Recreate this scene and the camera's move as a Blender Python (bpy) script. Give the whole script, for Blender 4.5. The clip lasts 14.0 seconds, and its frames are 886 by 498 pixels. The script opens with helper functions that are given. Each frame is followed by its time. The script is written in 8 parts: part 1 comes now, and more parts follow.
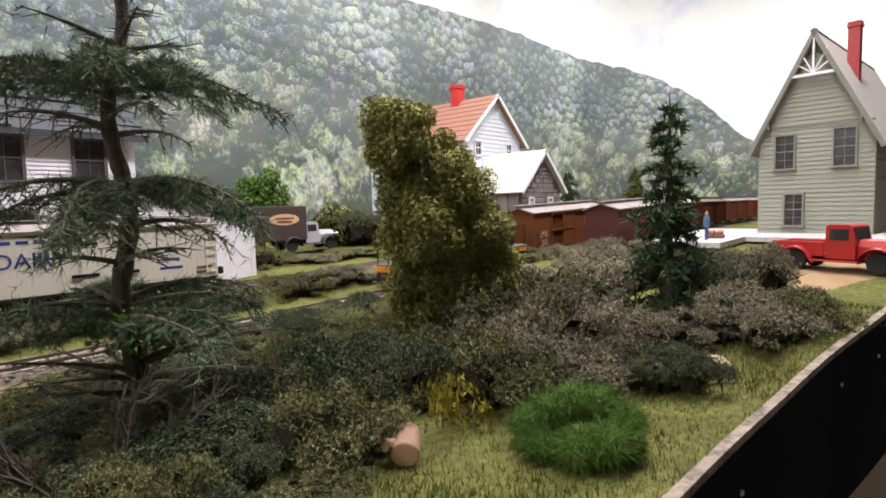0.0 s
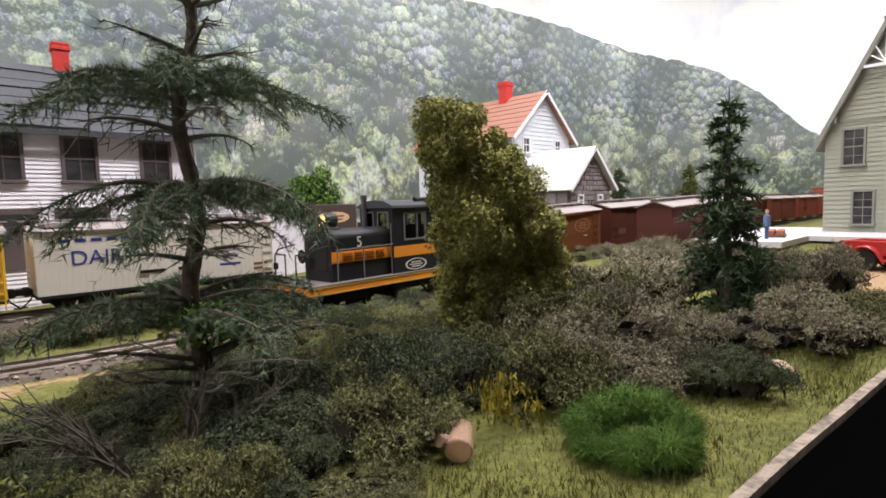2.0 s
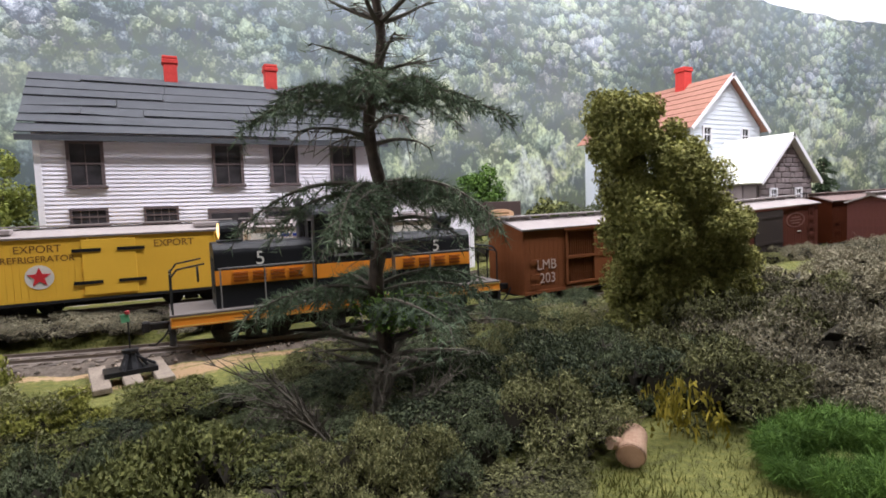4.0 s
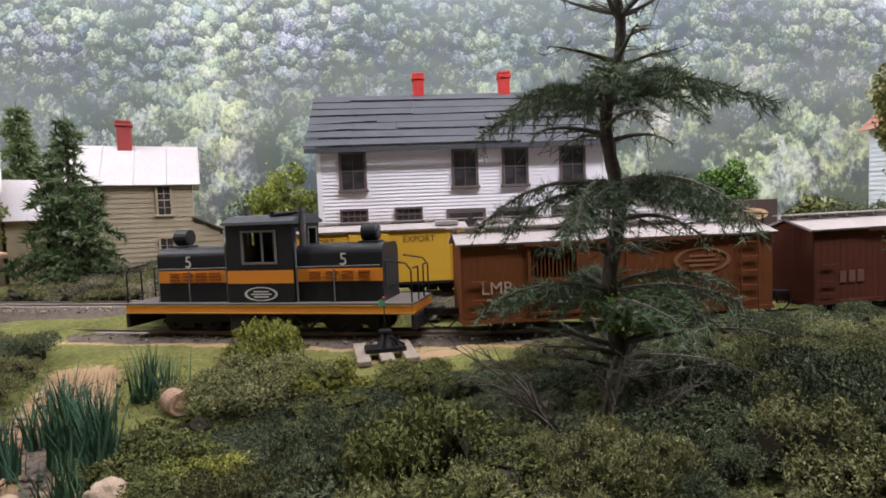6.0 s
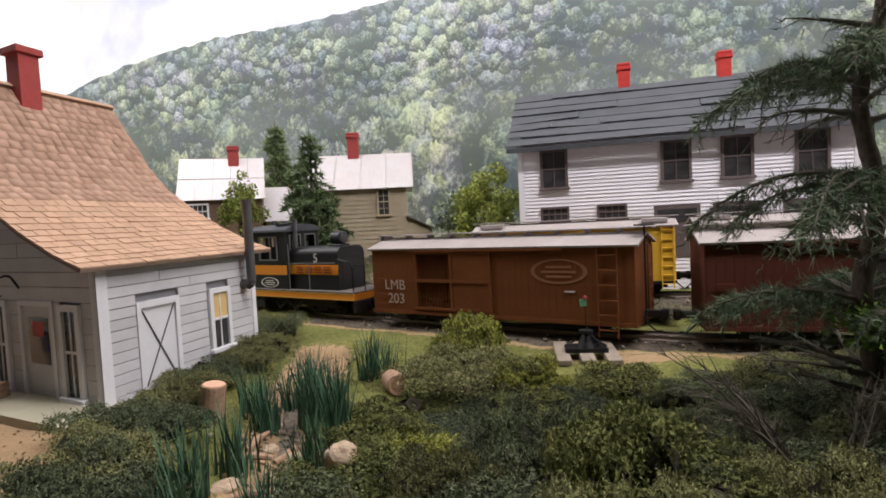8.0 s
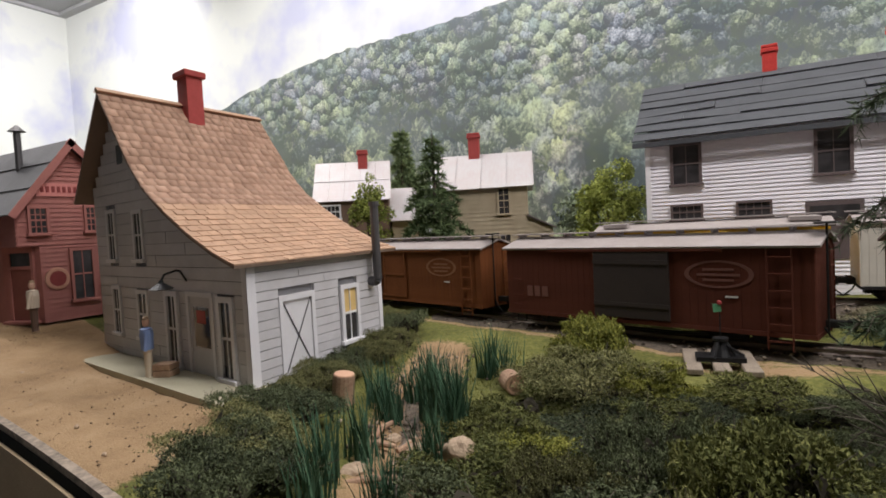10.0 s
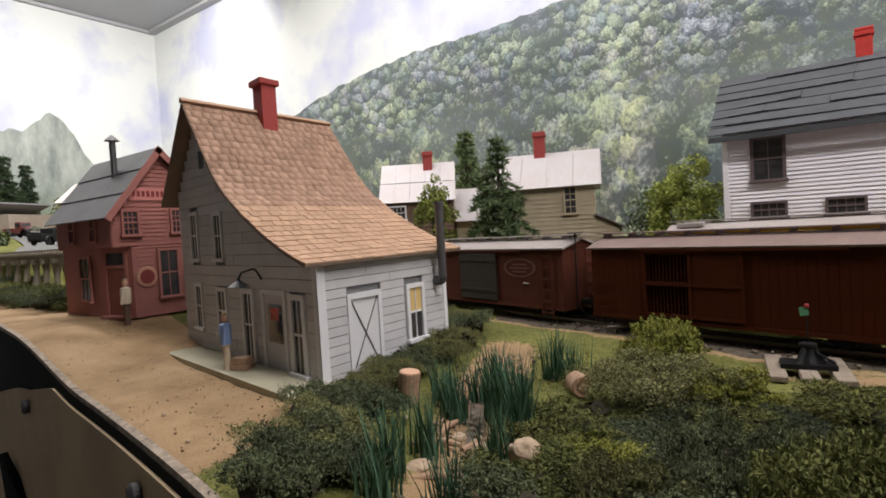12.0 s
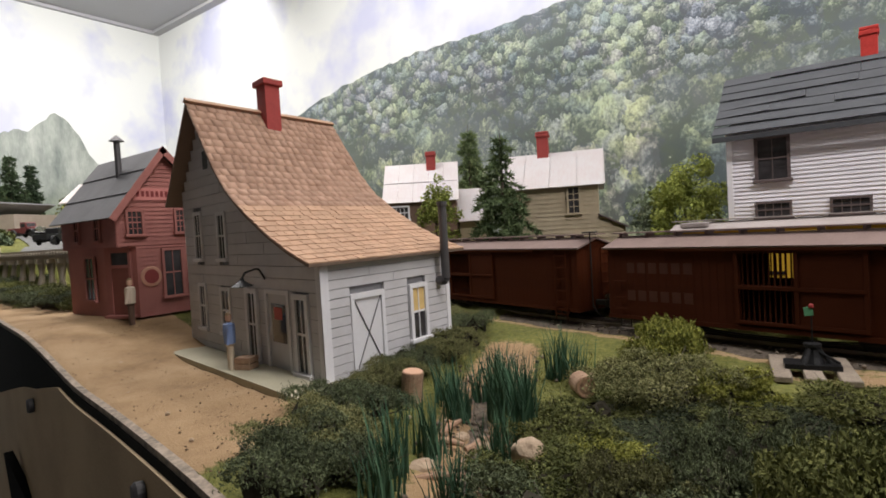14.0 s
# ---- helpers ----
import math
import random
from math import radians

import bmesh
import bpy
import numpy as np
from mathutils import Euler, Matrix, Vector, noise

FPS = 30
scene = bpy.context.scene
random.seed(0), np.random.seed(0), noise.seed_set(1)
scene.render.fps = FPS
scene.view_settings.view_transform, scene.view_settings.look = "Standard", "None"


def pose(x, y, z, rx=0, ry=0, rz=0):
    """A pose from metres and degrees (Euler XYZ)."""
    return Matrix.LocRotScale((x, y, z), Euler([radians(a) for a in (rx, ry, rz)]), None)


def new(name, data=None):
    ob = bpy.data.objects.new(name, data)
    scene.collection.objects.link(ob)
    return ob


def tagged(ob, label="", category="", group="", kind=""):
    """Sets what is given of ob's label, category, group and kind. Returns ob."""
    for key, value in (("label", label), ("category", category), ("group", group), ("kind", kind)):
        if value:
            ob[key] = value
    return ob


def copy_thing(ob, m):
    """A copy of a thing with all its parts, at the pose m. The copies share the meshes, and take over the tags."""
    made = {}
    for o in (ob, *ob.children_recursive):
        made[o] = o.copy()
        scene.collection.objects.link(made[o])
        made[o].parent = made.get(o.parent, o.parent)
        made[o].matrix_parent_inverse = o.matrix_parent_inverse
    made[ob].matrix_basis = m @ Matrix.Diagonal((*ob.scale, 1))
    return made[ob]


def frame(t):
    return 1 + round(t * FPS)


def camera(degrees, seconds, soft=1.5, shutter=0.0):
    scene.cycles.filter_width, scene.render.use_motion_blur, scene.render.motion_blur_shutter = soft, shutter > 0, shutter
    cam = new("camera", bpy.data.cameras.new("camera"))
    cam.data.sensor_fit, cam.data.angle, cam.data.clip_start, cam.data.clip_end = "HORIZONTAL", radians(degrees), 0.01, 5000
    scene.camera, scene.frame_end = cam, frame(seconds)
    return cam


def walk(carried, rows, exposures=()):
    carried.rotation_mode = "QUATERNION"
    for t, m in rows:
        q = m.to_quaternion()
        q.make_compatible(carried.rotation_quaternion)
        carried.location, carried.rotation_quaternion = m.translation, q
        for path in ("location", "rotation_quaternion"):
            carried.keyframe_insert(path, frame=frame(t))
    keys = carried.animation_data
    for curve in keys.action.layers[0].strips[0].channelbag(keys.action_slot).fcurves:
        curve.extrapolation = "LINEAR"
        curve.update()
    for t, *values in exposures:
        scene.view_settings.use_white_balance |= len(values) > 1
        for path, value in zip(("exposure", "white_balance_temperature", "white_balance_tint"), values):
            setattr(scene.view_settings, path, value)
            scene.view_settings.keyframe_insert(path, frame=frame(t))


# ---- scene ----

# A model railway in 1:48. Lengths below are in centimetres; U turns them into metres.
U = 0.01

# ---- camera ----
cam = camera(78.25, 14.0, soft=1.75)
PATH = [
    (0, 0.44, 0.61, 8.55, -48.9, -4.5, -1.52),
    (0.5, 0.44, 0.61, 8.55, -48.87, -4.52, -1.52),
    (1, 0.40, 0.63, 8.56, -48.8, -4.57, -1.52),
    (1.5, 0.29, 0.65, 8.60, -47.81, -4.63, -1.51),
    (2, 0.07, 0.66, 8.67, -44.10, -4.68, -1.56),
    (2.2, -0.02, 0.64, 8.69, -42.6, -4.68, -1.6),
    (4.3, -0.51, 0.54, 8.71, -24.28, -4.36, -2.05),
    (4.5, -0.57, 0.51, 8.72, -22.27, -4.27, -2.06),
    (5, -0.76, 0.38, 8.72, -16.25, -4.07, -2.11),
    (5.5, -0.88, 0.31, 8.66, -9.19, -3.76, -2.14),
    (6, -0.96, 0.31, 8.62, -4.02, -3.53, -2.24),
    (6.5, -1.00, 0.27, 8.60, 1.15, -3.35, -2.35),
    (7, -1.06, 0.18, 8.61, 7.05, -3.14, -2.52),
    (7.5, -1.08, 0.09, 8.64, 12.05, -2.99, -2.67),
    (8, -1.05, -0.01, 8.69, 16.71, -2.88, -2.82),
    (8.5, -0.92, -0.14, 8.80, 21.28, -2.85, -2.93),
    (8.7, -0.89, -0.17, 8.82, 22.75, -2.82, -2.97),
    (10.8, -0.84, -0.19, 8.78, 33.07, -2.18, -3.22),
    (11, -0.85, -0.19, 8.77, 34.1, -2.13, -3.28),
    (11.5, -0.87, -0.18, 8.74, 35.41, -2.03, -3.35),
    (12, -0.88, -0.18, 8.72, 36.12, -1.95, -3.37),
    (12.5, -0.87, -0.19, 8.71, 36.46, -1.93, -3.37),
    (13, -0.87, -0.19, 8.71, 36.46, -1.93, -3.37),
    (14, -0.87, -0.19, 8.71, 36.46, -1.93, -3.37),
]
walk(cam, [(t, pose(U * x, U * y, U * z, 90 + pitch, 0, yaw) @ pose(0, 0, 0, 0, 0, roll)) for t, x, y, z, yaw, pitch, roll in PATH],
     exposures=[(0.0, 0.12, 6500, 15), (2.0, 0.15, 6450, 15), (4.5, 0.22, 6050, 15), (5.5, 0.18, 6050, 15), (6.5, 0.08, 6350, 15), (7.5, 0.0, 6450, 14), (8.5, -0.17, 6450, 13), (11.0, -0.33, 6600, 11), (14.0, -0.33, 6600, 11)])

# ---- light ----
scene.view_settings.exposure = 0.0
world = bpy.data.worlds.new("room_air")
scene.world = world
world.use_nodes = True
world.node_tree.nodes["Background"].inputs[0].default_value = (0.86, 0.93, 1.0, 1)
world.node_tree.nodes["Background"].inputs[1].default_value = 0.35


def tube_light(x, y, z, long_x, wide_y, power, tilt=0.0, rz=0.0, color=(1.0, 0.97, 0.95)):
    data = bpy.data.lights.new("lighting_tube", "AREA")
    data.shape, data.size, data.size_y, data.energy, data.color = "RECTANGLE", U * long_x, U * wide_y, power, color
    ob = new("lighting_tube", data)
    ob.matrix_world = pose(U * x, U * y, U * z, 0, 0, rz) @ pose(0, 0, 0, tilt, 0, 0)
    return tagged(ob, "cool white lighting strip above the layout", "lamp", kind="structure")


# strips behind the valance along the aisle, and strips that wash the backdrop
tube_light(52, 14, 88, 112, 10, 15.0)
tube_light(-120, 36, 86, 100, 10, 13.0)
tube_light(160, 20, 88, 110, 10, 5.5)
tube_light(12, 66, 91, 270, 8, 17.5, 38)
tube_light(190, 40, 91, 150, 8, 10.0, 38, -75)
tube_light(-165, 55, 91, 100, 8, 8.5, 38, 75)

# ---- materials ----
MATS = {}


class Nodes:
    """A short way to write node trees."""

    def __init__(self, name):
        self.mat = bpy.data.materials.new(name)
        self.mat.use_nodes = True
        self.tree = self.mat.node_tree
        self.bsdf = self.tree.nodes["Principled BSDF"]

    def add(self, kind, props=None, **ins):
        n = self.tree.nodes.new("ShaderNode" + kind)
        for k, v in (props or {}).items():
            setattr(n, k, v)
        for k, v in ins.items():
            self.put(n, k, v)
        return n

    def put(self, n, key, v):
        key = int(key[1:]) if key[0] == "i" and key[1:].isdigit() else key.replace("_", " ")
        sock = n.inputs[key]
        if isinstance(v, bpy.types.NodeSocket):
            self.tree.links.new(v, sock)
        elif isinstance(v, (tuple, list)) and len(v) == 3 and len(sock.default_value) == 4:
            sock.default_value = (*v, 1)
        else:
            sock.default_value = v

    def noise(self, scale, detail=3.0, rough=0.55, vec=None, what="Fac"):
        n = self.add("TexNoise", Scale=scale, Detail=detail, Roughness=rough)
        self.tree.links.new(vec or self.coords(), n.inputs["Vector"])
        return n.outputs[what]

    def coords(self, which="Object"):
        if not hasattr(self, "tc"):
            self.tc = self.add("TexCoord")
        return self.tc.outputs[which]

    def stretch(self, sx, sy, sz, which="Object"):
        return self.add("Mapping", Vector=self.coords(which), Scale=(sx, sy, sz)).outputs[0]

    def ramp(self, fac, stops):
        n = self.add("ValToRGB", Fac=fac)
        while len(n.color_ramp.elements) < len(stops):
            n.color_ramp.elements.new(0.5)
        for e, (p, c) in zip(n.color_ramp.elements, stops):
            e.position, e.color = p, (*c, 1) if len(c) == 3 else c
        return n.outputs[0]

    def mix(self, fac, a, b, how="MIX"):
        n = self.add("Mix", {"data_type": "RGBA", "blend_type": how})
        self.put(n, "i0", fac), self.put(n, "i6", a), self.put(n, "i7", b)
        return n.outputs[2]

    def math(self, how, a, b=0.0, c=0.0):
        n = self.add("Math", {"operation": how})
        self.put(n, "i0", a), self.put(n, "i1", b), self.put(n, "i2", c)
        return n.outputs[0]

    def done(self, color, rough=0.7, metal=0.0, bump=None, depth=0.0005, strength=0.6, spec=0.3):
        self.put(self.bsdf, "Base_Color", color), self.put(self.bsdf, "Roughness", rough)
        self.put(self.bsdf, "Metallic", metal), self.put(self.bsdf, "Specular_IOR_Level", spec)
        if bump is not None:
            n = self.add("Bump", Height=bump, Distance=depth, Strength=strength)
            self.tree.links.new(n.outputs[0], self.bsdf.inputs["Normal"])
        return self.mat


def worn(name, color, dark=None, rough=0.65, grain=(1, 1, 1), fine=900.0, coarse=60.0, amount=0.5, metal=0.0, depth=0.0002, spec=0.3, per_object=0.0):
    """Painted or bare surface with fine grain, broad stains and, where wanted, a shade of its own for each piece."""
    if name in MATS:
        return MATS[name]
    n = Nodes(name)
    dark = dark or tuple(c * 0.55 for c in color)
    vec = n.stretch(*grain)
    fine_n, coarse_n = n.noise(fine, 4, 0.6, vec), n.noise(coarse, 3, 0.6)
    both = n.math("ADD", n.math("MULTIPLY", fine_n, 0.5), n.math("MULTIPLY", coarse_n, 0.5))
    col = n.ramp(both, [(0.5 - 0.22 / max(amount, 0.05) * 0.5, dark), (0.5 + 0.1, color)])
    col = n.mix(amount, color, col)
    if per_object:
        rnd = n.add("ObjectInfo").outputs["Random"]
        col = n.mix(n.math("MULTIPLY", rnd, per_object), col, tuple(c * 0.45 for c in color))
    MATS[name] = n.done(col, rough, metal, fine_n, depth, 0.5, spec)
    return MATS[name]


def leafy(name, low, high, dry=None):
    """Foliage: each leaf its own shade, with broad drifts of tone."""
    if name in MATS:
        return MATS[name]
    n = Nodes(name)
    rnd = n.add("NewGeometry").outputs["Random Per Island"]
    drift = n.noise(45.0, 3, 0.6, n.coords())
    own = n.add("ObjectInfo").outputs["Random"]
    fac = n.math("ADD", n.math("MULTIPLY", rnd, 0.4), n.math("MULTIPLY", drift, 0.6))
    fac = n.math("ADD", fac, n.math("MULTIPLY", n.math("SUBTRACT", own, 0.5), 0.3))
    stops = [(0.24, low), (0.76, high)]
    if dry:
        stops.append((0.95, dry))
    MATS[name] = n.done(n.ramp(fac, stops), 0.75, spec=0.15)
    return MATS[name]


# ---- shapes, in centimetres ----
def box(bm, x0, x1, y0, y1, z0, z1, m=None):
    vs = [bm.verts.new((x, y, z)) for z in (z0, z1) for y in (y0, y1) for x in (x0, x1)]
    for f in ((0, 2, 3, 1), (4, 5, 7, 6), (0, 1, 5, 4), (2, 6, 7, 3), (0, 4, 6, 2), (1, 3, 7, 5)):
        bm.faces.new([vs[i] for i in f])
    if m is not None:
        bmesh.ops.transform(bm, matrix=m, verts=vs)
    return vs


def soft_box(bm, x0, x1, y0, y1, z0, z1, r=0.05, seg=2):
    vs = box(bm, x0, x1, y0, y1, z0, z1)
    edges = list({e for v in vs for e in v.link_edges})
    bmesh.ops.bevel(bm, geom=edges, offset=r, segments=seg, affect="EDGES", profile=0.5)


def rod(bm, p, q, r0, r1=None, n=8, caps=True):
    """A round bar from p to q, tapering from r0 to r1."""
    p, q = Vector(p), Vector(q)
    r1 = r0 if r1 is None else r1
    turn = (q - p).to_track_quat("Z", "Y").to_matrix()
    rings = []
    for c, r in ((p, r0), (q, r1)):
        rings.append([bm.verts.new(c + turn @ Vector((r * math.cos(2 * math.pi * k / n), r * math.sin(2 * math.pi * k / n), 0))) for k in range(n)])
    for k in range(n):
        bm.faces.new((rings[0][k], rings[0][(k + 1) % n], rings[1][(k + 1) % n], rings[1][k]))
    if caps:
        bm.faces.new(rings[0][::-1]), bm.faces.new(rings[1])
    return rings


def lathe(bm, profile, n=16, m=None):
    """Turns a profile of (radius, height) round z."""
    rings = []
    for r, z in profile:
        rings.append([bm.verts.new((r * math.cos(2 * math.pi * k / n), r * math.sin(2 * math.pi * k / n), z)) for k in range(n)])
    for a, b in zip(rings, rings[1:]):
        for k in range(n):
            bm.faces.new((a[k], a[(k + 1) % n], b[(k + 1) % n], b[k]))
    bm.faces.new(rings[0][::-1]), bm.faces.new(rings[-1])
    if m is not None:
        bmesh.ops.transform(bm, matrix=m, verts=[v for ring in rings for v in ring])


def prism(bm, outline, axis, a, b):
    """A flat outline pushed along an axis from a to b. The outline lies in the two other axes, in order."""
    def at(u, v, w):
        return {"x": (w, u, v), "y": (u, w, v), "z": (u, v, w)}[axis]
    one, two = ([bm.verts.new(at(u, v, w)) for u, v in outline] for w in (a, b))
    n = len(outline)
    made = [bm.faces.new(one), bm.faces.new(two[::-1])]
    for k in range(n):
        made.append(bm.faces.new((one[k], two[k], two[(k + 1) % n], one[(k + 1) % n])))
    bmesh.ops.recalc_face_normals(bm, faces=made)


BOARDS = []


def part(name, bm, material, parent=None, label="", smooth=False, m=None):
    """Links a bmesh, drawn in centimetres, as one mesh object; boards that were asked for become its parts."""
    boards = BOARDS[:]
    BOARDS.clear()
    mesh = bpy.data.meshes.new(name)
    bmesh.ops.transform(bm, matrix=Matrix.Diagonal((U, U, U, 1)), verts=bm.verts)
    bm.to_mesh(mesh)
    bm.free()
    mesh.materials.append(material)
    if smooth:
        mesh.polygons.foreach_set("use_smooth", [True] * len(mesh.polygons))
    ob = new(name, mesh)
    if parent is not None:
        ob.parent = parent
    if m is not None:
        ob.matrix_basis = m
    if label:
        ob["label"] = label
    for a, b, z, z2, depth in boards:
        lap = bmesh.new()
        box(lap, a, b, -0.016, 0.02, z, z2)
        for v in lap.verts:
            if v.co.y < 0 and v.co.z < (z + z2) / 2:
                v.co.y = -depth
        part("clapboard", lap, material, ob)
    return ob


def thing(name, x, y, z, rz=0.0, label="", category="", group=""):
    ob = new(name)
    ob.empty_display_size = 0.01
    ob.matrix_basis = pose(U * x, U * y, U * z, 0, 0, rz)
    return tagged(ob, label, category, group)


def piece(name, mesh, parent, m, label=""):
    ob = new(name, mesh)
    ob.parent, ob.matrix_basis = parent, m
    if label:
        ob["label"] = label
    return ob


def mesh_of(bm, name, material):
    mesh = bpy.data.meshes.new(name)
    bmesh.ops.transform(bm, matrix=Matrix.Diagonal((U, U, U, 1)), verts=bm.verts)
    bm.to_mesh(mesh)
    bm.free()
    mesh.materials.append(material)
    return mesh


def grid_mesh(name, verts, faces, material, parent=None, label="", smooth=False):
    """A mesh from arrays, in centimetres."""
    mesh = bpy.data.meshes.new(name)
    mesh.from_pydata((np.asarray(verts) * U).tolist(), [], faces.tolist() if hasattr(faces, "tolist") else faces)
    mesh.materials.append(material)
    if smooth:
        mesh.polygons.foreach_set("use_smooth", [True] * len(mesh.polygons))
    ob = new(name, mesh)
    if parent is not None:
        ob.parent = parent
    if label:
        ob["label"] = label
    return ob


def smooth_line(knots, x):
    """A smooth curve through (x, y) knots."""
    kx, ky = np.array(knots, float).T
    slope = np.gradient(ky, kx)
    k = np.clip(np.searchsorted(kx, x) - 1, 0, len(kx) - 2)
    h = kx[k + 1] - kx[k]
    t = (x - kx[k]) / h
    t = np.clip(t, 0, 1)
    return (2 * t**3 - 3 * t**2 + 1) * ky[k] + (t**3 - 2 * t**2 + t) * h * slope[k] + (-2 * t**3 + 3 * t**2) * ky[k + 1] + (t**3 - t**2) * h * slope[k + 1]


# ---- the plan ----
MAIN = [(-190, 106), (-130, 83.5), (-90, 68.5), (-60, 57.5), (-35, 49.0), (-29, 47.2), (-23, 45.3), (-17, 43.4), (-11, 41.5), (-5, 39.7), (0, 38.5), (5, 37.7), (10, 37.4), (19, 37.7), (27, 38.1), (37, 38.8), (60, 40.3), (110, 40.5), (250, 40.5)]
FRONT_SIDING = [(16, 37.6), (24, 36.9), (35, 35.2), (48, 33.5), (60, 32.4), (70, 32.2), (85, 33.2), (100, 34.4), (115, 35.2), (140, 35.8)]
REAR_SIDING = [(-60, 64), (-40, 56), (-20, 50.8), (0, 49.5), (20, 49.5), (40, 50.2), (55, 51), (80, 50), (120, 46)]
RAIL = 0.62  # height of the rail's top
EDGE = [(-150, 31), (-99, 22.4), (-75, 18.3), (-60, 16.0), (-45, 14.2), (-29, 11.8), (-18.2, 9.8), (-9, 7.6), (0, 6.4), (10, 6.1), (16, 5.8), (24, 5.2), (33, 4.1), (43, 2.0), (60, -1.5), (90, -7), (160, -18)]


def ease(a, b, x):
    t = np.clip((x - a) / (b - a), 0, 1)
    return t * t * (3 - 2 * t)


def ground_z(x, y):
    """The lie of the land: flat in the middle, rising to the town and to the freight house."""
    z = 2.5 * ease(24, 58, x) * (1 - 0.45 * ease(24, 38, y)) + 2.0 * ease(-38, -60, x) * (1 - ease(34, 40, y)) + 1.5 * ease(50, 70, y)
    z = z + 1.1 * ease(43.5, 47.5, y) * ease(-45, -25, x) * (1 - ease(50, 70, y)) * (1 - ease(30, 60, x))
    bed = np.exp(-((np.asarray(x) - stream_x(y)) / 1.7) ** 2) * ease(37, 33, y)
    return z - 0.55 * bed


def stream_x(y):
    return np.interp(y, [8, 13.8, 17.4, 23, 28, 36.5], [-9.0, -11.4, -12.8, -16.2, -18.0, -21.5])


def track_rise(x):
    return 1.3 * ease(30, 95, x)


# ---- surface materials ----
def ground_material():
    n = Nodes("scenic_ground")
    kind = n.add("Attribute", {"attribute_name": "bare"}).outputs["Fac"]
    wet = n.add("Attribute", {"attribute_name": "wet"}).outputs["Fac"]
    big, small, speck = n.noise(22, 4, 0.6), n.noise(260, 4, 0.65), n.noise(1400, 2, 0.6)
    mask = n.math("ADD", kind, n.math("MULTIPLY", n.math("SUBTRACT", small, 0.5), 0.7))
    mask = n.ramp(mask, [(0.42, (0, 0, 0)), (0.58, (1, 1, 1))])
    grass = n.ramp(n.math("ADD", n.math("MULTIPLY", small, 0.6), n.math("MULTIPLY", big, 0.4)), [(0.3, (0.045, 0.05, 0.018)), (0.5, (0.135, 0.14, 0.036)), (0.7, (0.25, 0.235, 0.07))])
    dirt = n.ramp(n.math("ADD", n.math("MULTIPLY", speck, 0.4), n.math("MULTIPLY", big, 0.6)), [(0.3, (0.20, 0.125, 0.065)), (0.5, (0.385, 0.255, 0.14)), (0.72, (0.50, 0.36, 0.22))])
    crumbs = n.ramp(speck, [(0.6, (0, 0, 0)), (0.66, (1, 1, 1))])
    dirt = n.mix(n.math("MULTIPLY", crumbs, 0.55), dirt, (0.13, 0.08, 0.045))
    col = n.mix(mask, grass, dirt)
    mud = n.ramp(small, [(0.35, (0.05, 0.04, 0.035)), (0.65, (0.22, 0.17, 0.13))])
    wet_mask = n.ramp(n.math("ADD", wet, n.math("MULTIPLY", n.math("SUBTRACT", small, 0.5), 0.8)), [(0.45, (0, 0, 0)), (0.6, (1, 1, 1))])
    col = n.mix(wet_mask, col, mud)
    rough = n.math("SUBTRACT", 0.92, n.math("MULTIPLY", wet_mask, 0.55))
    return n.done(col, rough, 0, n.math("ADD", small, speck), 0.0012, 0.8, 0.25)


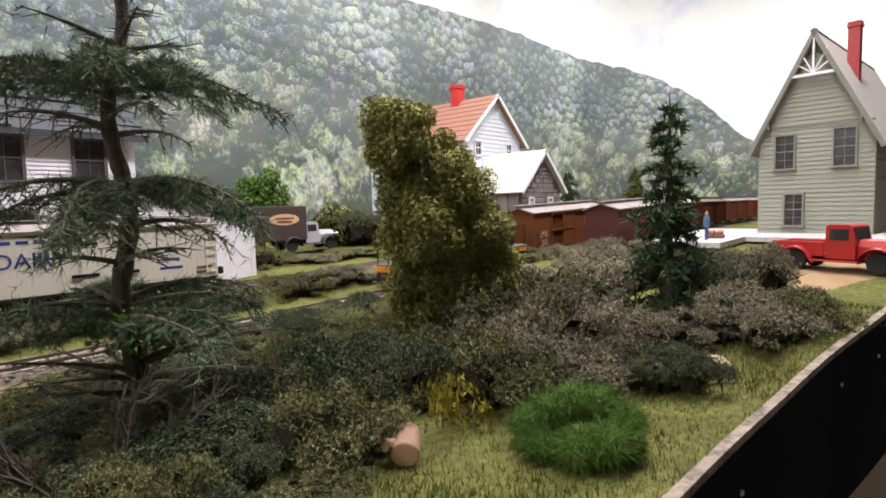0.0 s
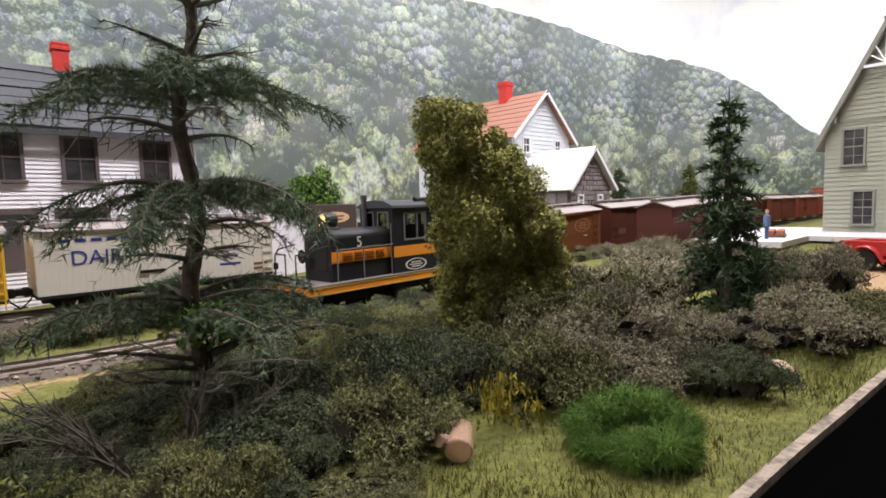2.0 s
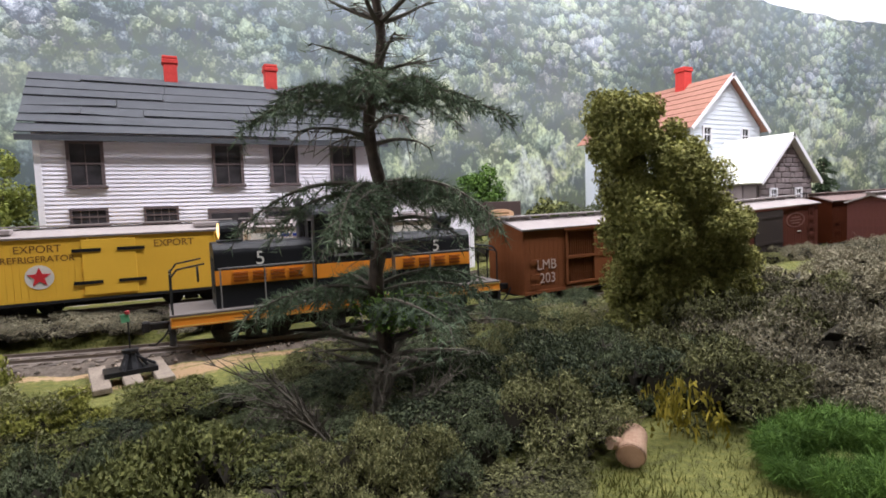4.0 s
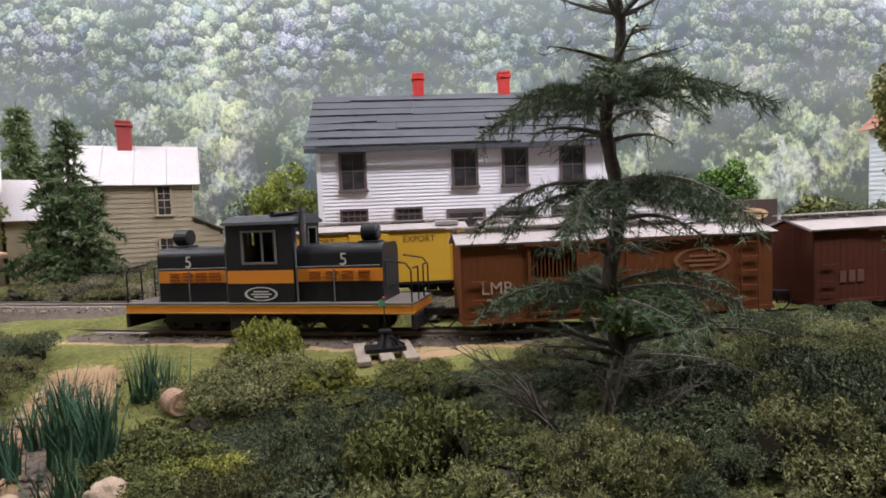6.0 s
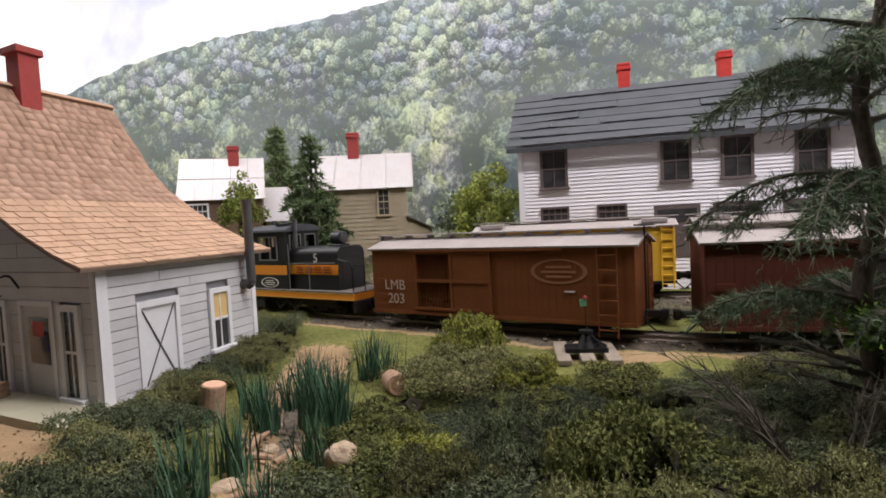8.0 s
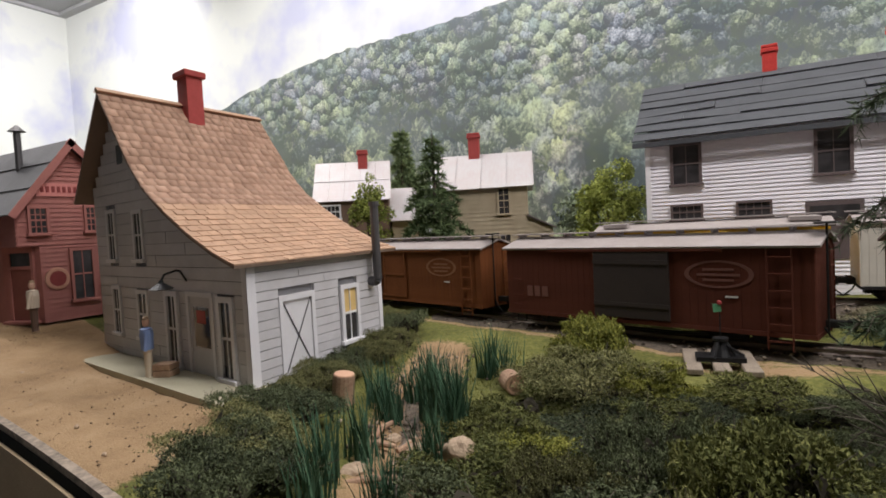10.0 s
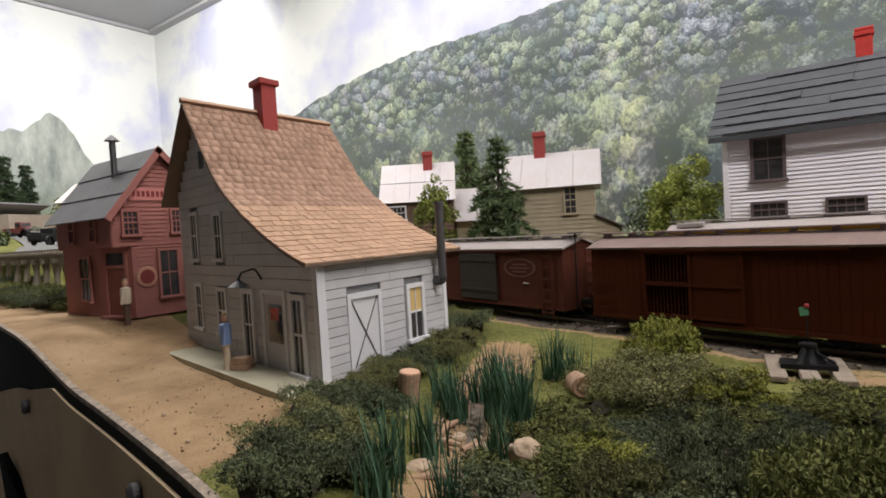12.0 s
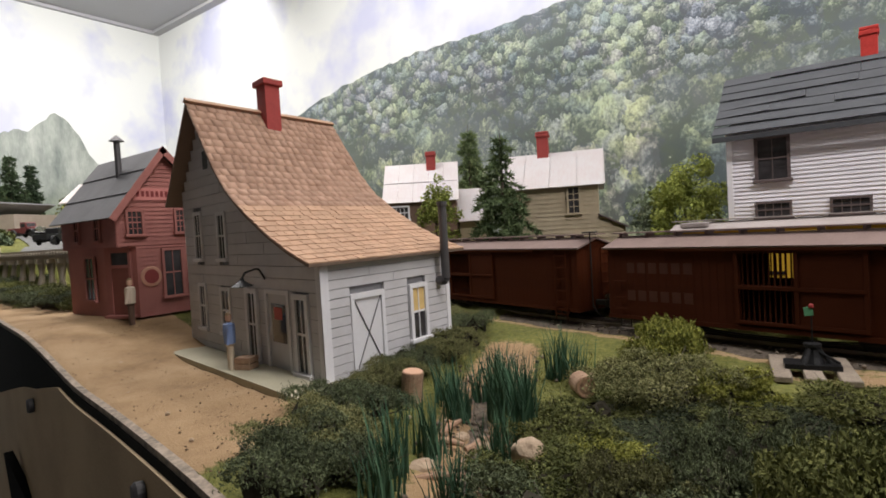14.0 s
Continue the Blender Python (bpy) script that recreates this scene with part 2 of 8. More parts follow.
def print_material():
    """A photographic print of wooded slopes: broad crowns below, small crowns and haze above."""
    n = Nodes("mountain_print")
    co = n.coords()

    def crowns(scale, shift, tall, warp_by, leaf_by):
        """Light and tone of one belt of trees: each crown lit from above, darker at its foot."""
        vec = n.add("Mapping", Vector=co, Scale=(scale, scale, scale / tall), Location=(shift, shift, shift)).outputs[0]
        warp = n.add("TexNoise", Vector=vec, Scale=1.7, Detail=5.0, Roughness=0.65).outputs["Color"]
        push = n.add("VectorMath", {"operation": "MULTIPLY_ADD"}, i0=warp, i1=(warp_by, warp_by, warp_by), i2=vec).outputs[0]
        v = n.add("TexVoronoi", {"feature": "F1"}, Vector=push, Scale=1.0, Randomness=1.0)
        off = n.add("VectorMath", {"operation": "SUBTRACT"}, i0=push, i1=v.outputs["Position"]).outputs[0]
        up = n.add("SeparateXYZ", Vector=off).outputs["Z"]
        boughs = n.add("TexVoronoi", {"feature": "F1"}, Vector=push, Scale=3.6, Randomness=1.0, Detail=2.0, Roughness=0.7).outputs["Distance"]
        leaf = n.add("TexNoise", Vector=vec, Scale=7.0, Detail=6.0, Roughness=0.75).outputs["Fac"]
        lit = n.math("ADD", n.math("MULTIPLY", up, 0.62), n.math("SUBTRACT", 0.78, n.math("MULTIPLY", v.outputs["Distance"], 0.5)))
        lit = n.math("SUBTRACT", lit, n.math("MULTIPLY", n.math("SUBTRACT", boughs, 0.5), 0.42))
        lit = n.math("ADD", lit, n.math("MULTIPLY", n.math("SUBTRACT", leaf, 0.5), leaf_by))
        tone = n.add("SeparateColor", Color=v.outputs["Color"]).outputs[0]
        return lit, tone

    def between(fac, a, b):
        return n.add("Mix", {"data_type": "FLOAT"}, i0=fac, i2=a, i3=b).outputs[0]

    height = n.add("Attribute", {"attribute_name": "far"}).outputs["Fac"]
    ragged = n.math("ADD", height, n.math("MULTIPLY", n.math("SUBTRACT", n.noise(9, 4), 0.5), 0.4))
    low, mid, top = crowns(8.5, 0.0, 1.3, 1.3, 2.4), crowns(19.0, 3.1, 1.2, 1.2, 2.0), crowns(38.0, 7.7, 1.1, 1.1, 1.7)
    step_1 = n.ramp(ragged, [(0.26, (0, 0, 0)), (0.36, (1, 1, 1))])
    step_2 = n.ramp(ragged, [(0.52, (0, 0, 0)), (0.62, (1, 1, 1))])
    lit = between(step_2, between(step_1, low[0], mid[0]), top[0])
    tone = between(step_2, between(step_1, low[1], mid[1]), top[1])
    broad = n.noise(5.0, 4, 0.6)
    ridge = n.noise(3.2, 4, 0.6, n.stretch(1.5, 1.5, 1.0))
    lit = n.math("ADD", lit, n.math("MULTIPLY", n.math("SUBTRACT", ridge, 0.5), 1.7))
    tone = n.math("ADD", n.math("MULTIPLY", tone, 0.5), n.math("MULTIPLY", n.math("SUBTRACT", broad, 0.33), 1.5))
    hue = n.ramp(tone, [(0.0, (0.16, 0.195, 0.225)), (0.2, (0.185, 0.225, 0.185)), (0.36, (0.24, 0.275, 0.165)), (0.5, (0.235, 0.255, 0.245)), (0.64, (0.31, 0.335, 0.19)), (0.78, (0.29, 0.28, 0.245)), (0.92, (0.36, 0.365, 0.35))])
    cool = n.ramp(ragged, [(0.45, (1, 1, 1)), (0.75, (0.88, 0.93, 1.14))])
    hue = n.mix(1.0, hue, cool, "MULTIPLY")
    shade = n.ramp(lit, [(0.1, (0.26, 0.29, 0.33)), (0.34, (0.62, 0.66, 0.70)), (0.58, (1.25, 1.25, 1.24)), (0.9, (2.15, 2.15, 2.08))])
    col = n.mix(1.0, hue, shade, "MULTIPLY")
    haze = n.ramp(height, [(0.0, (0.04, 0.04, 0.04)), (0.3, (0.12, 0.12, 0.12)), (0.5, (0.22, 0.22, 0.22)), (0.7, (0.1, 0.1, 0.1)), (1.0, (0.26, 0.26, 0.26))])
    haze = n.math("MULTIPLY", haze, n.math("MULTIPLY", n.noise(4.0, 3, 0.5), 2.0))
    col = n.mix(haze, col, (0.38, 0.425, 0.43))
    return n.done(col, 0.6, 0, spec=0.2)


def sky_material():
    n = Nodes("sky_print")
    cloud = n.noise(4.2, 4, 0.55)
    col = n.ramp(cloud, [(0.32, (0.52, 0.54, 0.70)), (0.42, (0.63, 0.65, 0.71)), (0.5, (0.72, 0.74, 0.73))])
    return n.done(col, 0.6, 0, spec=0.15)


m_ground = ground_material()
m_sky = sky_material()
m_print = print_material()
m_fascia = worn("black_fascia_paint", (0.004, 0.004, 0.004), (0.002, 0.002, 0.002), 0.85, fine=400, coarse=20, spec=0.08)
m_edge = worn("sawn_board_edge", (0.36, 0.29, 0.23), (0.10, 0.085, 0.07), 0.85, fine=300, coarse=70, amount=0.9, depth=0.001)
m_panel = worn("tan_cabinet_paint", (0.46, 0.35, 0.22), (0.13, 0.09, 0.055), 0.7, coarse=12, spec=0.1)
m_ceiling = worn("ceiling_paint", (0.42, 0.42, 0.44), (0.38, 0.38, 0.40), 0.8, coarse=10)
m_wall = worn("room_wall_paint", (0.30, 0.28, 0.26), None, 0.8, coarse=5)
m_screw = worn("bright_screw_steel", (0.62, 0.60, 0.57), None, 0.35, metal=0.8)
m_board_dark = worn("dark_window_gap", (0.03, 0.028, 0.03), None, 0.5)

# ---- the baseboard and its ground ----


def edge_y(x):
    return float(smooth_line(EDGE, np.clip(x, EDGE[0][0], EDGE[-1][0])))


def road_mask(x, y):
    """Bare earth: the street past the depot, the yard by the freight house, the stream's banks, the cinders by the switch."""
    street = ease(-19, -23, x) * ease(edge_y(x) - 1, edge_y(x), y) * ease(20.5 - 0.25 * (x + 25), 19.5 - 0.25 * (x + 25), y) * ease(-150, -100, x)
    yard = ease(41, 46, x) * ease(17, 12, y) * ease(0.2 + edge_y(x) + 3.6 * (1 - ease(46, 60, x)), edge_y(x) + 1.2 + 3.6 * (1 - ease(46, 60, x)), y)
    bank = np.exp(-(((x - stream_x(y)) / 2.6) ** 4)) * ease(38, 34, y)
    cinder = np.exp(-(((x + 0.5) / 6.0) ** 2 + ((y - 33.6) / 1.8) ** 2)) * 0.75
    off = float(np.interp(x, [p[0] for p in MAIN], [p[1] for p in MAIN])) - y
    shoulder = 0.62 * math.exp(-(((off - 3.2) / 1.0) ** 2)) * float(ease(-40, -30, x) * ease(18, 10, x))
    return max(street, yard, 0.8 * bank, cinder, shoulder)


def build_ground():
    us = np.r_[np.linspace(-330, -60, 60)[:-1], np.linspace(-60, 70, 187), np.linspace(70, 420, 70)[1:]]
    vs = np.r_[np.linspace(0, 60, 130) ** 1.0, np.linspace(60, 190, 40)[1:]]
    verts, bare, wet = [], [], []
    for x in us:
        e = edge_y(x)
        for v in vs:
            y = e + v
            z = float(ground_z(x, y)) + 0.12 * noise.noise((x * 0.6, y * 0.6, 0)) + 0.25 * noise.noise((x * 0.12, y * 0.12, 4))
            z -= 0.1 * (v < 0.3)
            verts.append((x, y, z))
            bare.append(road_mask(x, y))
            wet.append(0.9 * math.exp(-((x - float(stream_x(y))) / 0.75) ** 2) * float(ease(32, 24, y)))
    nv = len(vs)
    faces = [(i * nv + j, (i + 1) * nv + j, (i + 1) * nv + j + 1, i * nv + j + 1) for i in range(len(us) - 1) for j in range(nv - 1)]
    ob = grid_mesh("ground", verts, faces, m_ground, smooth=True)
    for key, values in (("bare", bare), ("wet", wet)):
        ob.data.attributes.new(key, "FLOAT", "POINT").data.foreach_set("value", values)
    tagged(ob, "scenic ground of turf, bare earth and a muddy stream bed", "ground", kind="structure")


build_ground()


def strip(name, y_off0, y_off1, z0, z1, material, label, follow=True):
    """A board that follows the baseboard's front edge."""
    xs = np.linspace(-200, 170, 150)
    bm = bmesh.new()
    prev = None
    for x in xs:
        e, g = edge_y(x), float(ground_z(x, edge_y(x))) if follow else 0.0
        ring = [bm.verts.new((x, e + a, g + b)) for a, b in ((y_off0, z0), (y_off1, z0), (y_off1, z1), (y_off0, z1))]
        if prev:
            for k in range(4):
                bm.faces.new((prev[k], ring[k], ring[(k + 1) % 4], prev[(k + 1) % 4]))
        else:
            bm.faces.new(ring)
        prev = ring
    bm.faces.new(prev[::-1])
    bmesh.ops.recalc_face_normals(bm, faces=bm.faces)
    return tagged(part(name, bm, material), label, "board", kind="structure")


strip("trim", -0.3, 0.1, -0.3, 0.03, m_edge, "worn pale edge of the layout board")
strip("fascia", -0.34, -0.1, -9.0, -0.31, m_fascia, "black painted fascia board below the layout's edge")
strip("cabinet_panel", -0.35, -0.06, -40.0, -9.02, m_panel, "tan cabinet panel under the fascia")
bm = bmesh.new()
prev = None
for x in np.linspace(-150, -13, 70):
    # top follows the trim's shadow; the black left above it stands for shade
    top = float(np.interp(x, [-150, -75, -53, -45, -13], [-12.0, -8.0, -3.5, -1.0, -0.7]))
    e, g = edge_y(x), float(ground_z(x, edge_y(x)))
    ring = [bm.verts.new((x, e + a, g + b)) for a, b in ((-0.52, -30), (-0.36, -30), (-0.36, top), (-0.52, top))]
    if prev:
        for k in range(4):
            bm.faces.new((prev[k], ring[k], ring[(k + 1) % 4], prev[(k + 1) % 4]))
    else:
        bm.faces.new(ring)
    prev = ring
bm.faces.new(prev[::-1])
bmesh.ops.recalc_face_normals(bm, faces=bm.faces)
tagged(part("cabinet_panel", bm, m_panel), "tan panel on the fascia, its top cut along a shadow's edge", "panel", kind="structure")
bm = bmesh.new()
e = edge_y(-57)
prism(bm, [(-62.5, -9.0), (-60.5, -16.0), (-50.5, -16.0)], "y", e - 0.9, e - 0.2)
tagged(part("trim", bm, m_fascia), "black pointed bracket on the tan panel", "bracket", kind="structure")
for x, z in ((-26.4, -2.2), (-53.2, -4.8)):
    bm = bmesh.new()
    lathe(bm, [(0.54, 0), (0.57, 0.35), (0.45, 0.5)], 18, Matrix.Rotation(radians(90), 4, "X"))
    tagged(part("fascia_knob", bm, m_board_dark, m=pose(U * x, U * (edge_y(x) - 0.52), U * (z + float(ground_z(x, edge_y(x)))), 0, 0, -14)), "black round knob on the fascia board", "knob", group="knobs on the fascia")

for x, z in ((35.2, -2.0), (21.5, -2.0), (41.0, -2.2)):
    bm = bmesh.new()
    lathe(bm, [(0.11, 0), (0.12, 0.05), (0.06, 0.09)], 12, Matrix.Rotation(radians(90), 4, "X"))
    tagged(part("screw", bm, m_screw, m=pose(U * x, U * (edge_y(x) - 0.34), U * (z + float(ground_z(x, edge_y(x)))), 0, 0, -18)), "bright screw head in the black fascia board", "screw", group="screws in the fascia")

# ---- backdrop, ceiling, room ----
SKYLINE = [(-100, 3.0), (-84, 3.6), (-77.5, 5.6), (-74.7, 8.4), (-71, 11.0), (-63, 14.0), (-56, 17.0), (-45, 20.2), (-20, 25.5), (5, 25.0), (22.5, 21.4), (31, 19.5), (40, 17.4), (49.5, 13.0), (56, 8.0), (60, 5.2), (63, 4.0)]


def wall_at(a):
    """The backdrop's plan: how far it stands in the direction a, degrees to the left of +y."""
    c, s = math.cos(radians(a)), -math.sin(radians(a))
    far = 112 / c if c > 0.05 else 9999
    if s > 0:
        far = (far ** -6 + (255 / s) ** -6) ** (-1 / 6)
    if s < 0:
        far = min(far, 218 / -s)
    return far * s, far * c


def build_backdrop():
    angles = np.r_[np.linspace(-112, 62.78, 200), np.linspace(62.82, 112, 40)]
    base = [wall_at(a) for a in angles]
    verts = [(x, y, z) for x, y in base for z in (-6, 25, 50, 80, 117.5)]
    faces = [(i * 5 + j, i * 5 + j + 1, (i + 1) * 5 + j + 1, (i + 1) * 5 + j) for i in range(len(base) - 1) for j in range(4)]
    tagged(grid_mesh("backdrop", verts, faces, m_sky), "painted backdrop of a bright cloudy sky", "backdrop", kind="structure")
    # the mountain print, 4 mm before the sky
    verts, far, rows = [], [], 36
    angles = np.linspace(-100, 62.5, 420)
    for a in angles:
        x, y = wall_at(a)
        d = math.hypot(x, y)
        k = (d - 0.5) / d
        top = float(smooth_line(SKYLINE, a))
        top += 0.22 * noise.noise((a * 0.9, 0, 0)) + 0.12 * noise.noise((a * 3.1, 7, 0)) + (0.25 if a < -72 else 0.1) * abs(noise.noise((a * 2.6, 3, 0)))
        z_top = 8.6 + d * math.tan(radians(top))
        for j in range(rows):
            t = j / (rows - 1)
            verts.append((x * k, y * k, -5 + (z_top + 5) * t))
            far.append(max(0.0, (-5 + (z_top + 5) * t - 6) / 52))
    faces = [(i * rows + j, i * rows + j + 1, (i + 1) * rows + j + 1, (i + 1) * rows + j) for i in range(len(angles) - 1) for j in range(rows - 1)]
    ob = grid_mesh("backdrop", verts, faces, m_print)
    ob.data.attributes.new("far", "FLOAT", "POINT").data.foreach_set("value", far)
    tagged(ob, "photographic print of wooded mountains on the backdrop", "backdrop", kind="structure")
    # the rock peaks behind the town
    verts, far, rows = [], [], 20
    peaks = [(63.5, 4.2), (66, 5.4), (68.5, 7.8), (70, 10.6), (71.2, 11.8), (72.6, 10.6), (75, 10.0), (79, 8.6), (88, 10), (105, 7)]
    angles = np.linspace(63.5, 105, 130)
    for a in angles:
        x, y = wall_at(a)
        d = math.hypot(x, y)
        k = (d - 0.5) / d
        top = float(smooth_line(peaks, a)) + 0.4 * noise.noise((a * 1.4, 20, 0)) + 0.15 * noise.noise((a * 5, 2, 0))
        for j in range(rows):
            t = j / (rows - 1)
            verts.append((x * k, y * k, -5 + (8.6 + d * math.tan(radians(top)) + 5) * t))
            far.append(0.9 * t)
    faces = [(i * rows + j, i * rows + j + 1, (i + 1) * rows + j + 1, (i + 1) * rows + j) for i in range(len(angles) - 1) for j in range(rows - 1)]
    n = Nodes("rock_print")
    rock = n.noise(1.0, 6, 0.7, n.stretch(22, 22, 7))
    hgt = n.add("Attribute", {"attribute_name": "far"}).outputs["Fac"]
    col = n.ramp(rock, [(0.32, (0.17, 0.20, 0.19)), (0.55, (0.33, 0.36, 0.33)), (0.75, (0.48, 0.50, 0.47))])
    col = n.mix(n.ramp(hgt, [(0.3, (1, 1, 1)), (0.55, (0, 0, 0))]), col, n.ramp(n.noise(60, 5, 0.7), [(0.35, (0.04, 0.07, 0.04)), (0.65, (0.22, 0.27, 0.13))]))
    ob = grid_mesh("backdrop", verts, faces, n.done(col, 0.6, spec=0.2))
    ob.data.attributes.new("far", "FLOAT", "POINT").data.foreach_set("value", far)
    tagged(ob, "photographic print of pale rock peaks behind the town", "backdrop", kind="structure")


build_backdrop()
bm = bmesh.new()
box(bm, -330, 420, -190, 190, 118, 120)
box(bm, -330, -95, -190, 190, 93.5, 96)
tagged(part("ceiling", bm, m_ceiling), "plain white ceiling with a lower soffit over the town", "ceiling", kind="structure")
bm = bmesh.new()
box(bm, -219, -216.4, 40, 112, 92.3, 93.4)
box(bm, -216.4, -95, 109, 112, 92.3, 93.4)
tagged(part("trim", bm, m_ceiling), "white moulding along the top of the backdrop", "moulding", kind="structure")
bm = bmesh.new()
box(bm, -330, 420, -190, 190, -90, -88)
tagged(part("floor", bm, m_wall), "dim room floor below the layout", "floor", kind="structure")
bm = bmesh.new()
box(bm, -330, 420, -192, -190, -88, 118)
tagged(part("wall_south", bm, m_wall), "plain wall behind the aisle", "wall", kind="structure")

# ---- track ----
m_rail = worn("worn_rail_steel", (0.26, 0.22, 0.19), (0.10, 0.07, 0.05), 0.5, metal=0.6)
m_tie = worn("weathered_tie", (0.16, 0.13, 0.11), (0.06, 0.05, 0.04), 0.9, (1, 8, 8), per_object=0.6)
m_ballast = worn("cinder_ballast", (0.15, 0.12, 0.095), (0.045, 0.036, 0.028), 0.95, fine=700, coarse=90, amount=0.9, depth=0.001)


def track_z(x, lift):
    return RAIL + float(track_rise(x)) + lift


def build_track(knots, x0, x1, lift, label):
    thing_ob = thing("railway_track", 0, 0, 0, 0, label, "railway track", "tracks of the station yard")
    xs = np.linspace(x0, x1, int((x1 - x0) / 0.9))
    ys = smooth_line(knots, xs)
    slope = np.gradient(ys, xs)
    for side in (-1, 1):
        bm = bmesh.new()
        prev = None
        for x, y, s in zip(xs, ys, slope):
            n_x, n_y = -s / math.hypot(1, s), 1 / math.hypot(1, s)
            z = track_z(x, lift)
            prof = ((-0.10, -0.26), (0.10, -0.26), (0.04, -0.2), (0.04, -0.07), (0.055, -0.05), (0.055, 0), (-0.055, 0), (-0.055, -0.05), (-0.04, -0.07), (-0.04, -0.2))
            ring = [bm.verts.new((x + n_x * (0.825 * side + a), y + n_y * (0.825 * side + a), z + b)) for a, b in prof]
            if prev:
                for k in range(len(ring)):
                    bm.faces.new((prev[k], ring[k], ring[(k + 1) % len(ring)], prev[(k + 1) % len(ring)]))
            prev = ring
        part("rail", bm, m_rail, thing_ob)
    bm = bmesh.new()
    soft_box(bm, -0.21, 0.21, -1.65, 1.65, -0.2, 0, 0.025, 1)
    tie = mesh_of(bm, "tie", m_tie)
    step = np.arange(x0, x1, 1.15)
    rnd = random.Random(int(x0 * 7))
    for x in step:
        y = float(smooth_line(knots, np.array([x]))[0])
        a = math.degrees(math.atan(float(np.interp(x, xs, slope)))) + rnd.uniform(-2.5, 2.5)
        piece("tie", tie, thing_ob, pose(U * x, U * (y + rnd.uniform(-0.1, 0.1)), U * (track_z(x, lift) - 0.26), 0, 0, a))
    # ballast shoulder
    verts, cols = [], (-3.0, -2.3, -1.7, -0.9, 0, 0.9, 1.7, 2.3, 3.0)
    for x, y, s in zip(xs, ys, slope):
        n_x, n_y = -s / math.hypot(1, s), 1 / math.hypot(1, s)
        for c in cols:
            h = track_z(x, lift) - 0.34 if abs(c) < 1.8 else (track_z(x, lift) - 0.5 if abs(c) < 2.5 else float(ground_z(x, y + c)) - 0.25)
            verts.append((x + n_x * c, y + n_y * c, h + 0.07 * noise.noise((x * 2.5, c * 2.5, 1))))
    m = len(cols)
    faces = [(i * m + j, (i + 1) * m + j, (i + 1) * m + j + 1, i * m + j + 1) for i in range(len(xs) - 1) for j in range(m - 1)]
    grid_mesh("ballast", verts, faces, m_ballast, thing_ob, "dark cinder ballast")
    # loose stones
    stones = [(x + rnd.uniform(-0.5, 0.5), float(np.interp(x, xs, ys)) + (rnd.uniform(-2.6, 2.6))) for x in rnd.choices(list(xs[(xs > -45) & (xs < 70)]) or [x0], k=1500)]
    pts = np.array([(x, y, track_z(x, lift) - 0.32 - 0.13 * max(0, abs(y - float(np.interp(x, xs, ys))) - 1.7)) for x, y in stones])
    chips("ballast_stone", pts, 0.09, 0.2, m_stone, thing_ob)
    return thing_ob


def chips(name, pts, lo, hi, material, parent=None, seed=3):
    """Many small angular stones in one mesh."""
    rng = np.random.default_rng(seed)
    n = len(pts)
    base = np.array([(1, 0, 0), (-1, 0, 0), (0, 1, 0), (0, -1, 0), (0, 0, 0.8), (0, 0, -0.6)])
    tri = np.array([(0, 2, 4), (2, 1, 4), (1, 3, 4), (3, 0, 4), (2, 0, 5), (1, 2, 5), (3, 1, 5), (0, 3, 5)])
    size = rng.uniform(lo, hi, (n, 1, 1))
    jit = base[None] * rng.uniform(0.6, 1.2, (n, 6, 3))
    a = rng.uniform(0, 6.28, n)
    rot = np.stack([np.cos(a), -np.sin(a), 0 * a, np.sin(a), np.cos(a), 0 * a, 0 * a, 0 * a, 0 * a + 1], -1).reshape(n, 3, 3)
    v = (np.einsum("nij,nkj->nki", rot, jit) * size + pts[:, None]).reshape(-1, 3)
    f = (tri[None] + 6 * np.arange(n)[:, None, None]).reshape(-1, 3)
    ob = fast_mesh(name, v, f, material, parent)
    return tagged(ob, kind="stuff")


def fast_mesh(name, verts, faces, material, parent=None, label=""):
    """A mesh of equal polygons from large arrays, in centimetres."""
    mesh = bpy.data.meshes.new(name)
    nv, (nf, k) = len(verts), faces.shape
    mesh.vertices.add(nv)
    mesh.vertices.foreach_set("co", (np.asarray(verts, np.float32) * U).ravel())
    mesh.loops.add(nf * k)
    mesh.loops.foreach_set("vertex_index", faces.astype(np.int32).ravel())
    mesh.polygons.add(nf)
    mesh.polygons.foreach_set("loop_start", np.arange(0, nf * k, k, dtype=np.int32))
    mesh.update(calc_edges=True)
    mesh.materials.append(material)
    ob = new(name, mesh)
    if parent is not None:
        ob.parent = parent
    if label:
        ob["label"] = label
    return ob


def stone_material():
    n = Nodes("ballast_stone")
    rnd = n.add("NewGeometry").outputs["Random Per Island"]
    return n.done(n.ramp(rnd, [(0.0, (0.06, 0.05, 0.04)), (0.6, (0.18, 0.145, 0.115)), (0.92, (0.42, 0.34, 0.26))]), 0.9)


m_stone = stone_material()
main_track = build_track(MAIN, -120, 200, 0.0, "main line of steel rails on dark weathered ties")
front_track = build_track(FRONT_SIDING, 18, 120, 0.05, "weedy siding of steel rails beside the main line")
rear_track = build_track(REAR_SIDING, -45, 110, 1.15, "raised rear siding on which the refrigerator cars stand")

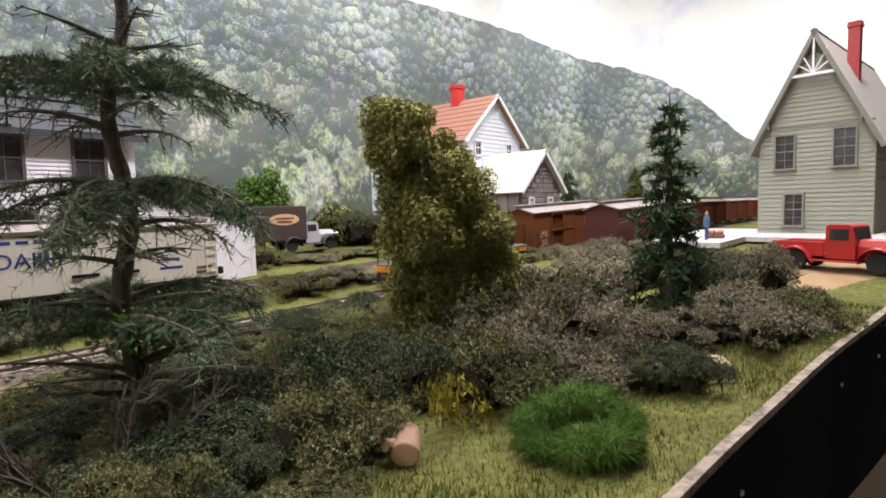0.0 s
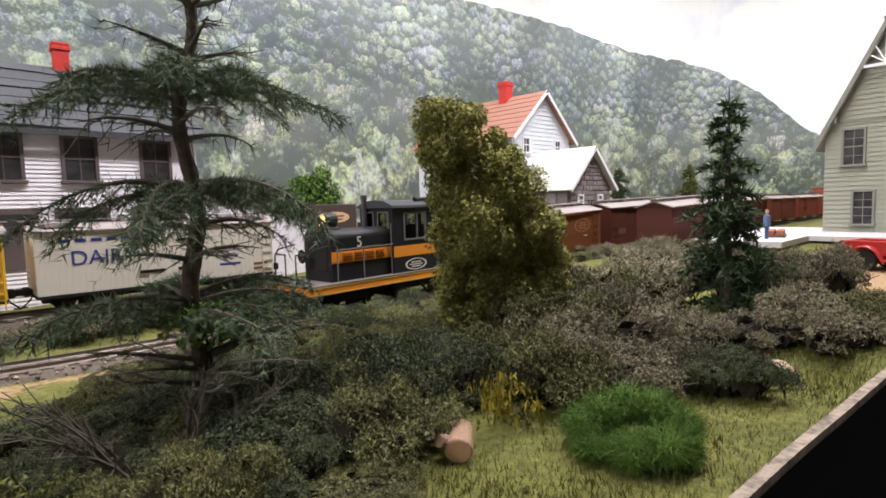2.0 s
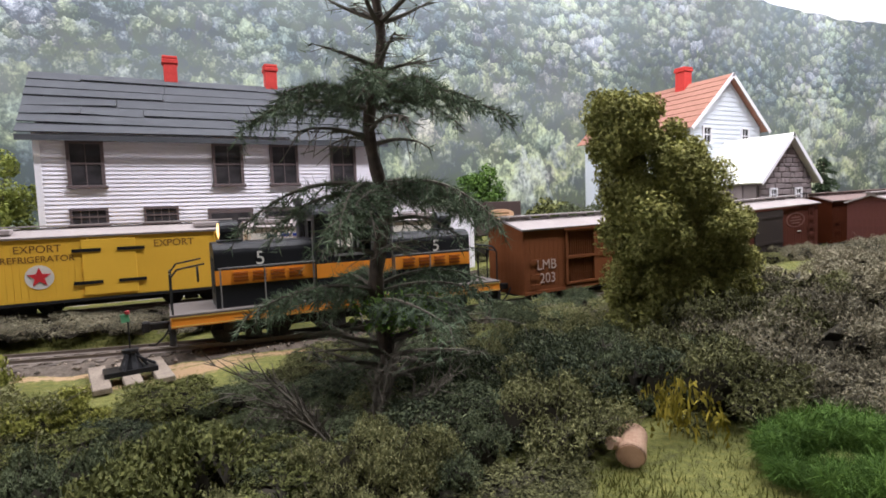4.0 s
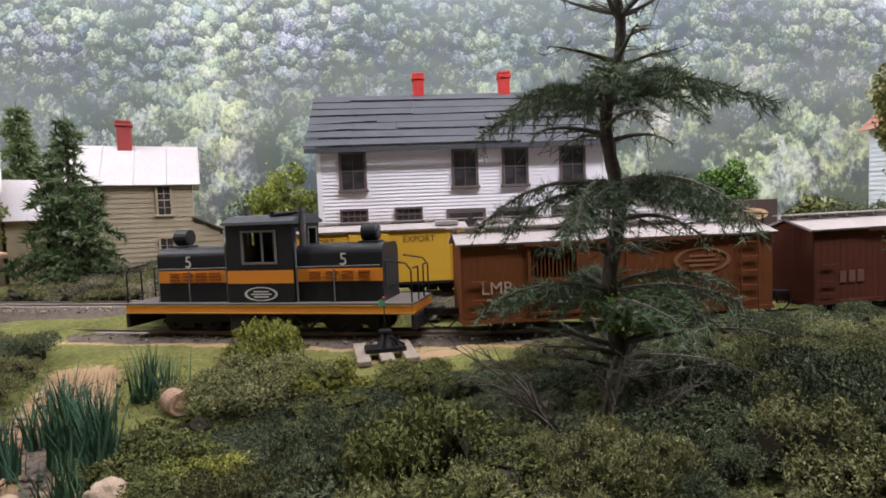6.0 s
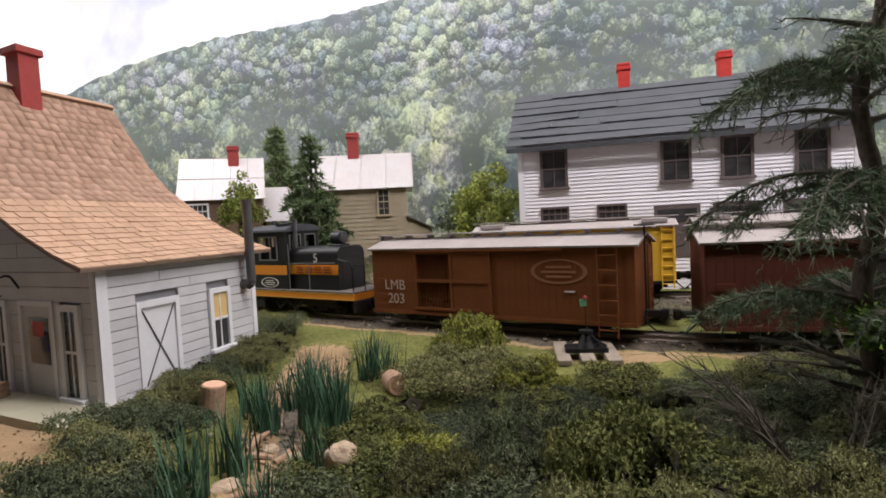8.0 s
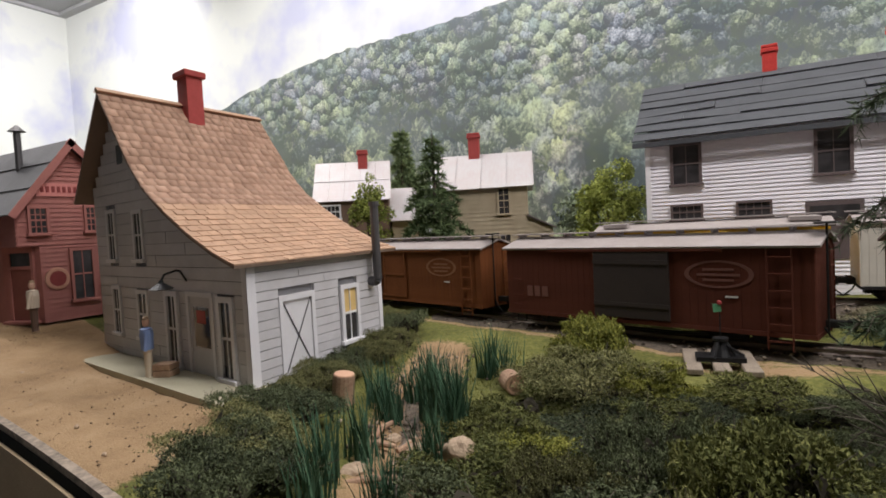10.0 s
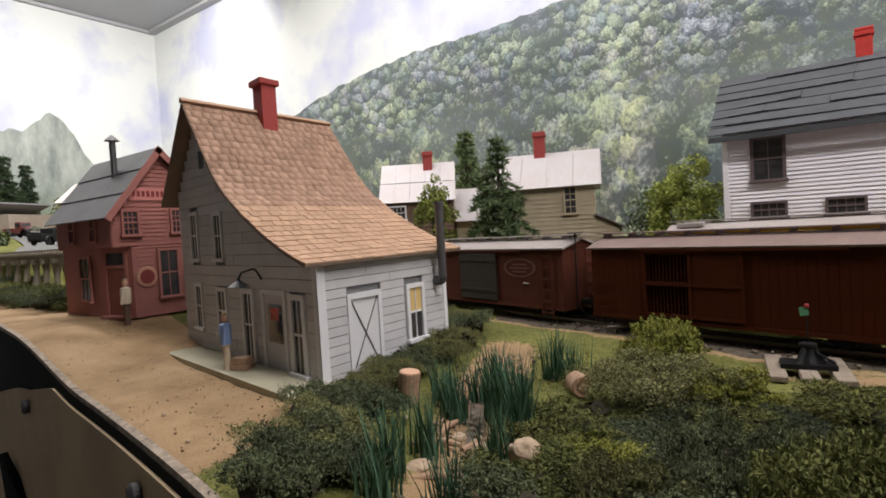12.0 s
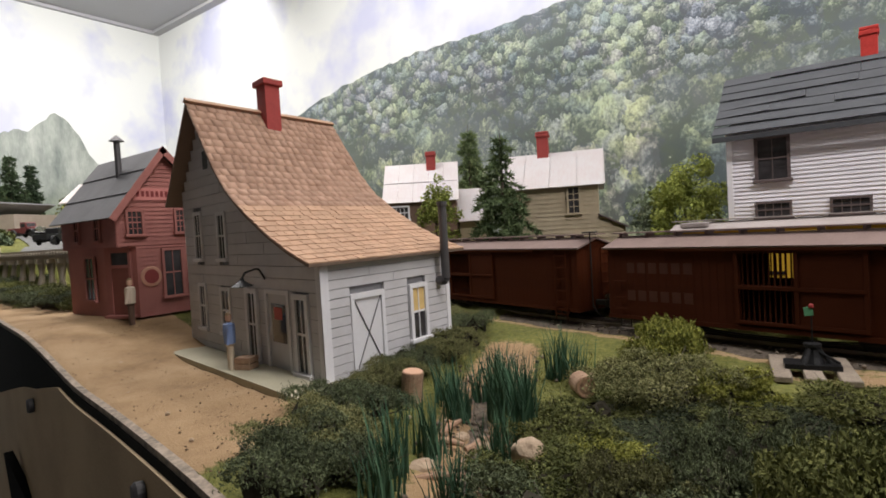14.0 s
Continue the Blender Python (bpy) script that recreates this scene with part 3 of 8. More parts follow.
# ---- building materials ----
m_white = worn("white_clapboard_paint", (0.82, 0.80, 0.86), (0.62, 0.60, 0.66), 0.7, (1, 1, 6), fine=500, coarse=25, amount=0.35)
m_trim_white = worn("white_trim_paint", (0.80, 0.79, 0.83), (0.6, 0.58, 0.6), 0.6, amount=0.3)
m_trim_dark = worn("dark_brown_trim", (0.13, 0.10, 0.10), (0.07, 0.05, 0.05), 0.6)
m_slate = worn("grey_roofing_felt", (0.075, 0.08, 0.09), (0.04, 0.043, 0.05), 0.75, coarse=40, amount=0.6)
m_chimney = worn("bright_red_brick_paint", (0.62, 0.055, 0.045), (0.35, 0.02, 0.02), 0.7, coarse=200)
m_chimney_dull = worn("dull_red_brick_paint", (0.36, 0.06, 0.055), (0.20, 0.03, 0.03), 0.7, coarse=200)
m_depot = worn("bare_grey_white_plank", (0.60, 0.585, 0.61), (0.38, 0.365, 0.38), 0.75, (1, 1, 7), fine=420, coarse=60, amount=0.5, per_object=0.25)
m_depot_trim = worn("pale_plank_trim", (0.70, 0.69, 0.72), (0.5, 0.48, 0.5), 0.7, amount=0.4)
m_shingle = worn("cedar_shingle", (0.52, 0.33, 0.22), (0.40, 0.245, 0.16), 0.8, fine=700, coarse=60, amount=0.5, per_object=0.32)
m_tan = worn("tan_clapboard", (0.46, 0.385, 0.275), (0.28, 0.22, 0.15), 0.8, (1, 1, 6), coarse=40, amount=0.6)
m_tin = worn("streaked_tin_roof", (0.46, 0.445, 0.45), (0.42, 0.28, 0.26), 0.45, (4, 1, 1), fine=80, coarse=20, amount=0.45, metal=0.25)
m_store = worn("faded_barn_red", (0.40, 0.165, 0.145), (0.24, 0.09, 0.08), 0.8, (1, 1, 6), coarse=50, amount=0.6)
m_store_roof = worn("grey_tar_paper", (0.20, 0.20, 0.21), (0.12, 0.12, 0.13), 0.8, coarse=40, amount=0.6)
m_sage = worn("sage_grey_clapboard", (0.30, 0.31, 0.25), (0.22, 0.22, 0.18), 0.75, (1, 1, 6), coarse=30, amount=0.4)
m_sage_trim = worn("sage_grey_trim", (0.22, 0.22, 0.19), None, 0.7)
m_pale_roof = worn("pale_grey_shingle_roof", (0.55, 0.50, 0.48), (0.40, 0.36, 0.34), 0.8, coarse=80)
m_red_shingle = worn("red_wood_shingle", (0.36, 0.18, 0.13), (0.24, 0.11, 0.08), 0.8, fine=500, coarse=80, amount=0.6)
m_cream = worn("cream_metal_roof", (0.74, 0.74, 0.66), (0.6, 0.6, 0.52), 0.6, coarse=40)
m_blue_white = worn("pale_blue_clapboard", (0.66, 0.70, 0.76), (0.46, 0.50, 0.56), 0.7, (1, 1, 6), coarse=30, amount=0.4)
m_fieldstone = worn("mauve_field_stone", (0.30, 0.25, 0.25), (0.16, 0.13, 0.13), 0.85, coarse=120, amount=0.7, per_object=0.6)
m_mortar = worn("stone_mortar", (0.14, 0.12, 0.12), None, 0.9)
m_concrete = worn("pale_concrete", (0.55, 0.54, 0.55), (0.42, 0.41, 0.41), 0.8, coarse=40, amount=0.4)
m_brick_dark = worn("dark_red_dock_wall", (0.12, 0.05, 0.045), None, 0.8)
m_dark_iron = worn("black_iron", (0.02, 0.02, 0.022), (0.008, 0.008, 0.008), 0.5, metal=0.5)
m_grey_pipe = worn("grey_stove_pipe", (0.12, 0.115, 0.12), (0.06, 0.055, 0.06), 0.5, metal=0.6)


def glass_material(name="window_glass", tint=(0.03, 0.028, 0.03)):
    n = Nodes(name)
    return n.done(n.ramp(n.noise(60, 2), [(0.4, tint), (0.6, tuple(c * 1.8 for c in tint))]), 0.12, 0, spec=0.6)


m_glass = glass_material()
m_blind = worn("drawn_yellow_blind", (0.68, 0.48, 0.20), None, 0.6)

# ---- parts of buildings ----


def lap_wall(bm, u0, u1, z0, z1, pitch, depth=0.12, top=None):
    """Lapped siding on the plane y = 0, its face towards -y. top(u): a sloping upper limit, for gables."""
    if not bm.verts:
        box(bm, u0, u1, 0.03, 0.06, z0, z0 + pitch)
    z = z0
    while z < z1 - 1e-6:
        z2 = min(z + pitch, z1)
        a, b = u0, u1
        if top is not None:
            lim = [u for u in np.linspace(u0, u1, 81) if top(u) >= z2 - 0.02]
            if not lim:
                break
            a, b = lim[0], lim[-1]
        BOARDS.append((a, b, z, z2, depth))
        z = z2


def window(parent, w, h, m, frame_mat, cols=2, rows=2, depth=0.22, sash_mat=None, blind=False, border=0.26):
    """A sash window on the plane y = 0, face towards -y, its lower left outer corner at the origin of m."""
    m = m @ Matrix.Translation((0, -0.07 * U, 0))
    ob = new("window")
    ob.empty_display_size = 0.005
    ob.parent, ob.matrix_basis = parent, m
    bm = bmesh.new()
    b = border
    box(bm, 0, b, -depth, 0, 0, h), box(bm, w - b, w, -depth, 0, 0, h), box(bm, b, w - b, -depth, 0, h - b, h)
    part("frame", bm, frame_mat, ob)
    bm = bmesh.new()
    soft_box(bm, -0.14, w + 0.14, -depth - 0.16, 0, -0.16, 0.12, 0.03, 1)
    part("sill", bm, frame_mat, ob)
    bm = bmesh.new()
    s = 0.075
    box(bm, b, w - b, -0.12, -0.06, h / 2 - s, h / 2 + s)
    for k in range(1, cols):
        x = b + (w - 2 * b) * k / cols
        box(bm, x - s / 2, x + s / 2, -0.115, -0.06, 0.12, h - b)
    for k in range(1, rows):
        if k * 2 != rows:
            z = 0.12 + (h - b - 0.12) * k / rows
            box(bm, b, w - b, -0.11, -0.06, z - s / 2, z + s / 2)
    part("sash", bm, sash_mat or frame_mat, ob)
    bm = bmesh.new()
    box(bm, b, w - b, -0.05, -0.02, 0.12, h - b)
    part("pane", bm, m_glass, ob)
    if blind:
        bm = bmesh.new()
        box(bm, b, w - b, -0.058, -0.052, h * 0.52, h - b)
        part("blind", bm, m_blind, ob, "drawn yellow blind")
    return ob


def chimney(parent, x, y, z0, z1, w, mat):
    bm = bmesh.new()
    soft_box(bm, x - w / 2, x + w / 2, y - w / 2, y + w / 2, z0, z1, 0.04, 1)
    soft_box(bm, x - w * 0.6, x + w * 0.6, y - w * 0.6, y + w * 0.6, z1 - 0.75, z1 - 0.35, 0.04, 1)
    soft_box(bm, x - w * 0.56, x + w * 0.56, y - w * 0.56, y + w * 0.56, z1 - 0.28, z1, 0.04, 1)
    return part("chimney", bm, mat, parent, "painted brick chimney")


def slab(bm, p, q, r, s, thick):
    """A roof slab: four corners in order, thickened downward along its normal."""
    a, b, c, d = (Vector(v) for v in (p, q, r, s))
    n = (b - a).cross(d - a).normalized()
    if n.z < 0:
        n = -n
    top = [bm.verts.new(v) for v in (a, b, c, d)]
    low = [bm.verts.new(v - n * thick) for v in (a, b, c, d)]
    made = [bm.faces.new(top), bm.faces.new(low[::-1])]
    for k in range(4):
        made.append(bm.faces.new((top[k], low[k], low[(k + 1) % 4], top[(k + 1) % 4])))
    bmesh.ops.recalc_face_normals(bm, faces=made)


def rz(x, y, z, deg):
    return pose(U * x, U * y, U * z, 0, 0, deg)


# ---- the white boarding house ----
def boarding_house():
    h = thing("boarding_house", 5.5, 56.65, 1.0, 0, "long white clapboard boarding house with grey felt roof", "house")
    L, R, back, top = -14.9, 15.0, 15.0, 15.0
    bm = bmesh.new()
    box(bm, L, R, 0, back, 0, top)
    prism(bm, [(0, top), (back / 2, top + 6.2), (back, top)], "x", L + 0.05, R - 0.05)
    lap_wall(bm, L, R, 0, top, 0.36, 0.115)
    part("wall", bm, m_white, h)
    for x0, x1 in ((L - 0.12, L + 0.35), (R - 0.4, R + 0.12)):
        bm = bmesh.new()
        box(bm, x0, x1, -0.14, 0.3, 0, top)
        part("corner_board", bm, m_trim_white, h)
    # felt laid in courses
    rise, run = 6.9, back / 2 + 1.1
    for side in (1, -1):
        base_y, ridge_y = (-1.1, back / 2) if side == 1 else (back + 1.1, back / 2)
        rnd = random.Random(5)
        for k in range(7):
            t0, t1 = k / 7, (k + 1.12) / 7
            lift = 0.10
            y0, y1 = base_y + (ridge_y - base_y) * t0, base_y + (ridge_y - base_y) * min(t1, 1)
            z0, z1 = top - 0.3 + rise * t0 + lift, top - 0.3 + rise * min(t1, 1) + 0.02
            xs = [L - 1.1] + sorted(rnd.uniform(L + 3, R - 3) for _ in range(2)) + [R + 1.1]
            for a, b in zip(xs, xs[1:]):
                e0, e1 = rnd.uniform(-0.2, 0.75), rnd.uniform(-0.2, 0.75)
                bm = bmesh.new()
                slab(bm, (a, y0 - 0.02, z0 + e0 * 0.3), (b - 0.03, y0 - 0.02, z0 + e1 * 0.3), (b - 0.03, y1, z1), (a, y1, z1), 0.09)
                part("roofing_strip", bm, m_slate, h)
    bm = bmesh.new()
    box(bm, L - 1.1, R + 1.1, -1.2, -1.02, top - 0.75, top - 0.28)
    part("eave_board", bm, m_slate, h)
    chimney(h, -4.1, back / 2 + 0.2, top + 4.5, top + 9.0, 1.25, m_chimney)
    chimney(h, 5.9, back / 2 + 0.2, top + 4.5, top + 9.0, 1.25, m_chimney)
    for x in (-12.75, -1.3, 3.95, 10.0):
        window(h, 2.75, 3.95, rz(x, -0.02, 10.45, 0), m_trim_dark, 2, 2)
    for x in (-12.85, -7.3):
        window(h, 2.85, 1.5, rz(x, -0.02, 7.1, 0), m_trim_dark, 4, 1, border=0.2)
    for x in (-2.0, 3.2, 9.0):
        bm = bmesh.new()
        box(bm, x, x + 4.1, -0.16, 0.0, 3.2, 8.2)
        door = part("door", bm, m_trim_dark, h, "brown double door")
        bm = bmesh.new()
        box(bm, x + 0.3, x + 3.8, -0.2, -0.165, 6.6, 7.8)
        part("transom", bm, m_glass, door)
    # lean-to at the east end
    bm = bmesh.new()
    prism(bm, [(R, 0), (R + 11.9, 0), (R + 11.9, 7.0), (R, 9.6)], "y", 0.1, 12)
    lap_wall(bm, R + 0.1, R + 11.9, 0, 9.4, 0.36, 0.115, top=lambda u: 9.6 - 2.6 * (u - R) / 11.9)
    part("lean_to_wall", bm, m_white, h)
    bm = bmesh.new()
    slab(bm, (R, -0.6, 9.8), (R + 12.5, -0.6, 7.05), (R + 12.5, 12.6, 7.05), (R, 12.6, 9.8), 0.22)
    part("lean_to_roof", bm, m_slate, h)
    bm = bmesh.new()
    box(bm, R + 11.5, R + 12.02, -0.14, 0.2, 0, 7.0)
    part("corner_board", bm, m_trim_white, h)


boarding_house()

# ---- the depot ----
# Its front runs a little askew to its side wall, so its plan is laid out along u (front) and v (side).
DEPOT = Matrix(((-math.cos(radians(10.5)), 0, 0, 0), (math.sin(radians(10.5)), 1, 0, 0), (0, 0, 1, 0), (0, 0, 0, 1)))
DEPOT_ROOF = [(23.2, 12.2), (16.5, 19.7), (13.9, 16.5), (11.9, 14.1), (10.0, 12.35), (7.2, 10.6), (4.2, 9.1), (1.5, 8.0), (-0.75, 7.3)]


def depot():
    d = thing("railway_depot", -25.05, 20.6, 0, 0, "weathered pale plank depot with flared cedar shingle roof", "house")
    rnd = random.Random(11)

    def dpart(name, bm, mat, parent=d, label=""):
        bmesh.ops.transform(bm, matrix=DEPOT, verts=bm.verts)
        bmesh.ops.recalc_face_normals(bm, faces=bm.faces)
        return part(name, bm, mat, parent, label)

    under = [(u, z - 0.45) for u, z in DEPOT_ROOF[1:]]

    def roof_z(u):
        return float(np.interp(u, [p[0] for p in under][::-1], [p[1] for p in under][::-1])) if u < 16.5 else 19.2 - (u - 16.5) * 1.12

    bm = bmesh.new()
    prism(bm, [(0.1, 0), (21.9, 0), (21.9, roof_z(21.9) - 0.1)] + [(u, roof_z(u) - 0.1) for u in (16.5, 13.9, 11.9, 10, 7.2, 4.2, 1.5, 0.1)], "y", 0.1, 12.2)
    dpart("wall", bm, worn("plank_gap_grey", (0.24, 0.235, 0.25), None, 0.8), label="grey wall behind the planks")
    # planks of the side wall, on the plane u = 0
    openings = [(2.1, 5.1, 0.35, 5.2), (7.45, 9.4, 1.3, 5.2)]
    z = 0.05
    while z < 7.25:
        h = 0.56
        cuts = [0.0, 12.2]
        for a, b, z0, z1 in openings:
            if z < z1 - 0.1 and z + h > z0 + 0.1:
                cuts += [a, b]
        cuts.sort()
        for a, b in zip(cuts, cuts[1:]):
            if any(abs(a - o[0]) < 0.01 and abs(b - o[1]) < 0.01 for o in openings) and len(cuts) > 2:
                continue
            joints = [a] + ([rnd.uniform(a + 1, b - 1)] if b - a > 4 else []) + [b]
            for p, q in zip(joints, joints[1:]):
                bm = bmesh.new()
                box(bm, -0.12 - rnd.uniform(0, 0.03), 0.1, p + 0.02, q - 0.02, z + 0.02, min(z + h - 0.025, 7.25))
                dpart("plank", bm, m_depot)
        z += h
    # planks of the front, on the plane v = 0
    openings = [(17.7, 19.4, 7.5, 11.4), (12.8, 14.5, 7.5, 11.1), (17.7, 19.3, 1.9, 5.6), (12.8, 14.7, 1.9, 5.4), (8.2, 10.1, 0.5, 5.5), (3.9, 7.0, 0.0, 5.4), (1.3, 3.15, 0.5, 5.4)]
    z = 0.05
    while z < 18.6:
        h = 0.78
        lim = [u for u in np.linspace(0.02, 21.9, 160) if roof_z(u) > z + h * 0.6]
        if not lim:
            break
        cuts = [lim[0], lim[-1]]
        for a, b, z0, z1 in openings:
            if z < z1 - 0.15 and z + h > z0 + 0.15:
                cuts += [a, b]
        cuts.sort()
        for a, b in zip(cuts, cuts[1:]):
            if any(abs(a - o[0]) < 0.01 and abs(b - o[1]) < 0.01 for o in openings):
                continue
            joints = [a] + ([rnd.uniform(a + 1.5, b - 1.5)] if b - a > 6 else []) + [b]
            for p, q in zip(joints, joints[1:]):
                bm = bmesh.new()
                box(bm, p + 0.02, q - 0.02, -0.12 - rnd.uniform(0, 0.03), 0.1, z + 0.015, z + h - 0.02)
                dpart("plank", bm, m_depot)
        z += h
    bm = bmesh.new()
    box(bm, -0.2, 0.32, -0.2, 0.0, 0, 7.2), box(bm, -0.22, -0.03, -0.2, 0.42, 0, 7.2)
    dpart("corner_board", bm, m_depot_trim)
    bm = bmesh.new()
    box(bm, -0.2, -0.03, 11.85, 12.25, 0, 7.2)
    dpart("corner_board", bm, m_depot_trim)
    # barn door with a cross brace in the side wall
    bm = bmesh.new()
    box(bm, -0.05, 0.05, 2.1, 5.1, 0.35, 5.2)
    door = dpart("door", bm, m_depot_trim, label="pale plank freight door with cross brace")
    bm = bmesh.new()
    for a, b in ((2.1, 2.4), (4.8, 5.1)):
        box(bm, -0.2, -0.05, a, b, 0.35, 5.2)
    box(bm, -0.2, -0.05, 2.4, 4.8, 4.85, 5.2)
    dpart("door_frame", bm, m_depot_trim, door)
    for z0, z1 in ((0.5, 4.8), (4.8, 0.5)):
        bm = bmesh.new()
        rod(bm, (-0.09, 2.45, z0), (-0.09, 4.75, z1), 0.04, n=6)
        dpart("cross_brace", bm, m_grey_pipe, door)
    window(d, 1.95, 3.9, Matrix.Translation((U * 0.06, U * 7.45, U * 1.3)) @ pose(0, 0, 0, 0, 0, 90), m_depot_trim, 2, 2, 0.2, blind=True, border=0.3)
    # windows and doors of the front

    def on_front(u, z):
        return Matrix.Translation(DEPOT @ Vector((u * U, -0.03 * U, z * U))) @ pose(0, 0, 0, 0, 0, -10.5)

    for u0, u1, z0, z1 in openings[:4]:
        window(d, u1 - u0, z1 - z0, on_front(u1, z0), m_depot_trim, 2, 2, 0.16, border=0.28)
    for u0, u1, z0, z1 in (openings[4], openings[6]):
        window(d, u1 - u0, z1 - z0, on_front(u1, z0), m_depot_trim, 2, 2, 0.2, border=0.34)
    bm = bmesh.new()
    box(bm, 3.9, 7.0, -0.05, 0.06, 0.0, 5.4)
    door = dpart("door", bm, m_depot, label="grey plank door with a dark pane")
    bm = bmesh.new()
    box(bm, 4.5, 6.4, -0.08, -0.055, 2.1, 4.6)
    dpart("pane", bm, m_glass, door)
    bm = bmesh.new()
    box(bm, 4.9, 6.0, -0.1, -0.085, 3.6, 4.4)
    dpart("notice", bm, worn("red_notice_card", (0.45, 0.08, 0.06), None, 0.6), door, "red card in the door's pane")
    bm = bmesh.new()
    box(bm, 3.75, 4.05, -0.2, -0.05, 0, 5.55), box(bm, 6.85, 7.15, -0.2, -0.05, 0, 5.55), box(bm, 4.05, 6.85, -0.2, -0.05, 5.25, 5.55)
    dpart("door_frame", bm, m_depot_trim, door)
    bm = bmesh.new()
    box(bm, 15.6, 16.6, -0.16, 0, 14.6, 16.0)
    dpart("gable_vent", bm, m_board_dark)
    # roof deck
    bm = bmesh.new()
    v0, v1 = -1.25, 13.7
    for (u0, z0), (u1, z1) in zip(DEPOT_ROOF, DEPOT_ROOF[1:]):
        slab(bm, (u0, v0, z0), (u1, v0, z1), (u1, v1, z1), (u0, v1, z0), 0.18)
    dpart("roof_deck", bm, worn("brown_roof_edge", (0.25, 0.18, 0.14), None, 0.8))
    bm = bmesh.new()
    prism(bm, [(16.1, 19.75), (16.5, 20.05), (16.9, 19.75), (16.5, 19.6)], "y", v0 - 0.05, v1 + 0.05)
    dpart("ridge_cap", bm, m_shingle)
    chimney_bm = bmesh.new()
    soft_box(chimney_bm, 15.2, 16.9, 5.4, 6.9, 17, 22.4, 0.04, 1)
    soft_box(chimney_bm, 14.95, 17.15, 5.15, 7.15, 22.0, 22.5, 0.05, 1)
    dpart("chimney", chimney_bm, m_chimney_dull, label="dull red brick chimney")
    # stove pipe with an elbow at the side wall
    bm = bmesh.new()
    path = [(0.0, 11.0, 5.1), (-0.75, 11.0, 5.1), (-0.95, 11.0, 5.3), (-0.95, 11.0, 10.6)]
    for p, q in zip(path, path[1:]):
        rod(bm, p, q, 0.34, n=12)
    rod(bm, (-0.95, 11, 10.5), (-0.95, 11, 10.8), 0.42, n=12)
    dpart("stove_pipe", bm, m_grey_pipe, label="grey sheet iron stove pipe with an elbow")
    # gooseneck lamp
    bm = bmesh.new()
    pts = [(7.0, -0.1, 6.2), (6.2, -0.9, 6.9), (5.9, -1.3, 7.0), (6.3, -1.9, 6.8), (6.6, -2.0, 6.4)]
    for p, q in zip(pts, pts[1:]):
        rod(bm, p, q, 0.07, n=6)
    lamp = dpart("lamp_arm", bm, m_dark_iron, label="bent iron lamp bracket")
    bm = bmesh.new()
    lathe(bm, [(0.12, 0.5), (0.16, 0.35), (0.75, 0.0), (0.7, -0.03)], 16, Matrix.Translation((6.6, -2.0, 5.95)))
    dpart("lamp_shade", bm, m_dark_iron, lamp)
    return d, dpart


depot_ob, depot_part = depot()


def depot_shingles():
    """Shingles of the flared slope: the courses nearest the eave as pieces, the rest in one part."""
    prof = DEPOT_ROOF[1:][::-1]
    pu, pz = np.array(prof).T
    dist = np.r_[0, np.cumsum(np.hypot(np.diff(pu), np.diff(pz)))]
    rnd = random.Random(21)
    rows, width, v0, v1 = 27, 0.78, -1.28, 13.72
    step = dist[-1] / rows
    joined, made = [], 0
    for r in range(rows):
        s0, s1 = r * step - 0.05, min((r + 1.25) * step, dist[-1])
        u0, z0, u1, z1 = np.interp(s0, dist, pu), np.interp(s0, dist, pz), np.interp(s1, dist, pu), np.interp(s1, dist, pz)
        n = Vector((u1 - u0, 0, z1 - z0)).normalized()
        n = Vector((-n.z, 0, n.x))
        if n.z < 0:
            n = -n
        v = v0 - (0.39 if r % 2 else 0)
        while v < v1 - 0.05:
            w = width * rnd.uniform(0.82, 1.18)
            a, b = max(v, v0) + 0.028, min(v + w, v1) - 0.028
            v += w
            if b - a < 0.1:
                continue
            t = rnd.uniform(0.0, 0.05)
            low = Vector((u0 + rnd.uniform(-0.05, 0.05), 0, z0)) + n * (0.065 + 0.6 * t)
            high = Vector((u1, 0, z1)) + n * 0.015
            bm = bmesh.new()
            q = [Vector((p.x, y, p.z)) for p, y in ((low, a), (low, b), (high, b), (high, a))]
            top = [bm.verts.new(p) for p in q]
            bot = [bm.verts.new(p - n * 0.08) for p in q]
            bm.faces.new(top)
            for k in range(4):
                bm.faces.new((top[k], bot[k], bot[(k + 1) % 4], top[(k + 1) % 4]))
            if r < 12:
                depot_part("shingle", bm, m_shingle)
                made += 1
            else:
                bmesh.ops.transform(bm, matrix=DEPOT, verts=bm.verts)
                joined.append([tuple(x.co) for x in bm.verts])
                bm.free()
    verts = np.array([p for item in joined for p in item])
    quad = np.array([(0, 1, 2, 3), (0, 4, 5, 1), (1, 5, 6, 2), (2, 6, 7, 3), (3, 7, 4, 0)])
    faces = (quad[None] + 8 * np.arange(len(joined))[:, None, None]).reshape(-1, 4)
    n = Nodes("upper_cedar_shingle")
    rnd_i = n.add("NewGeometry").outputs["Random Per Island"]
    col = n.ramp(rnd_i, [(0, (0.34, 0.21, 0.15)), (1, (0.54, 0.345, 0.25))])
    col = n.mix(0.4, col, n.ramp(n.noise(60, 3), [(0.3, (0.32, 0.19, 0.13)), (0.7, (0.52, 0.34, 0.25))]))
    ob = fast_mesh("upper_shingles", verts, faces, n.done(col, 0.8, 0, n.noise(700, 3), 0.0002, 0.5), depot_ob)
    tagged(ob, kind="stuff")


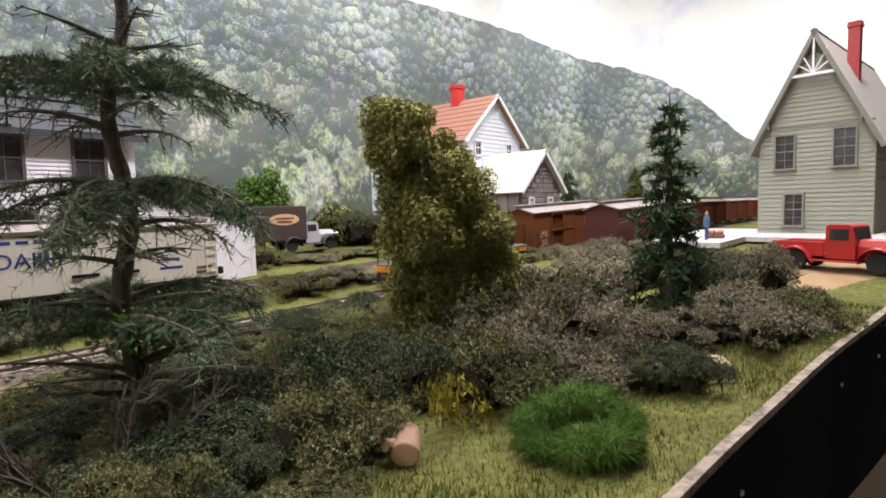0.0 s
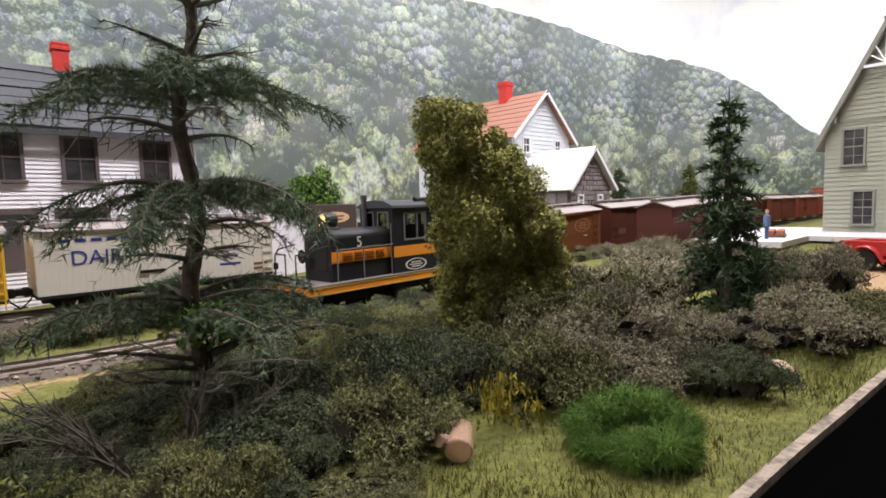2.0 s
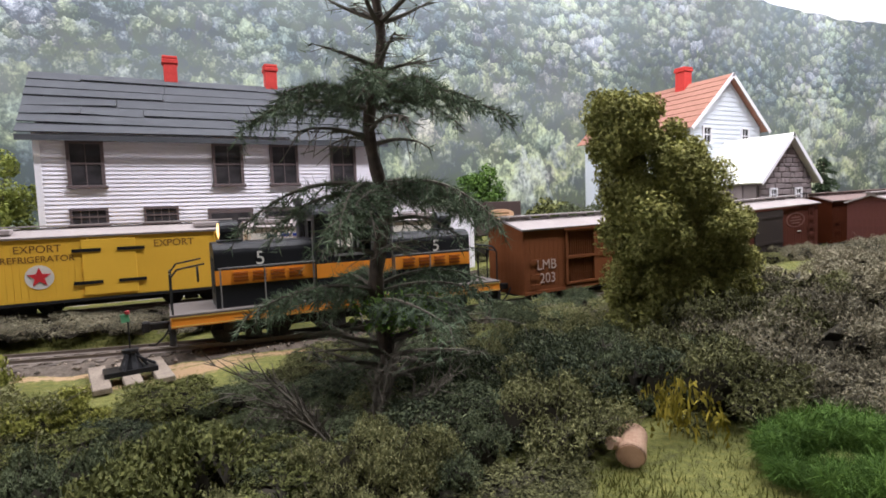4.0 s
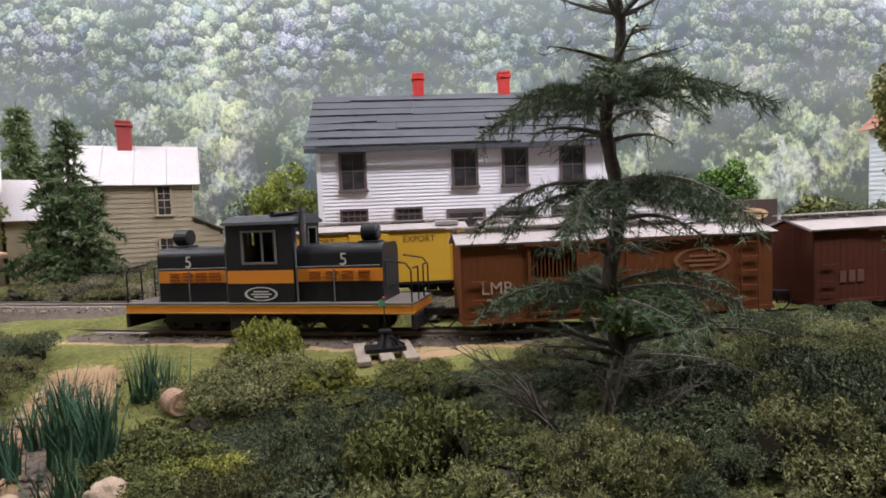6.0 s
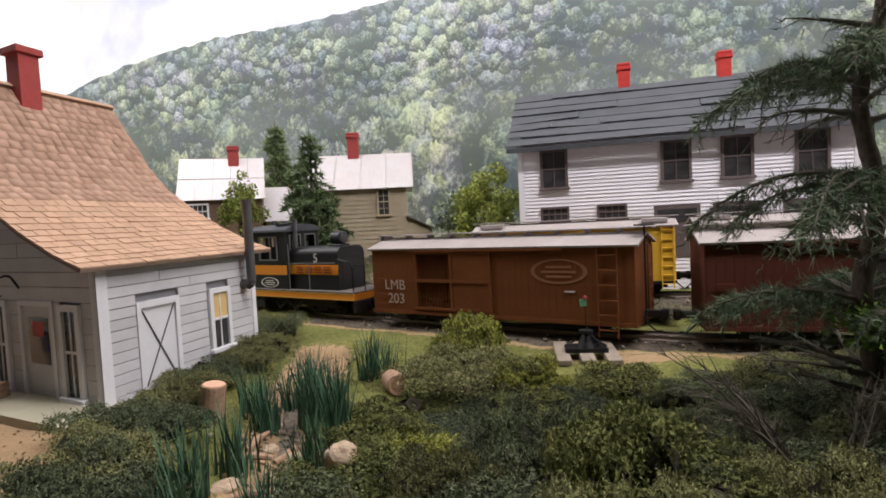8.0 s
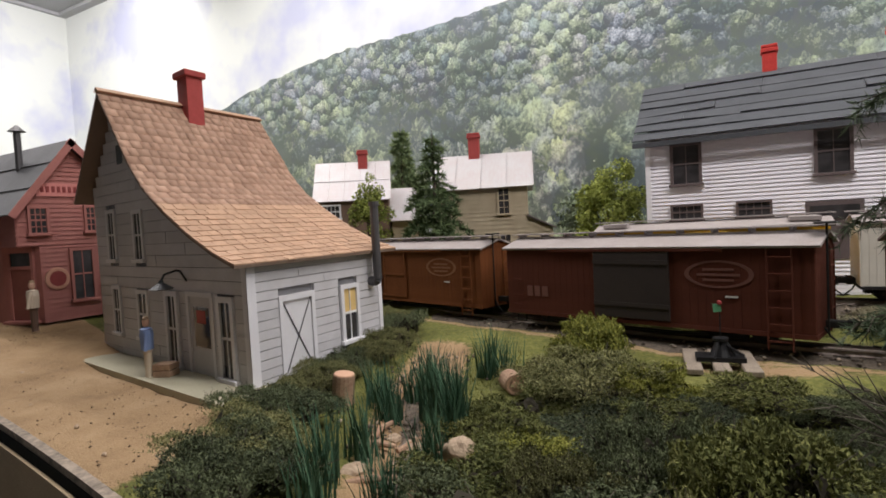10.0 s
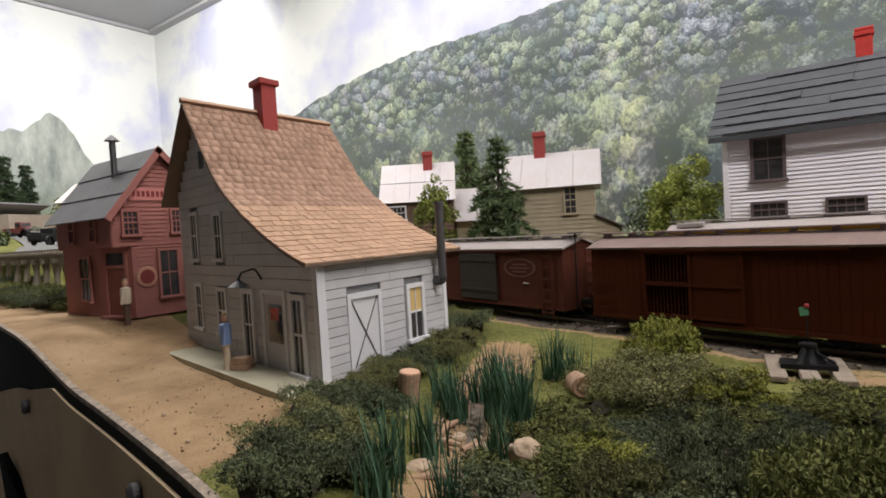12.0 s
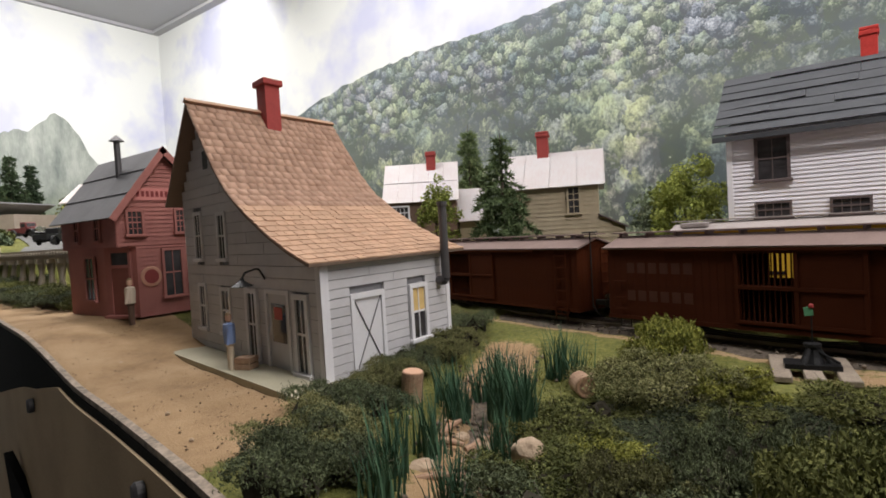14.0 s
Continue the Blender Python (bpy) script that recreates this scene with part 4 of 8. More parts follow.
bm = bmesh.new()
walk_line = [(1.6, -3.0), (1.6, 0.5), (-0.1, 0.5), (-0.1, 0.2), (-22.5, 0.4), (-24.2, -0.6), (-24.4, -1.8), (-23.2, -3.0)]
prism(bm, [(-25.05 + u * math.cos(radians(10.5)), 20.6 - u * math.sin(radians(10.5)) + v) if u <= 0 else (-25.05 + u, 20.6 + v) for u, v in walk_line], "z", -0.1, 0.38)
tagged(part("boardwalk", bm, worn("pale_olive_boardwalk", (0.44, 0.41, 0.30), (0.30, 0.27, 0.20), 0.8, coarse=40, amount=0.5)), "pale olive boardwalk with a rounded end before the depot", "boardwalk")

# ---- other buildings ----


def gable_house(name, x, y, z, rot, w, l, wall_h, rise, label, wall_m, roof_m, trim_m, pitch=0.5, over=0.9, courses=0):
    """A gabled house; its gable end lies on the local plane y = 0 and faces -y, the ridge runs along +y."""
    h = thing(name, x, y, z, rot, label, "house")
    bm = bmesh.new()
    prism(bm, [(-w / 2, 0), (w / 2, 0), (w / 2, wall_h), (0, wall_h + rise), (-w / 2, wall_h)], "y", 0, l)
    lap_wall(bm, -w / 2, w / 2, 0, wall_h + rise, pitch, top=lambda u: wall_h + rise * (1 - abs(u) / (w / 2)))
    part("wall", bm, wall_m, h)
    bm = bmesh.new()
    lap_wall(bm, 0, l, 0, wall_h, pitch)
    part("side_wall", bm, wall_m, h, m=rz(-w / 2, l, 0, -90))
    bm = bmesh.new()
    lap_wall(bm, 0, l, 0, wall_h, pitch)
    part("side_wall", bm, wall_m, h, m=rz(w / 2, 0, 0, 90))
    slope = rise / (w / 2)
    ex, ez = w / 2 + over, wall_h - over * slope
    for s in (-1, 1):
        if courses:
            for k in range(courses):
                t0, t1 = k / courses, min((k + 1.15) / courses, 1)
                bm = bmesh.new()
                slab(bm, (s * ex * (1 - t0), -over, ez + (wall_h + rise - ez) * t0 + 0.35), (s * ex * (1 - t0), l + over, ez + (wall_h + rise - ez) * t0 + 0.35),
                     (s * ex * (1 - t1), l + over, ez + (wall_h + rise - ez) * t1 + 0.22), (s * ex * (1 - t1), -over, ez + (wall_h + rise - ez) * t1 + 0.22), 0.12)
                part("roof_course", bm, roof_m, h)
        else:
            bm = bmesh.new()
            slab(bm, (s * ex, -over, ez + 0.25), (s * ex, l + over, ez + 0.25), (0, l + over, wall_h + rise + 0.25), (0, -over, wall_h + rise + 0.25), 0.25)
            part("roof", bm, roof_m, h)
        bm = bmesh.new()
        slab(bm, (s * (ex + 0.05), -over - 0.14, ez + 0.28), (s * (ex + 0.05), -over, ez + 0.28), (0, -over, wall_h + rise + 0.3), (0, -over - 0.14, wall_h + rise + 0.3), 0.55)
        part("barge_board", bm, trim_m, h)
    return h


def freight_house():
    h = gable_house("freight_house", 90, 11.5, 3.5, -97, 13.4, 34, 13.4, 13.5, "tall sage grey clapboard freight house with steep pale roof", m_sage, m_pale_roof, m_sage_trim, 0.62, 1.25)
    # local x runs towards -y of the world, so north is at negative x
    for cx, z0, w, hh in ((-3.4, 8.9, 2.7, 4.9), (3.5, 8.9, 2.8, 5.2), (-2.2, 1.0, 2.6, 4.6)):
        window(h, w, hh, rz(cx - w / 2, -0.03, z0, 0), m_sage_trim, 2, 4, 0.3, sash_mat=m_sage_trim)
    bm = bmesh.new()
    box(bm, -6.6, 6.6, -0.16, 0, 14.5, 14.75)
    part("belt_board", bm, m_sage_trim, h)
    bm = bmesh.new()
    box(bm, -2.8, 2.8, -1.35, -1.15, 21.1, 21.45)
    box(bm, -0.11, 0.11, -1.35, -1.15, 21.45, 26.0)
    for s in (-1, 1):
        for a, r in ((28, 2.6), (55, 3.3)):
            rod(bm, (0, -1.25, 21.4), (s * r * math.cos(radians(a)) * 0.85, -1.25, 21.4 + r * math.sin(radians(a)) * 1.15), 0.1, n=6)
    part("gable_sunburst", bm, m_trim_white, h, "sunburst fretwork in the gable")
    for s in (-1, 1):
        bm = bmesh.new()
        box(bm, s * 5.3 - 0.15, s * 5.3 + 0.15, -1.2, 0, 14.6, 15.6)
        part("eave_bracket", bm, m_sage_trim, h)
    chimney(h, 2.2, 10.0, 20, 29.6, 1.45, m_chimney_dull)
    # dock
    bm = bmesh.new()
    box(bm, 68, 100, 17.5, 27.5, 2.9, 3.55), box(bm, 80, 114, 2, 17.5, 2.9, 3.5)
    dock = part("loading_dock", bm, m_concrete)
    tagged(dock, "pale concrete loading dock round the freight house", "dock")
    bm = bmesh.new()
    box(bm, 68.2, 100, 17.6, 27.3, 0.2, 2.9)
    part("dock_wall", bm, m_brick_dark, dock)
    c = thing("brick_pallet", 77.5, 20.5, 3.56, 12, "low pallet of red bricks on the dock", "pallet")
    bm = bmesh.new()
    soft_box(bm, -2.6, 2.6, -1.1, 1.1, 0, 0.2, 0.03, 1)
    part("board", bm, m_tie, c)
    bm = bmesh.new()
    soft_box(bm, -0.5, 0.5, -0.42, 0.42, 0, 0.6, 0.05, 1)
    me = mesh_of(bm, "brick", worn("red_brick", (0.34, 0.13, 0.08), None, 0.85, per_object=0.4))
    for i in range(5):
        for j in range(2):
            piece("brick", me, c, pose(U * (-2.1 + 1.05 * i), U * (-0.5 + j), U * 0.2))


freight_house()


def red_roof_house():
    h = gable_house("red_roof_house", 83.5, 60, 4.0, 0, 17.6, 24, 16.4, 8.0, "pale blue clapboard house with red shingle roof", m_blue_white, m_red_shingle, m_trim_white, 0.75, 1.2, courses=9)
    for cx in (-5.0, 4.6):
        window(h, 2.1, 2.7, rz(cx - 1.05, -0.03, 13.4, 0), m_trim_white, 2, 2)
    chimney(h, -0.4, 8, 20, 27.5, 1.9, m_chimney)


def stone_house():
    h = gable_house("stone_cottage", 83.1, 50, 3.0, 0, 13.0, 16, 8.3, 6.2, "mauve field stone cottage with cream metal roof", m_mortar, m_cream, m_trim_white, 1.4, 1.1)
    rnd = random.Random(4)
    z = 0.0
    while z < 14:
        hgt = rnd.uniform(0.55, 0.95)
        half = 6.5 if z + hgt < 8.3 else 6.5 * (1 - (z + hgt - 8.3) / 6.2)
        x = -half
        while half > 0.5 and x < half - 0.3:
            w = min(rnd.uniform(0.9, 2.4), half - x)
            bm = bmesh.new()
            soft_box(bm, x + 0.06, x + w - 0.06, -0.2 - rnd.uniform(0, 0.12), 0, z + 0.05, z + hgt - 0.04, 0.09, 1)
            part("stone", bm, m_fieldstone, h)
            x += w
        z += hgt
    for k in range(7):
        bm = bmesh.new()
        soft_box(bm, -6.75 - 0.1, -6.5, k * 2.2 + 0.05, k * 2.2 + 2.1, 0, 8.2, 0.06, 1)
        part("stone", bm, m_fieldstone, h)
    for cx in (-3.6, 2.6):
        window(h, 1.7, 1.9, rz(cx - 0.85, -0.28, 4.8, 0), m_trim_white, 2, 2, 0.2)


red_roof_house()
stone_house()


def tan_house():
    h = thing("tan_house", -34.3, 71.5, 0.5, 20, "tan clapboard house with streaked tin roof and lean-to", "house")
    bm = bmesh.new()
    box(bm, -6.8, 6.5, 0, 11, 0, 13.6)
    prism(bm, [(0, 13.6), (5.5, 18.5), (11, 13.6)], "x", -6.8, 6.5)
    lap_wall(bm, -6.8, 6.5, 0, 13.6, 0.62, 0.115)
    part("wall", bm, m_tan, h)
    bm = bmesh.new()
    prism(bm, [(6.5, 0), (9.9, 0), (9.9, 7.3), (6.5, 9.0)], "y", 0.1, 10)
    lap_wall(bm, 6.5, 9.9, 0, 9, 0.75, top=lambda u: 9.0 - 1.7 * (u - 6.5) / 3.4)
    part("lean_to_wall", bm, m_tan, h)
    bm = bmesh.new()
    slab(bm, (6.4, -0.5, 9.35), (10.4, -0.5, 7.35), (10.4, 10.4, 7.35), (6.4, 10.4, 9.35), 0.2)
    part("lean_to_roof", bm, m_trim_dark, h)
    xs = np.linspace(-7.6, 7.4, 5)
    for a, b in zip(xs, xs[1:]):
        bm = bmesh.new()
        slab(bm, (a, -0.9, 13.35), (b - 0.05, -0.9, 13.35), (b - 0.05, 5.5, 18.95), (a, 5.5, 18.95), 0.1)
        rod(bm, (b, -0.9, 13.42), (b, 5.5, 19.0), 0.09, n=5)
        slab(bm, (a, 11.9, 13.35), (b - 0.05, 11.9, 13.35), (b - 0.05, 5.5, 18.95), (a, 5.5, 18.95), 0.1)
        part("tin_sheet", bm, m_tin, h)
    chimney(h, -1.3, 5.5, 16, 22.2, 1.65, m_chimney_dull)
    for x, z in ((2.2, 9.5), (2.2, 2.9)):
        window(h, 1.9, 3.9, rz(x, -0.03, z, 0), m_tan, 2, 4, 0.2, border=0.25)


def tin_roof_house():
    h = thing("tin_roof_house", -60.0, 71.5, 0.5, 33, "low house with white tin roof and red chimney", "house")
    bm = bmesh.new()
    box(bm, -4.2, 7.6, 0, 11, 0, 13.4)
    lap_wall(bm, -4.2, 7.6, 0, 13.4, 0.75)
    prism(bm, [(0, 13.4), (5.5, 19.6), (11, 13.4)], "x", -4.2, 7.6)
    part("wall", bm, worn("brown_clapboard", (0.17, 0.11, 0.08), None, 0.8), h)
    for k, (a, b) in enumerate(zip(np.linspace(-4.9, 8.2, 6), np.linspace(-4.9, 8.2, 6)[1:])):
        bm = bmesh.new()
        slab(bm, (a, -0.9, 13.3), (b - 0.05, -0.9, 13.3), (b - 0.05, 2.5, 16.9), (a, 2.5, 16.9), 0.1)
        slab(bm, (a, 2.3, 16.85), (b - 0.05, 2.3, 16.85), (b - 0.05, 5.5, 20.4), (a, 5.5, 20.4), 0.1)
        part("tin_sheet", bm, m_tin, h)
    chimney(h, 3.4, 5, 17, 22.3, 1.6, m_chimney_dull)
    window(h, 3.2, 2.4, rz(-3.5, -0.03, 10.4, 0), m_trim_white, 4, 2)
    bm = bmesh.new()
    box(bm, 8.0, 12.5, 3, 10, 0, 10)
    part("shed_wall", bm, m_tan, h)
    bm = bmesh.new()
    slab(bm, (7.7, 1.6, 9.6), (13, 1.6, 9.6), (13, 8, 15.6), (7.7, 8, 15.6), 0.15)
    part("shed_roof", bm, m_tin, h)


tan_house()
tin_roof_house()


def corner_store():
    s = thing("corner_store", -56.2, 24.6, 2.0, 0, "faded red clapboard corner store with grey tar-paper roof", "shop")
    # local: x along the world's x, the gable faces +x on the plane x = 0
    bm = bmesh.new()
    prism(bm, [(0, 0), (0, 9), (-13, 9), (-13, -1.2), (-4.0, -1.2)], "z", 0, 6.9)
    prism(bm, [(0, -1.6), (0, 9), (-13, 9), (-13, -1.6)], "z", 6.9, 10.4)
    prism(bm, [(-1.6, 10.4), (9.0, 10.4), (2.9, 16.2)], "x", -13, 0)
    part("wall", bm, m_store, s)
    bm = bmesh.new()
    lap_wall(bm, 0, 9, 0, 6.9, 0.42)
    part("siding", bm, m_store, s, m=rz(0, 0, 0, 90))
    bm = bmesh.new()
    lap_wall(bm, -1.6, 9, 7.0, 16.2, 0.42, top=lambda u: 16.2 - (abs(u - 2.9) * (5.8 / 4.5 if u < 2.9 else 5.8 / 6.1)))
    part("siding", bm, m_store, s, m=rz(0, 0, 0, 90))
    bm = bmesh.new()
    lap_wall(bm, -13, 0, 7.0, 10.4, 0.42)
    part("siding", bm, m_store, s, m=rz(0, -1.6, 0, 0))
    for k in range(3):
        t0, t1 = k / 3, min((k + 1.1) / 3, 1)
        for (y0, z0), (y1, z1) in (((-2.5, 9.5), (2.9, 16.6)), ((10.0, 9.6), (2.9, 16.6))):
            bm = bmesh.new()
            slab(bm, (0.9, y0 + (y1 - y0) * t0, z0 + (z1 - z0) * t0 + 0.22), (-14, y0 + (y1 - y0) * t0, z0 + (z1 - z0) * t0 + 0.22), (-14, y0 + (y1 - y0) * t1, z0 + (z1 - z0) * t1 + 0.04), (0.9, y0 + (y1 - y0) * t1, z0 + (z1 - z0) * t1 + 0.04), 0.14)
            part("roofing_strip", bm, m_store_roof, s)
    for (y0, z0) in ((-2.5, 9.5), (10.0, 9.6)):
        bm = bmesh.new()
        slab(bm, (0.95, y0, z0 + 0.2), (0.95, 2.9, 16.75), (0.8, 2.9, 16.75), (0.8, y0, z0 + 0.2), 0.6)
        part("barge_board", bm, m_store, s)
    bm = bmesh.new()
    box(bm, 0.1, 0.25, 0.0, 4.3, 11.4, 12.6)
    sign = part("sign_board", bm, worn("pink_sign_paint", (0.62, 0.24, 0.22), None, 0.7), s, "pink name board in the gable")
    for k in range(8):
        bm = bmesh.new()
        box(bm, 0.26, 0.3, 0.35 + k * 0.46, 0.62 + k * 0.46, 11.75, 12.3)
        part("lettering_bar", bm, worn("dark_red_letter_paint", (0.25, 0.05, 0.05), None, 0.7), sign)
    for y0, z0, w, h in ((-0.8, 8.0, 1.7, 2.5), (3.9, 8.1, 1.6, 2.5)):
        window(s, w, h, rz(0.05, y0, z0, 90), m_store, 3, 4, 0.2, border=0.22)
    window(s, 2.2, 4.9, rz(0.05, 2.35, 1.7, 90), m_store, 2, 2, 0.2, border=0.25)
    bm = bmesh.new()
    lathe(bm, [(1.02, 0), (1.02, 0.1), (0.9, 0.14)], 28)
    roundel = part("round_sign", bm, worn("buff_sign_paint", (0.56, 0.30, 0.22), None, 0.7), s, "round buff enamel sign", m=pose(U * 0.08, U * 1.25, U * 3.9, 0, 90, 0))
    bm = bmesh.new()
    lathe(bm, [(0.7, 0.15), (0.7, 0.17), (0.6, 0.17)], 24)
    part("ring", bm, worn("dark_red_letter_paint", (0.25, 0.05, 0.05)), roundel)
    # entrance across the cut corner
    a, b = Vector((-4.0, -1.2, 0)), Vector((0, 0, 0))
    ang = math.degrees(math.atan2(b.y - a.y, b.x - a.x))
    bm = bmesh.new()
    box(bm, 1.0, 3.3, -0.14, 0, 0.3, 4.9)
    door = part("door", bm, worn("red_brown_door", (0.22, 0.075, 0.06), None, 0.7), s, "red-brown shop door", m=rz(a.x, a.y, 0, ang))
    bm = bmesh.new()
    box(bm, 0.7, 1.0, -0.22, 0, 0.3, 6.9), box(bm, 3.3, 3.6, -0.22, 0, 0.3, 6.9), box(bm, 1.0, 3.3, -0.22, 0, 4.9, 5.2), box(bm, 1.0, 3.3, -0.22, 0, 6.4, 6.9)
    part("door_frame", bm, m_store, door)
    bm = bmesh.new()
    box(bm, 1.0, 3.3, -0.1, -0.05, 5.2, 6.4)
    part("transom", bm, m_glass, door)
    bm = bmesh.new()
    soft_box(bm, 0.5, 3.9, -0.9, 0, 0, 0.3, 0.04, 1)
    part("step", bm, m_store, door)
    window(s, 2.6, 4.6, rz(-8.5, -1.25, 1.6, 0), m_store, 2, 2, 0.2)
    for x in (-4.5, -9.5):
        window(s, 1.5, 2.6, rz(x, -1.65, 7.6, 0), m_store, 2, 2, 0.18, border=0.2)
    bm = bmesh.new()
    rod(bm, (-5, 1.2, 13), (-5, 1.2, 18.0), 0.3, n=10)
    rod(bm, (-5, 1.2, 17.9), (-5, 1.2, 18.5), 0.75, 0.1, n=10)
    part("stove_pipe", bm, m_grey_pipe, s)
    bm = bmesh.new()
    soft_box(bm, 0.2, 0.7, 5.2, 6.6, 0, 4.0, 0.05, 1)
    tagged(part("notice_board", bm, m_trim_white, m=rz(-56.2, 24.6, 2.0, 0)), "white board leaning on the store's wall", "board")


corner_store()

# ---- rolling stock ----
m_loco_black = worn("locomotive_black", (0.012, 0.0125, 0.015), (0.007, 0.007, 0.008), 0.45, coarse=80, amount=0.4, spec=0.3)
m_loco_orange = worn("locomotive_orange", (0.74, 0.265, 0.025), (0.50, 0.16, 0.02), 0.45, coarse=80, amount=0.3)
m_deck_grey = worn("footplate_grey", (0.15, 0.13, 0.12), (0.09, 0.08, 0.07), 0.8)
m_rail_paint = worn("handrail_grey", (0.16, 0.155, 0.15), None, 0.5)
m_cream_paint = worn("cream_lettering", (0.62, 0.60, 0.55), None, 0.6)
m_under = worn("underframe_black", (0.018, 0.016, 0.015), (0.008, 0.008, 0.008), 0.8)
m_roof_grey = worn("weathered_car_roof", (0.34, 0.30, 0.29), (0.20, 0.17, 0.16), 0.75, coarse=60, amount=0.6)
m_yellow = worn("refrigerator_yellow", (0.72, 0.43, 0.04), (0.52, 0.28, 0.03), 0.5, (1, 1, 6), coarse=40, amount=0.4)
m_milk = worn("dairy_car_white", (0.70, 0.66, 0.58), (0.50, 0.45, 0.38), 0.55, (1, 1, 6), coarse=40, amount=0.5)
m_blue = worn("blue_lettering", (0.03, 0.05, 0.26), None, 0.6)
m_brown_letter = worn("brown_lettering", (0.18, 0.09, 0.02), None, 0.6)
m_red_paint = worn("bright_red_paint", (0.50, 0.03, 0.035), None, 0.45)


def lettering(text, size, material, parent, m, name="lettering"):
    data = bpy.data.curves.new(name, "FONT")
    data.body, data.size, data.extrude, data.align_x, data.align_y = text, size * U, 0.0001, "CENTER", "CENTER"
    data.materials.append(material)
    ob = new(name, data)
    ob.parent, ob.matrix_basis = parent, m
    return ob


def on_side(x, y, z):
    """Writing that faces -y."""
    return pose(U * x, U * y, U * z, 90, 0, 0)


def oval(bm, cx, cz, rx, rz_, y, thick=0.03, n=32):
    prism(bm, [(cx + rx * math.cos(2 * math.pi * k / n), cz + rz_ * math.sin(2 * math.pi * k / n)) for k in range(n)], "y", y - thick, y)


def oval_ring(parent, cx, cz, rx, rz_, y, mat, fill=None):
    bm = bmesh.new()
    n = 32
    rings = [[bm.verts.new((cx + rx * k * math.cos(2 * math.pi * i / n), y - d, cz + rz_ * k * math.sin(2 * math.pi * i / n))) for i in range(n)] for k, d in ((1.0, 0.0), (1.0, 0.03), (0.86, 0.03), (0.86, 0.0))]
    for a, b in zip(rings, rings[1:]):
        for i in range(n):
            bm.faces.new((a[i], a[(i + 1) % n], b[(i + 1) % n], b[i]))
    e = part("emblem", bm, mat, parent, "oval railway emblem")
    for k in range(3):
        bm = bmesh.new()
        w = rx * (0.45, 0.62, 0.45)[k]
        box(bm, cx - w, cx + w, y - 0.03, y, cz + rz_ * (0.34 - 0.38 * k) - rz_ * 0.09, cz + rz_ * (0.34 - 0.38 * k) + rz_ * 0.09)
        part("lettering_bar", bm, mat, e)
    return e


AXLES = []


def truck(parent, x, wheel_r=0.82, base=2.6):
    """A two-axle bogie; the rail's top lies at z = 0."""
    bm = bmesh.new()
    for s in (-1, 1):
        soft_box(bm, x - base / 2 - 0.7, x + base / 2 + 0.7, s * 1.25 - 0.12, s * 1.25 + 0.12, 0.65, 0.95, 0.04, 1)
        box(bm, x - 0.5, x + 0.5, s * 1.25 - 0.16, s * 1.25 + 0.16, 0.32, 1.0)
        for k in (-1, 1):
            box(bm, x + k * base / 2 - 0.3, x + k * base / 2 + 0.3, s * 1.28 - 0.18, s * 1.28 + 0.18, 0.45, 0.95)
    box(bm, x - 0.4, x + 0.4, -1.2, 1.2, 0.7, 1.05)
    t = part("truck", bm, m_under, parent, "black archbar truck")
    for k in (-1, 1):
        bm = bmesh.new()
        for s in (-1, 1):
            lathe(bm, [(wheel_r * 0.25, -0.12), (wheel_r * 0.8, -0.1), (wheel_r, -0.1), (wheel_r, 0.1), (wheel_r * 0.75, 0.08), (wheel_r * 0.3, 0.12)], 18, Matrix.Translation((0, s * 0.83, 0)) @ Matrix.Rotation(radians(90), 4, "X"))
        rod(bm, (0, -0.9, 0), (0, 0.9, 0), 0.14, n=8)
        w = part("wheelset", bm, m_dark_iron, t)
        w.matrix_basis = pose(U * (x + k * base / 2), 0, U * wheel_r)
        AXLES.append((w, x + k * base / 2, wheel_r))
    return t


def ladder(parent, x, y, z0, z1, w, mat, along="x", rungs=6):
    bm = bmesh.new()
    def at(a, z):
        return (x + a, y, z) if along == "x" else (x, y + a, z)
    for s in (-w / 2, w / 2):
        rod(bm, at(s, z0), at(s, z1), 0.05, n=5)
    for k in range(rungs):
        z = z0 + (z1 - z0) * (k + 0.5) / rungs
        rod(bm, at(-w / 2, z), at(w / 2, z), 0.045, n=5)
    return part("ladder", bm, mat, parent)


def coupler(parent, x, s):
    bm = bmesh.new()
    soft_box(bm, min(x, x + s * 1.25), max(x, x + s * 1.25), -0.22, 0.22, 1.2, 1.65, 0.06, 1)
    soft_box(bm, x + s * 1.25 - 0.22, x + s * 1.25 + 0.22, -0.32, 0.3, 1.1, 1.75, 0.08, 1)
    part("coupler", bm, m_under, parent)
    bm = bmesh.new()
    pts = [(x, -0.5, 1.3), (x + s * 0.3, -0.52, 0.8), (x + s * 0.8, -0.5, 0.35), (x + s * 1.2, -0.5, 0.4)]
    for p, q in zip(pts, pts[1:]):
        rod(bm, p, q, 0.06, n=6)
    part("brake_hose", bm, m_under, parent)


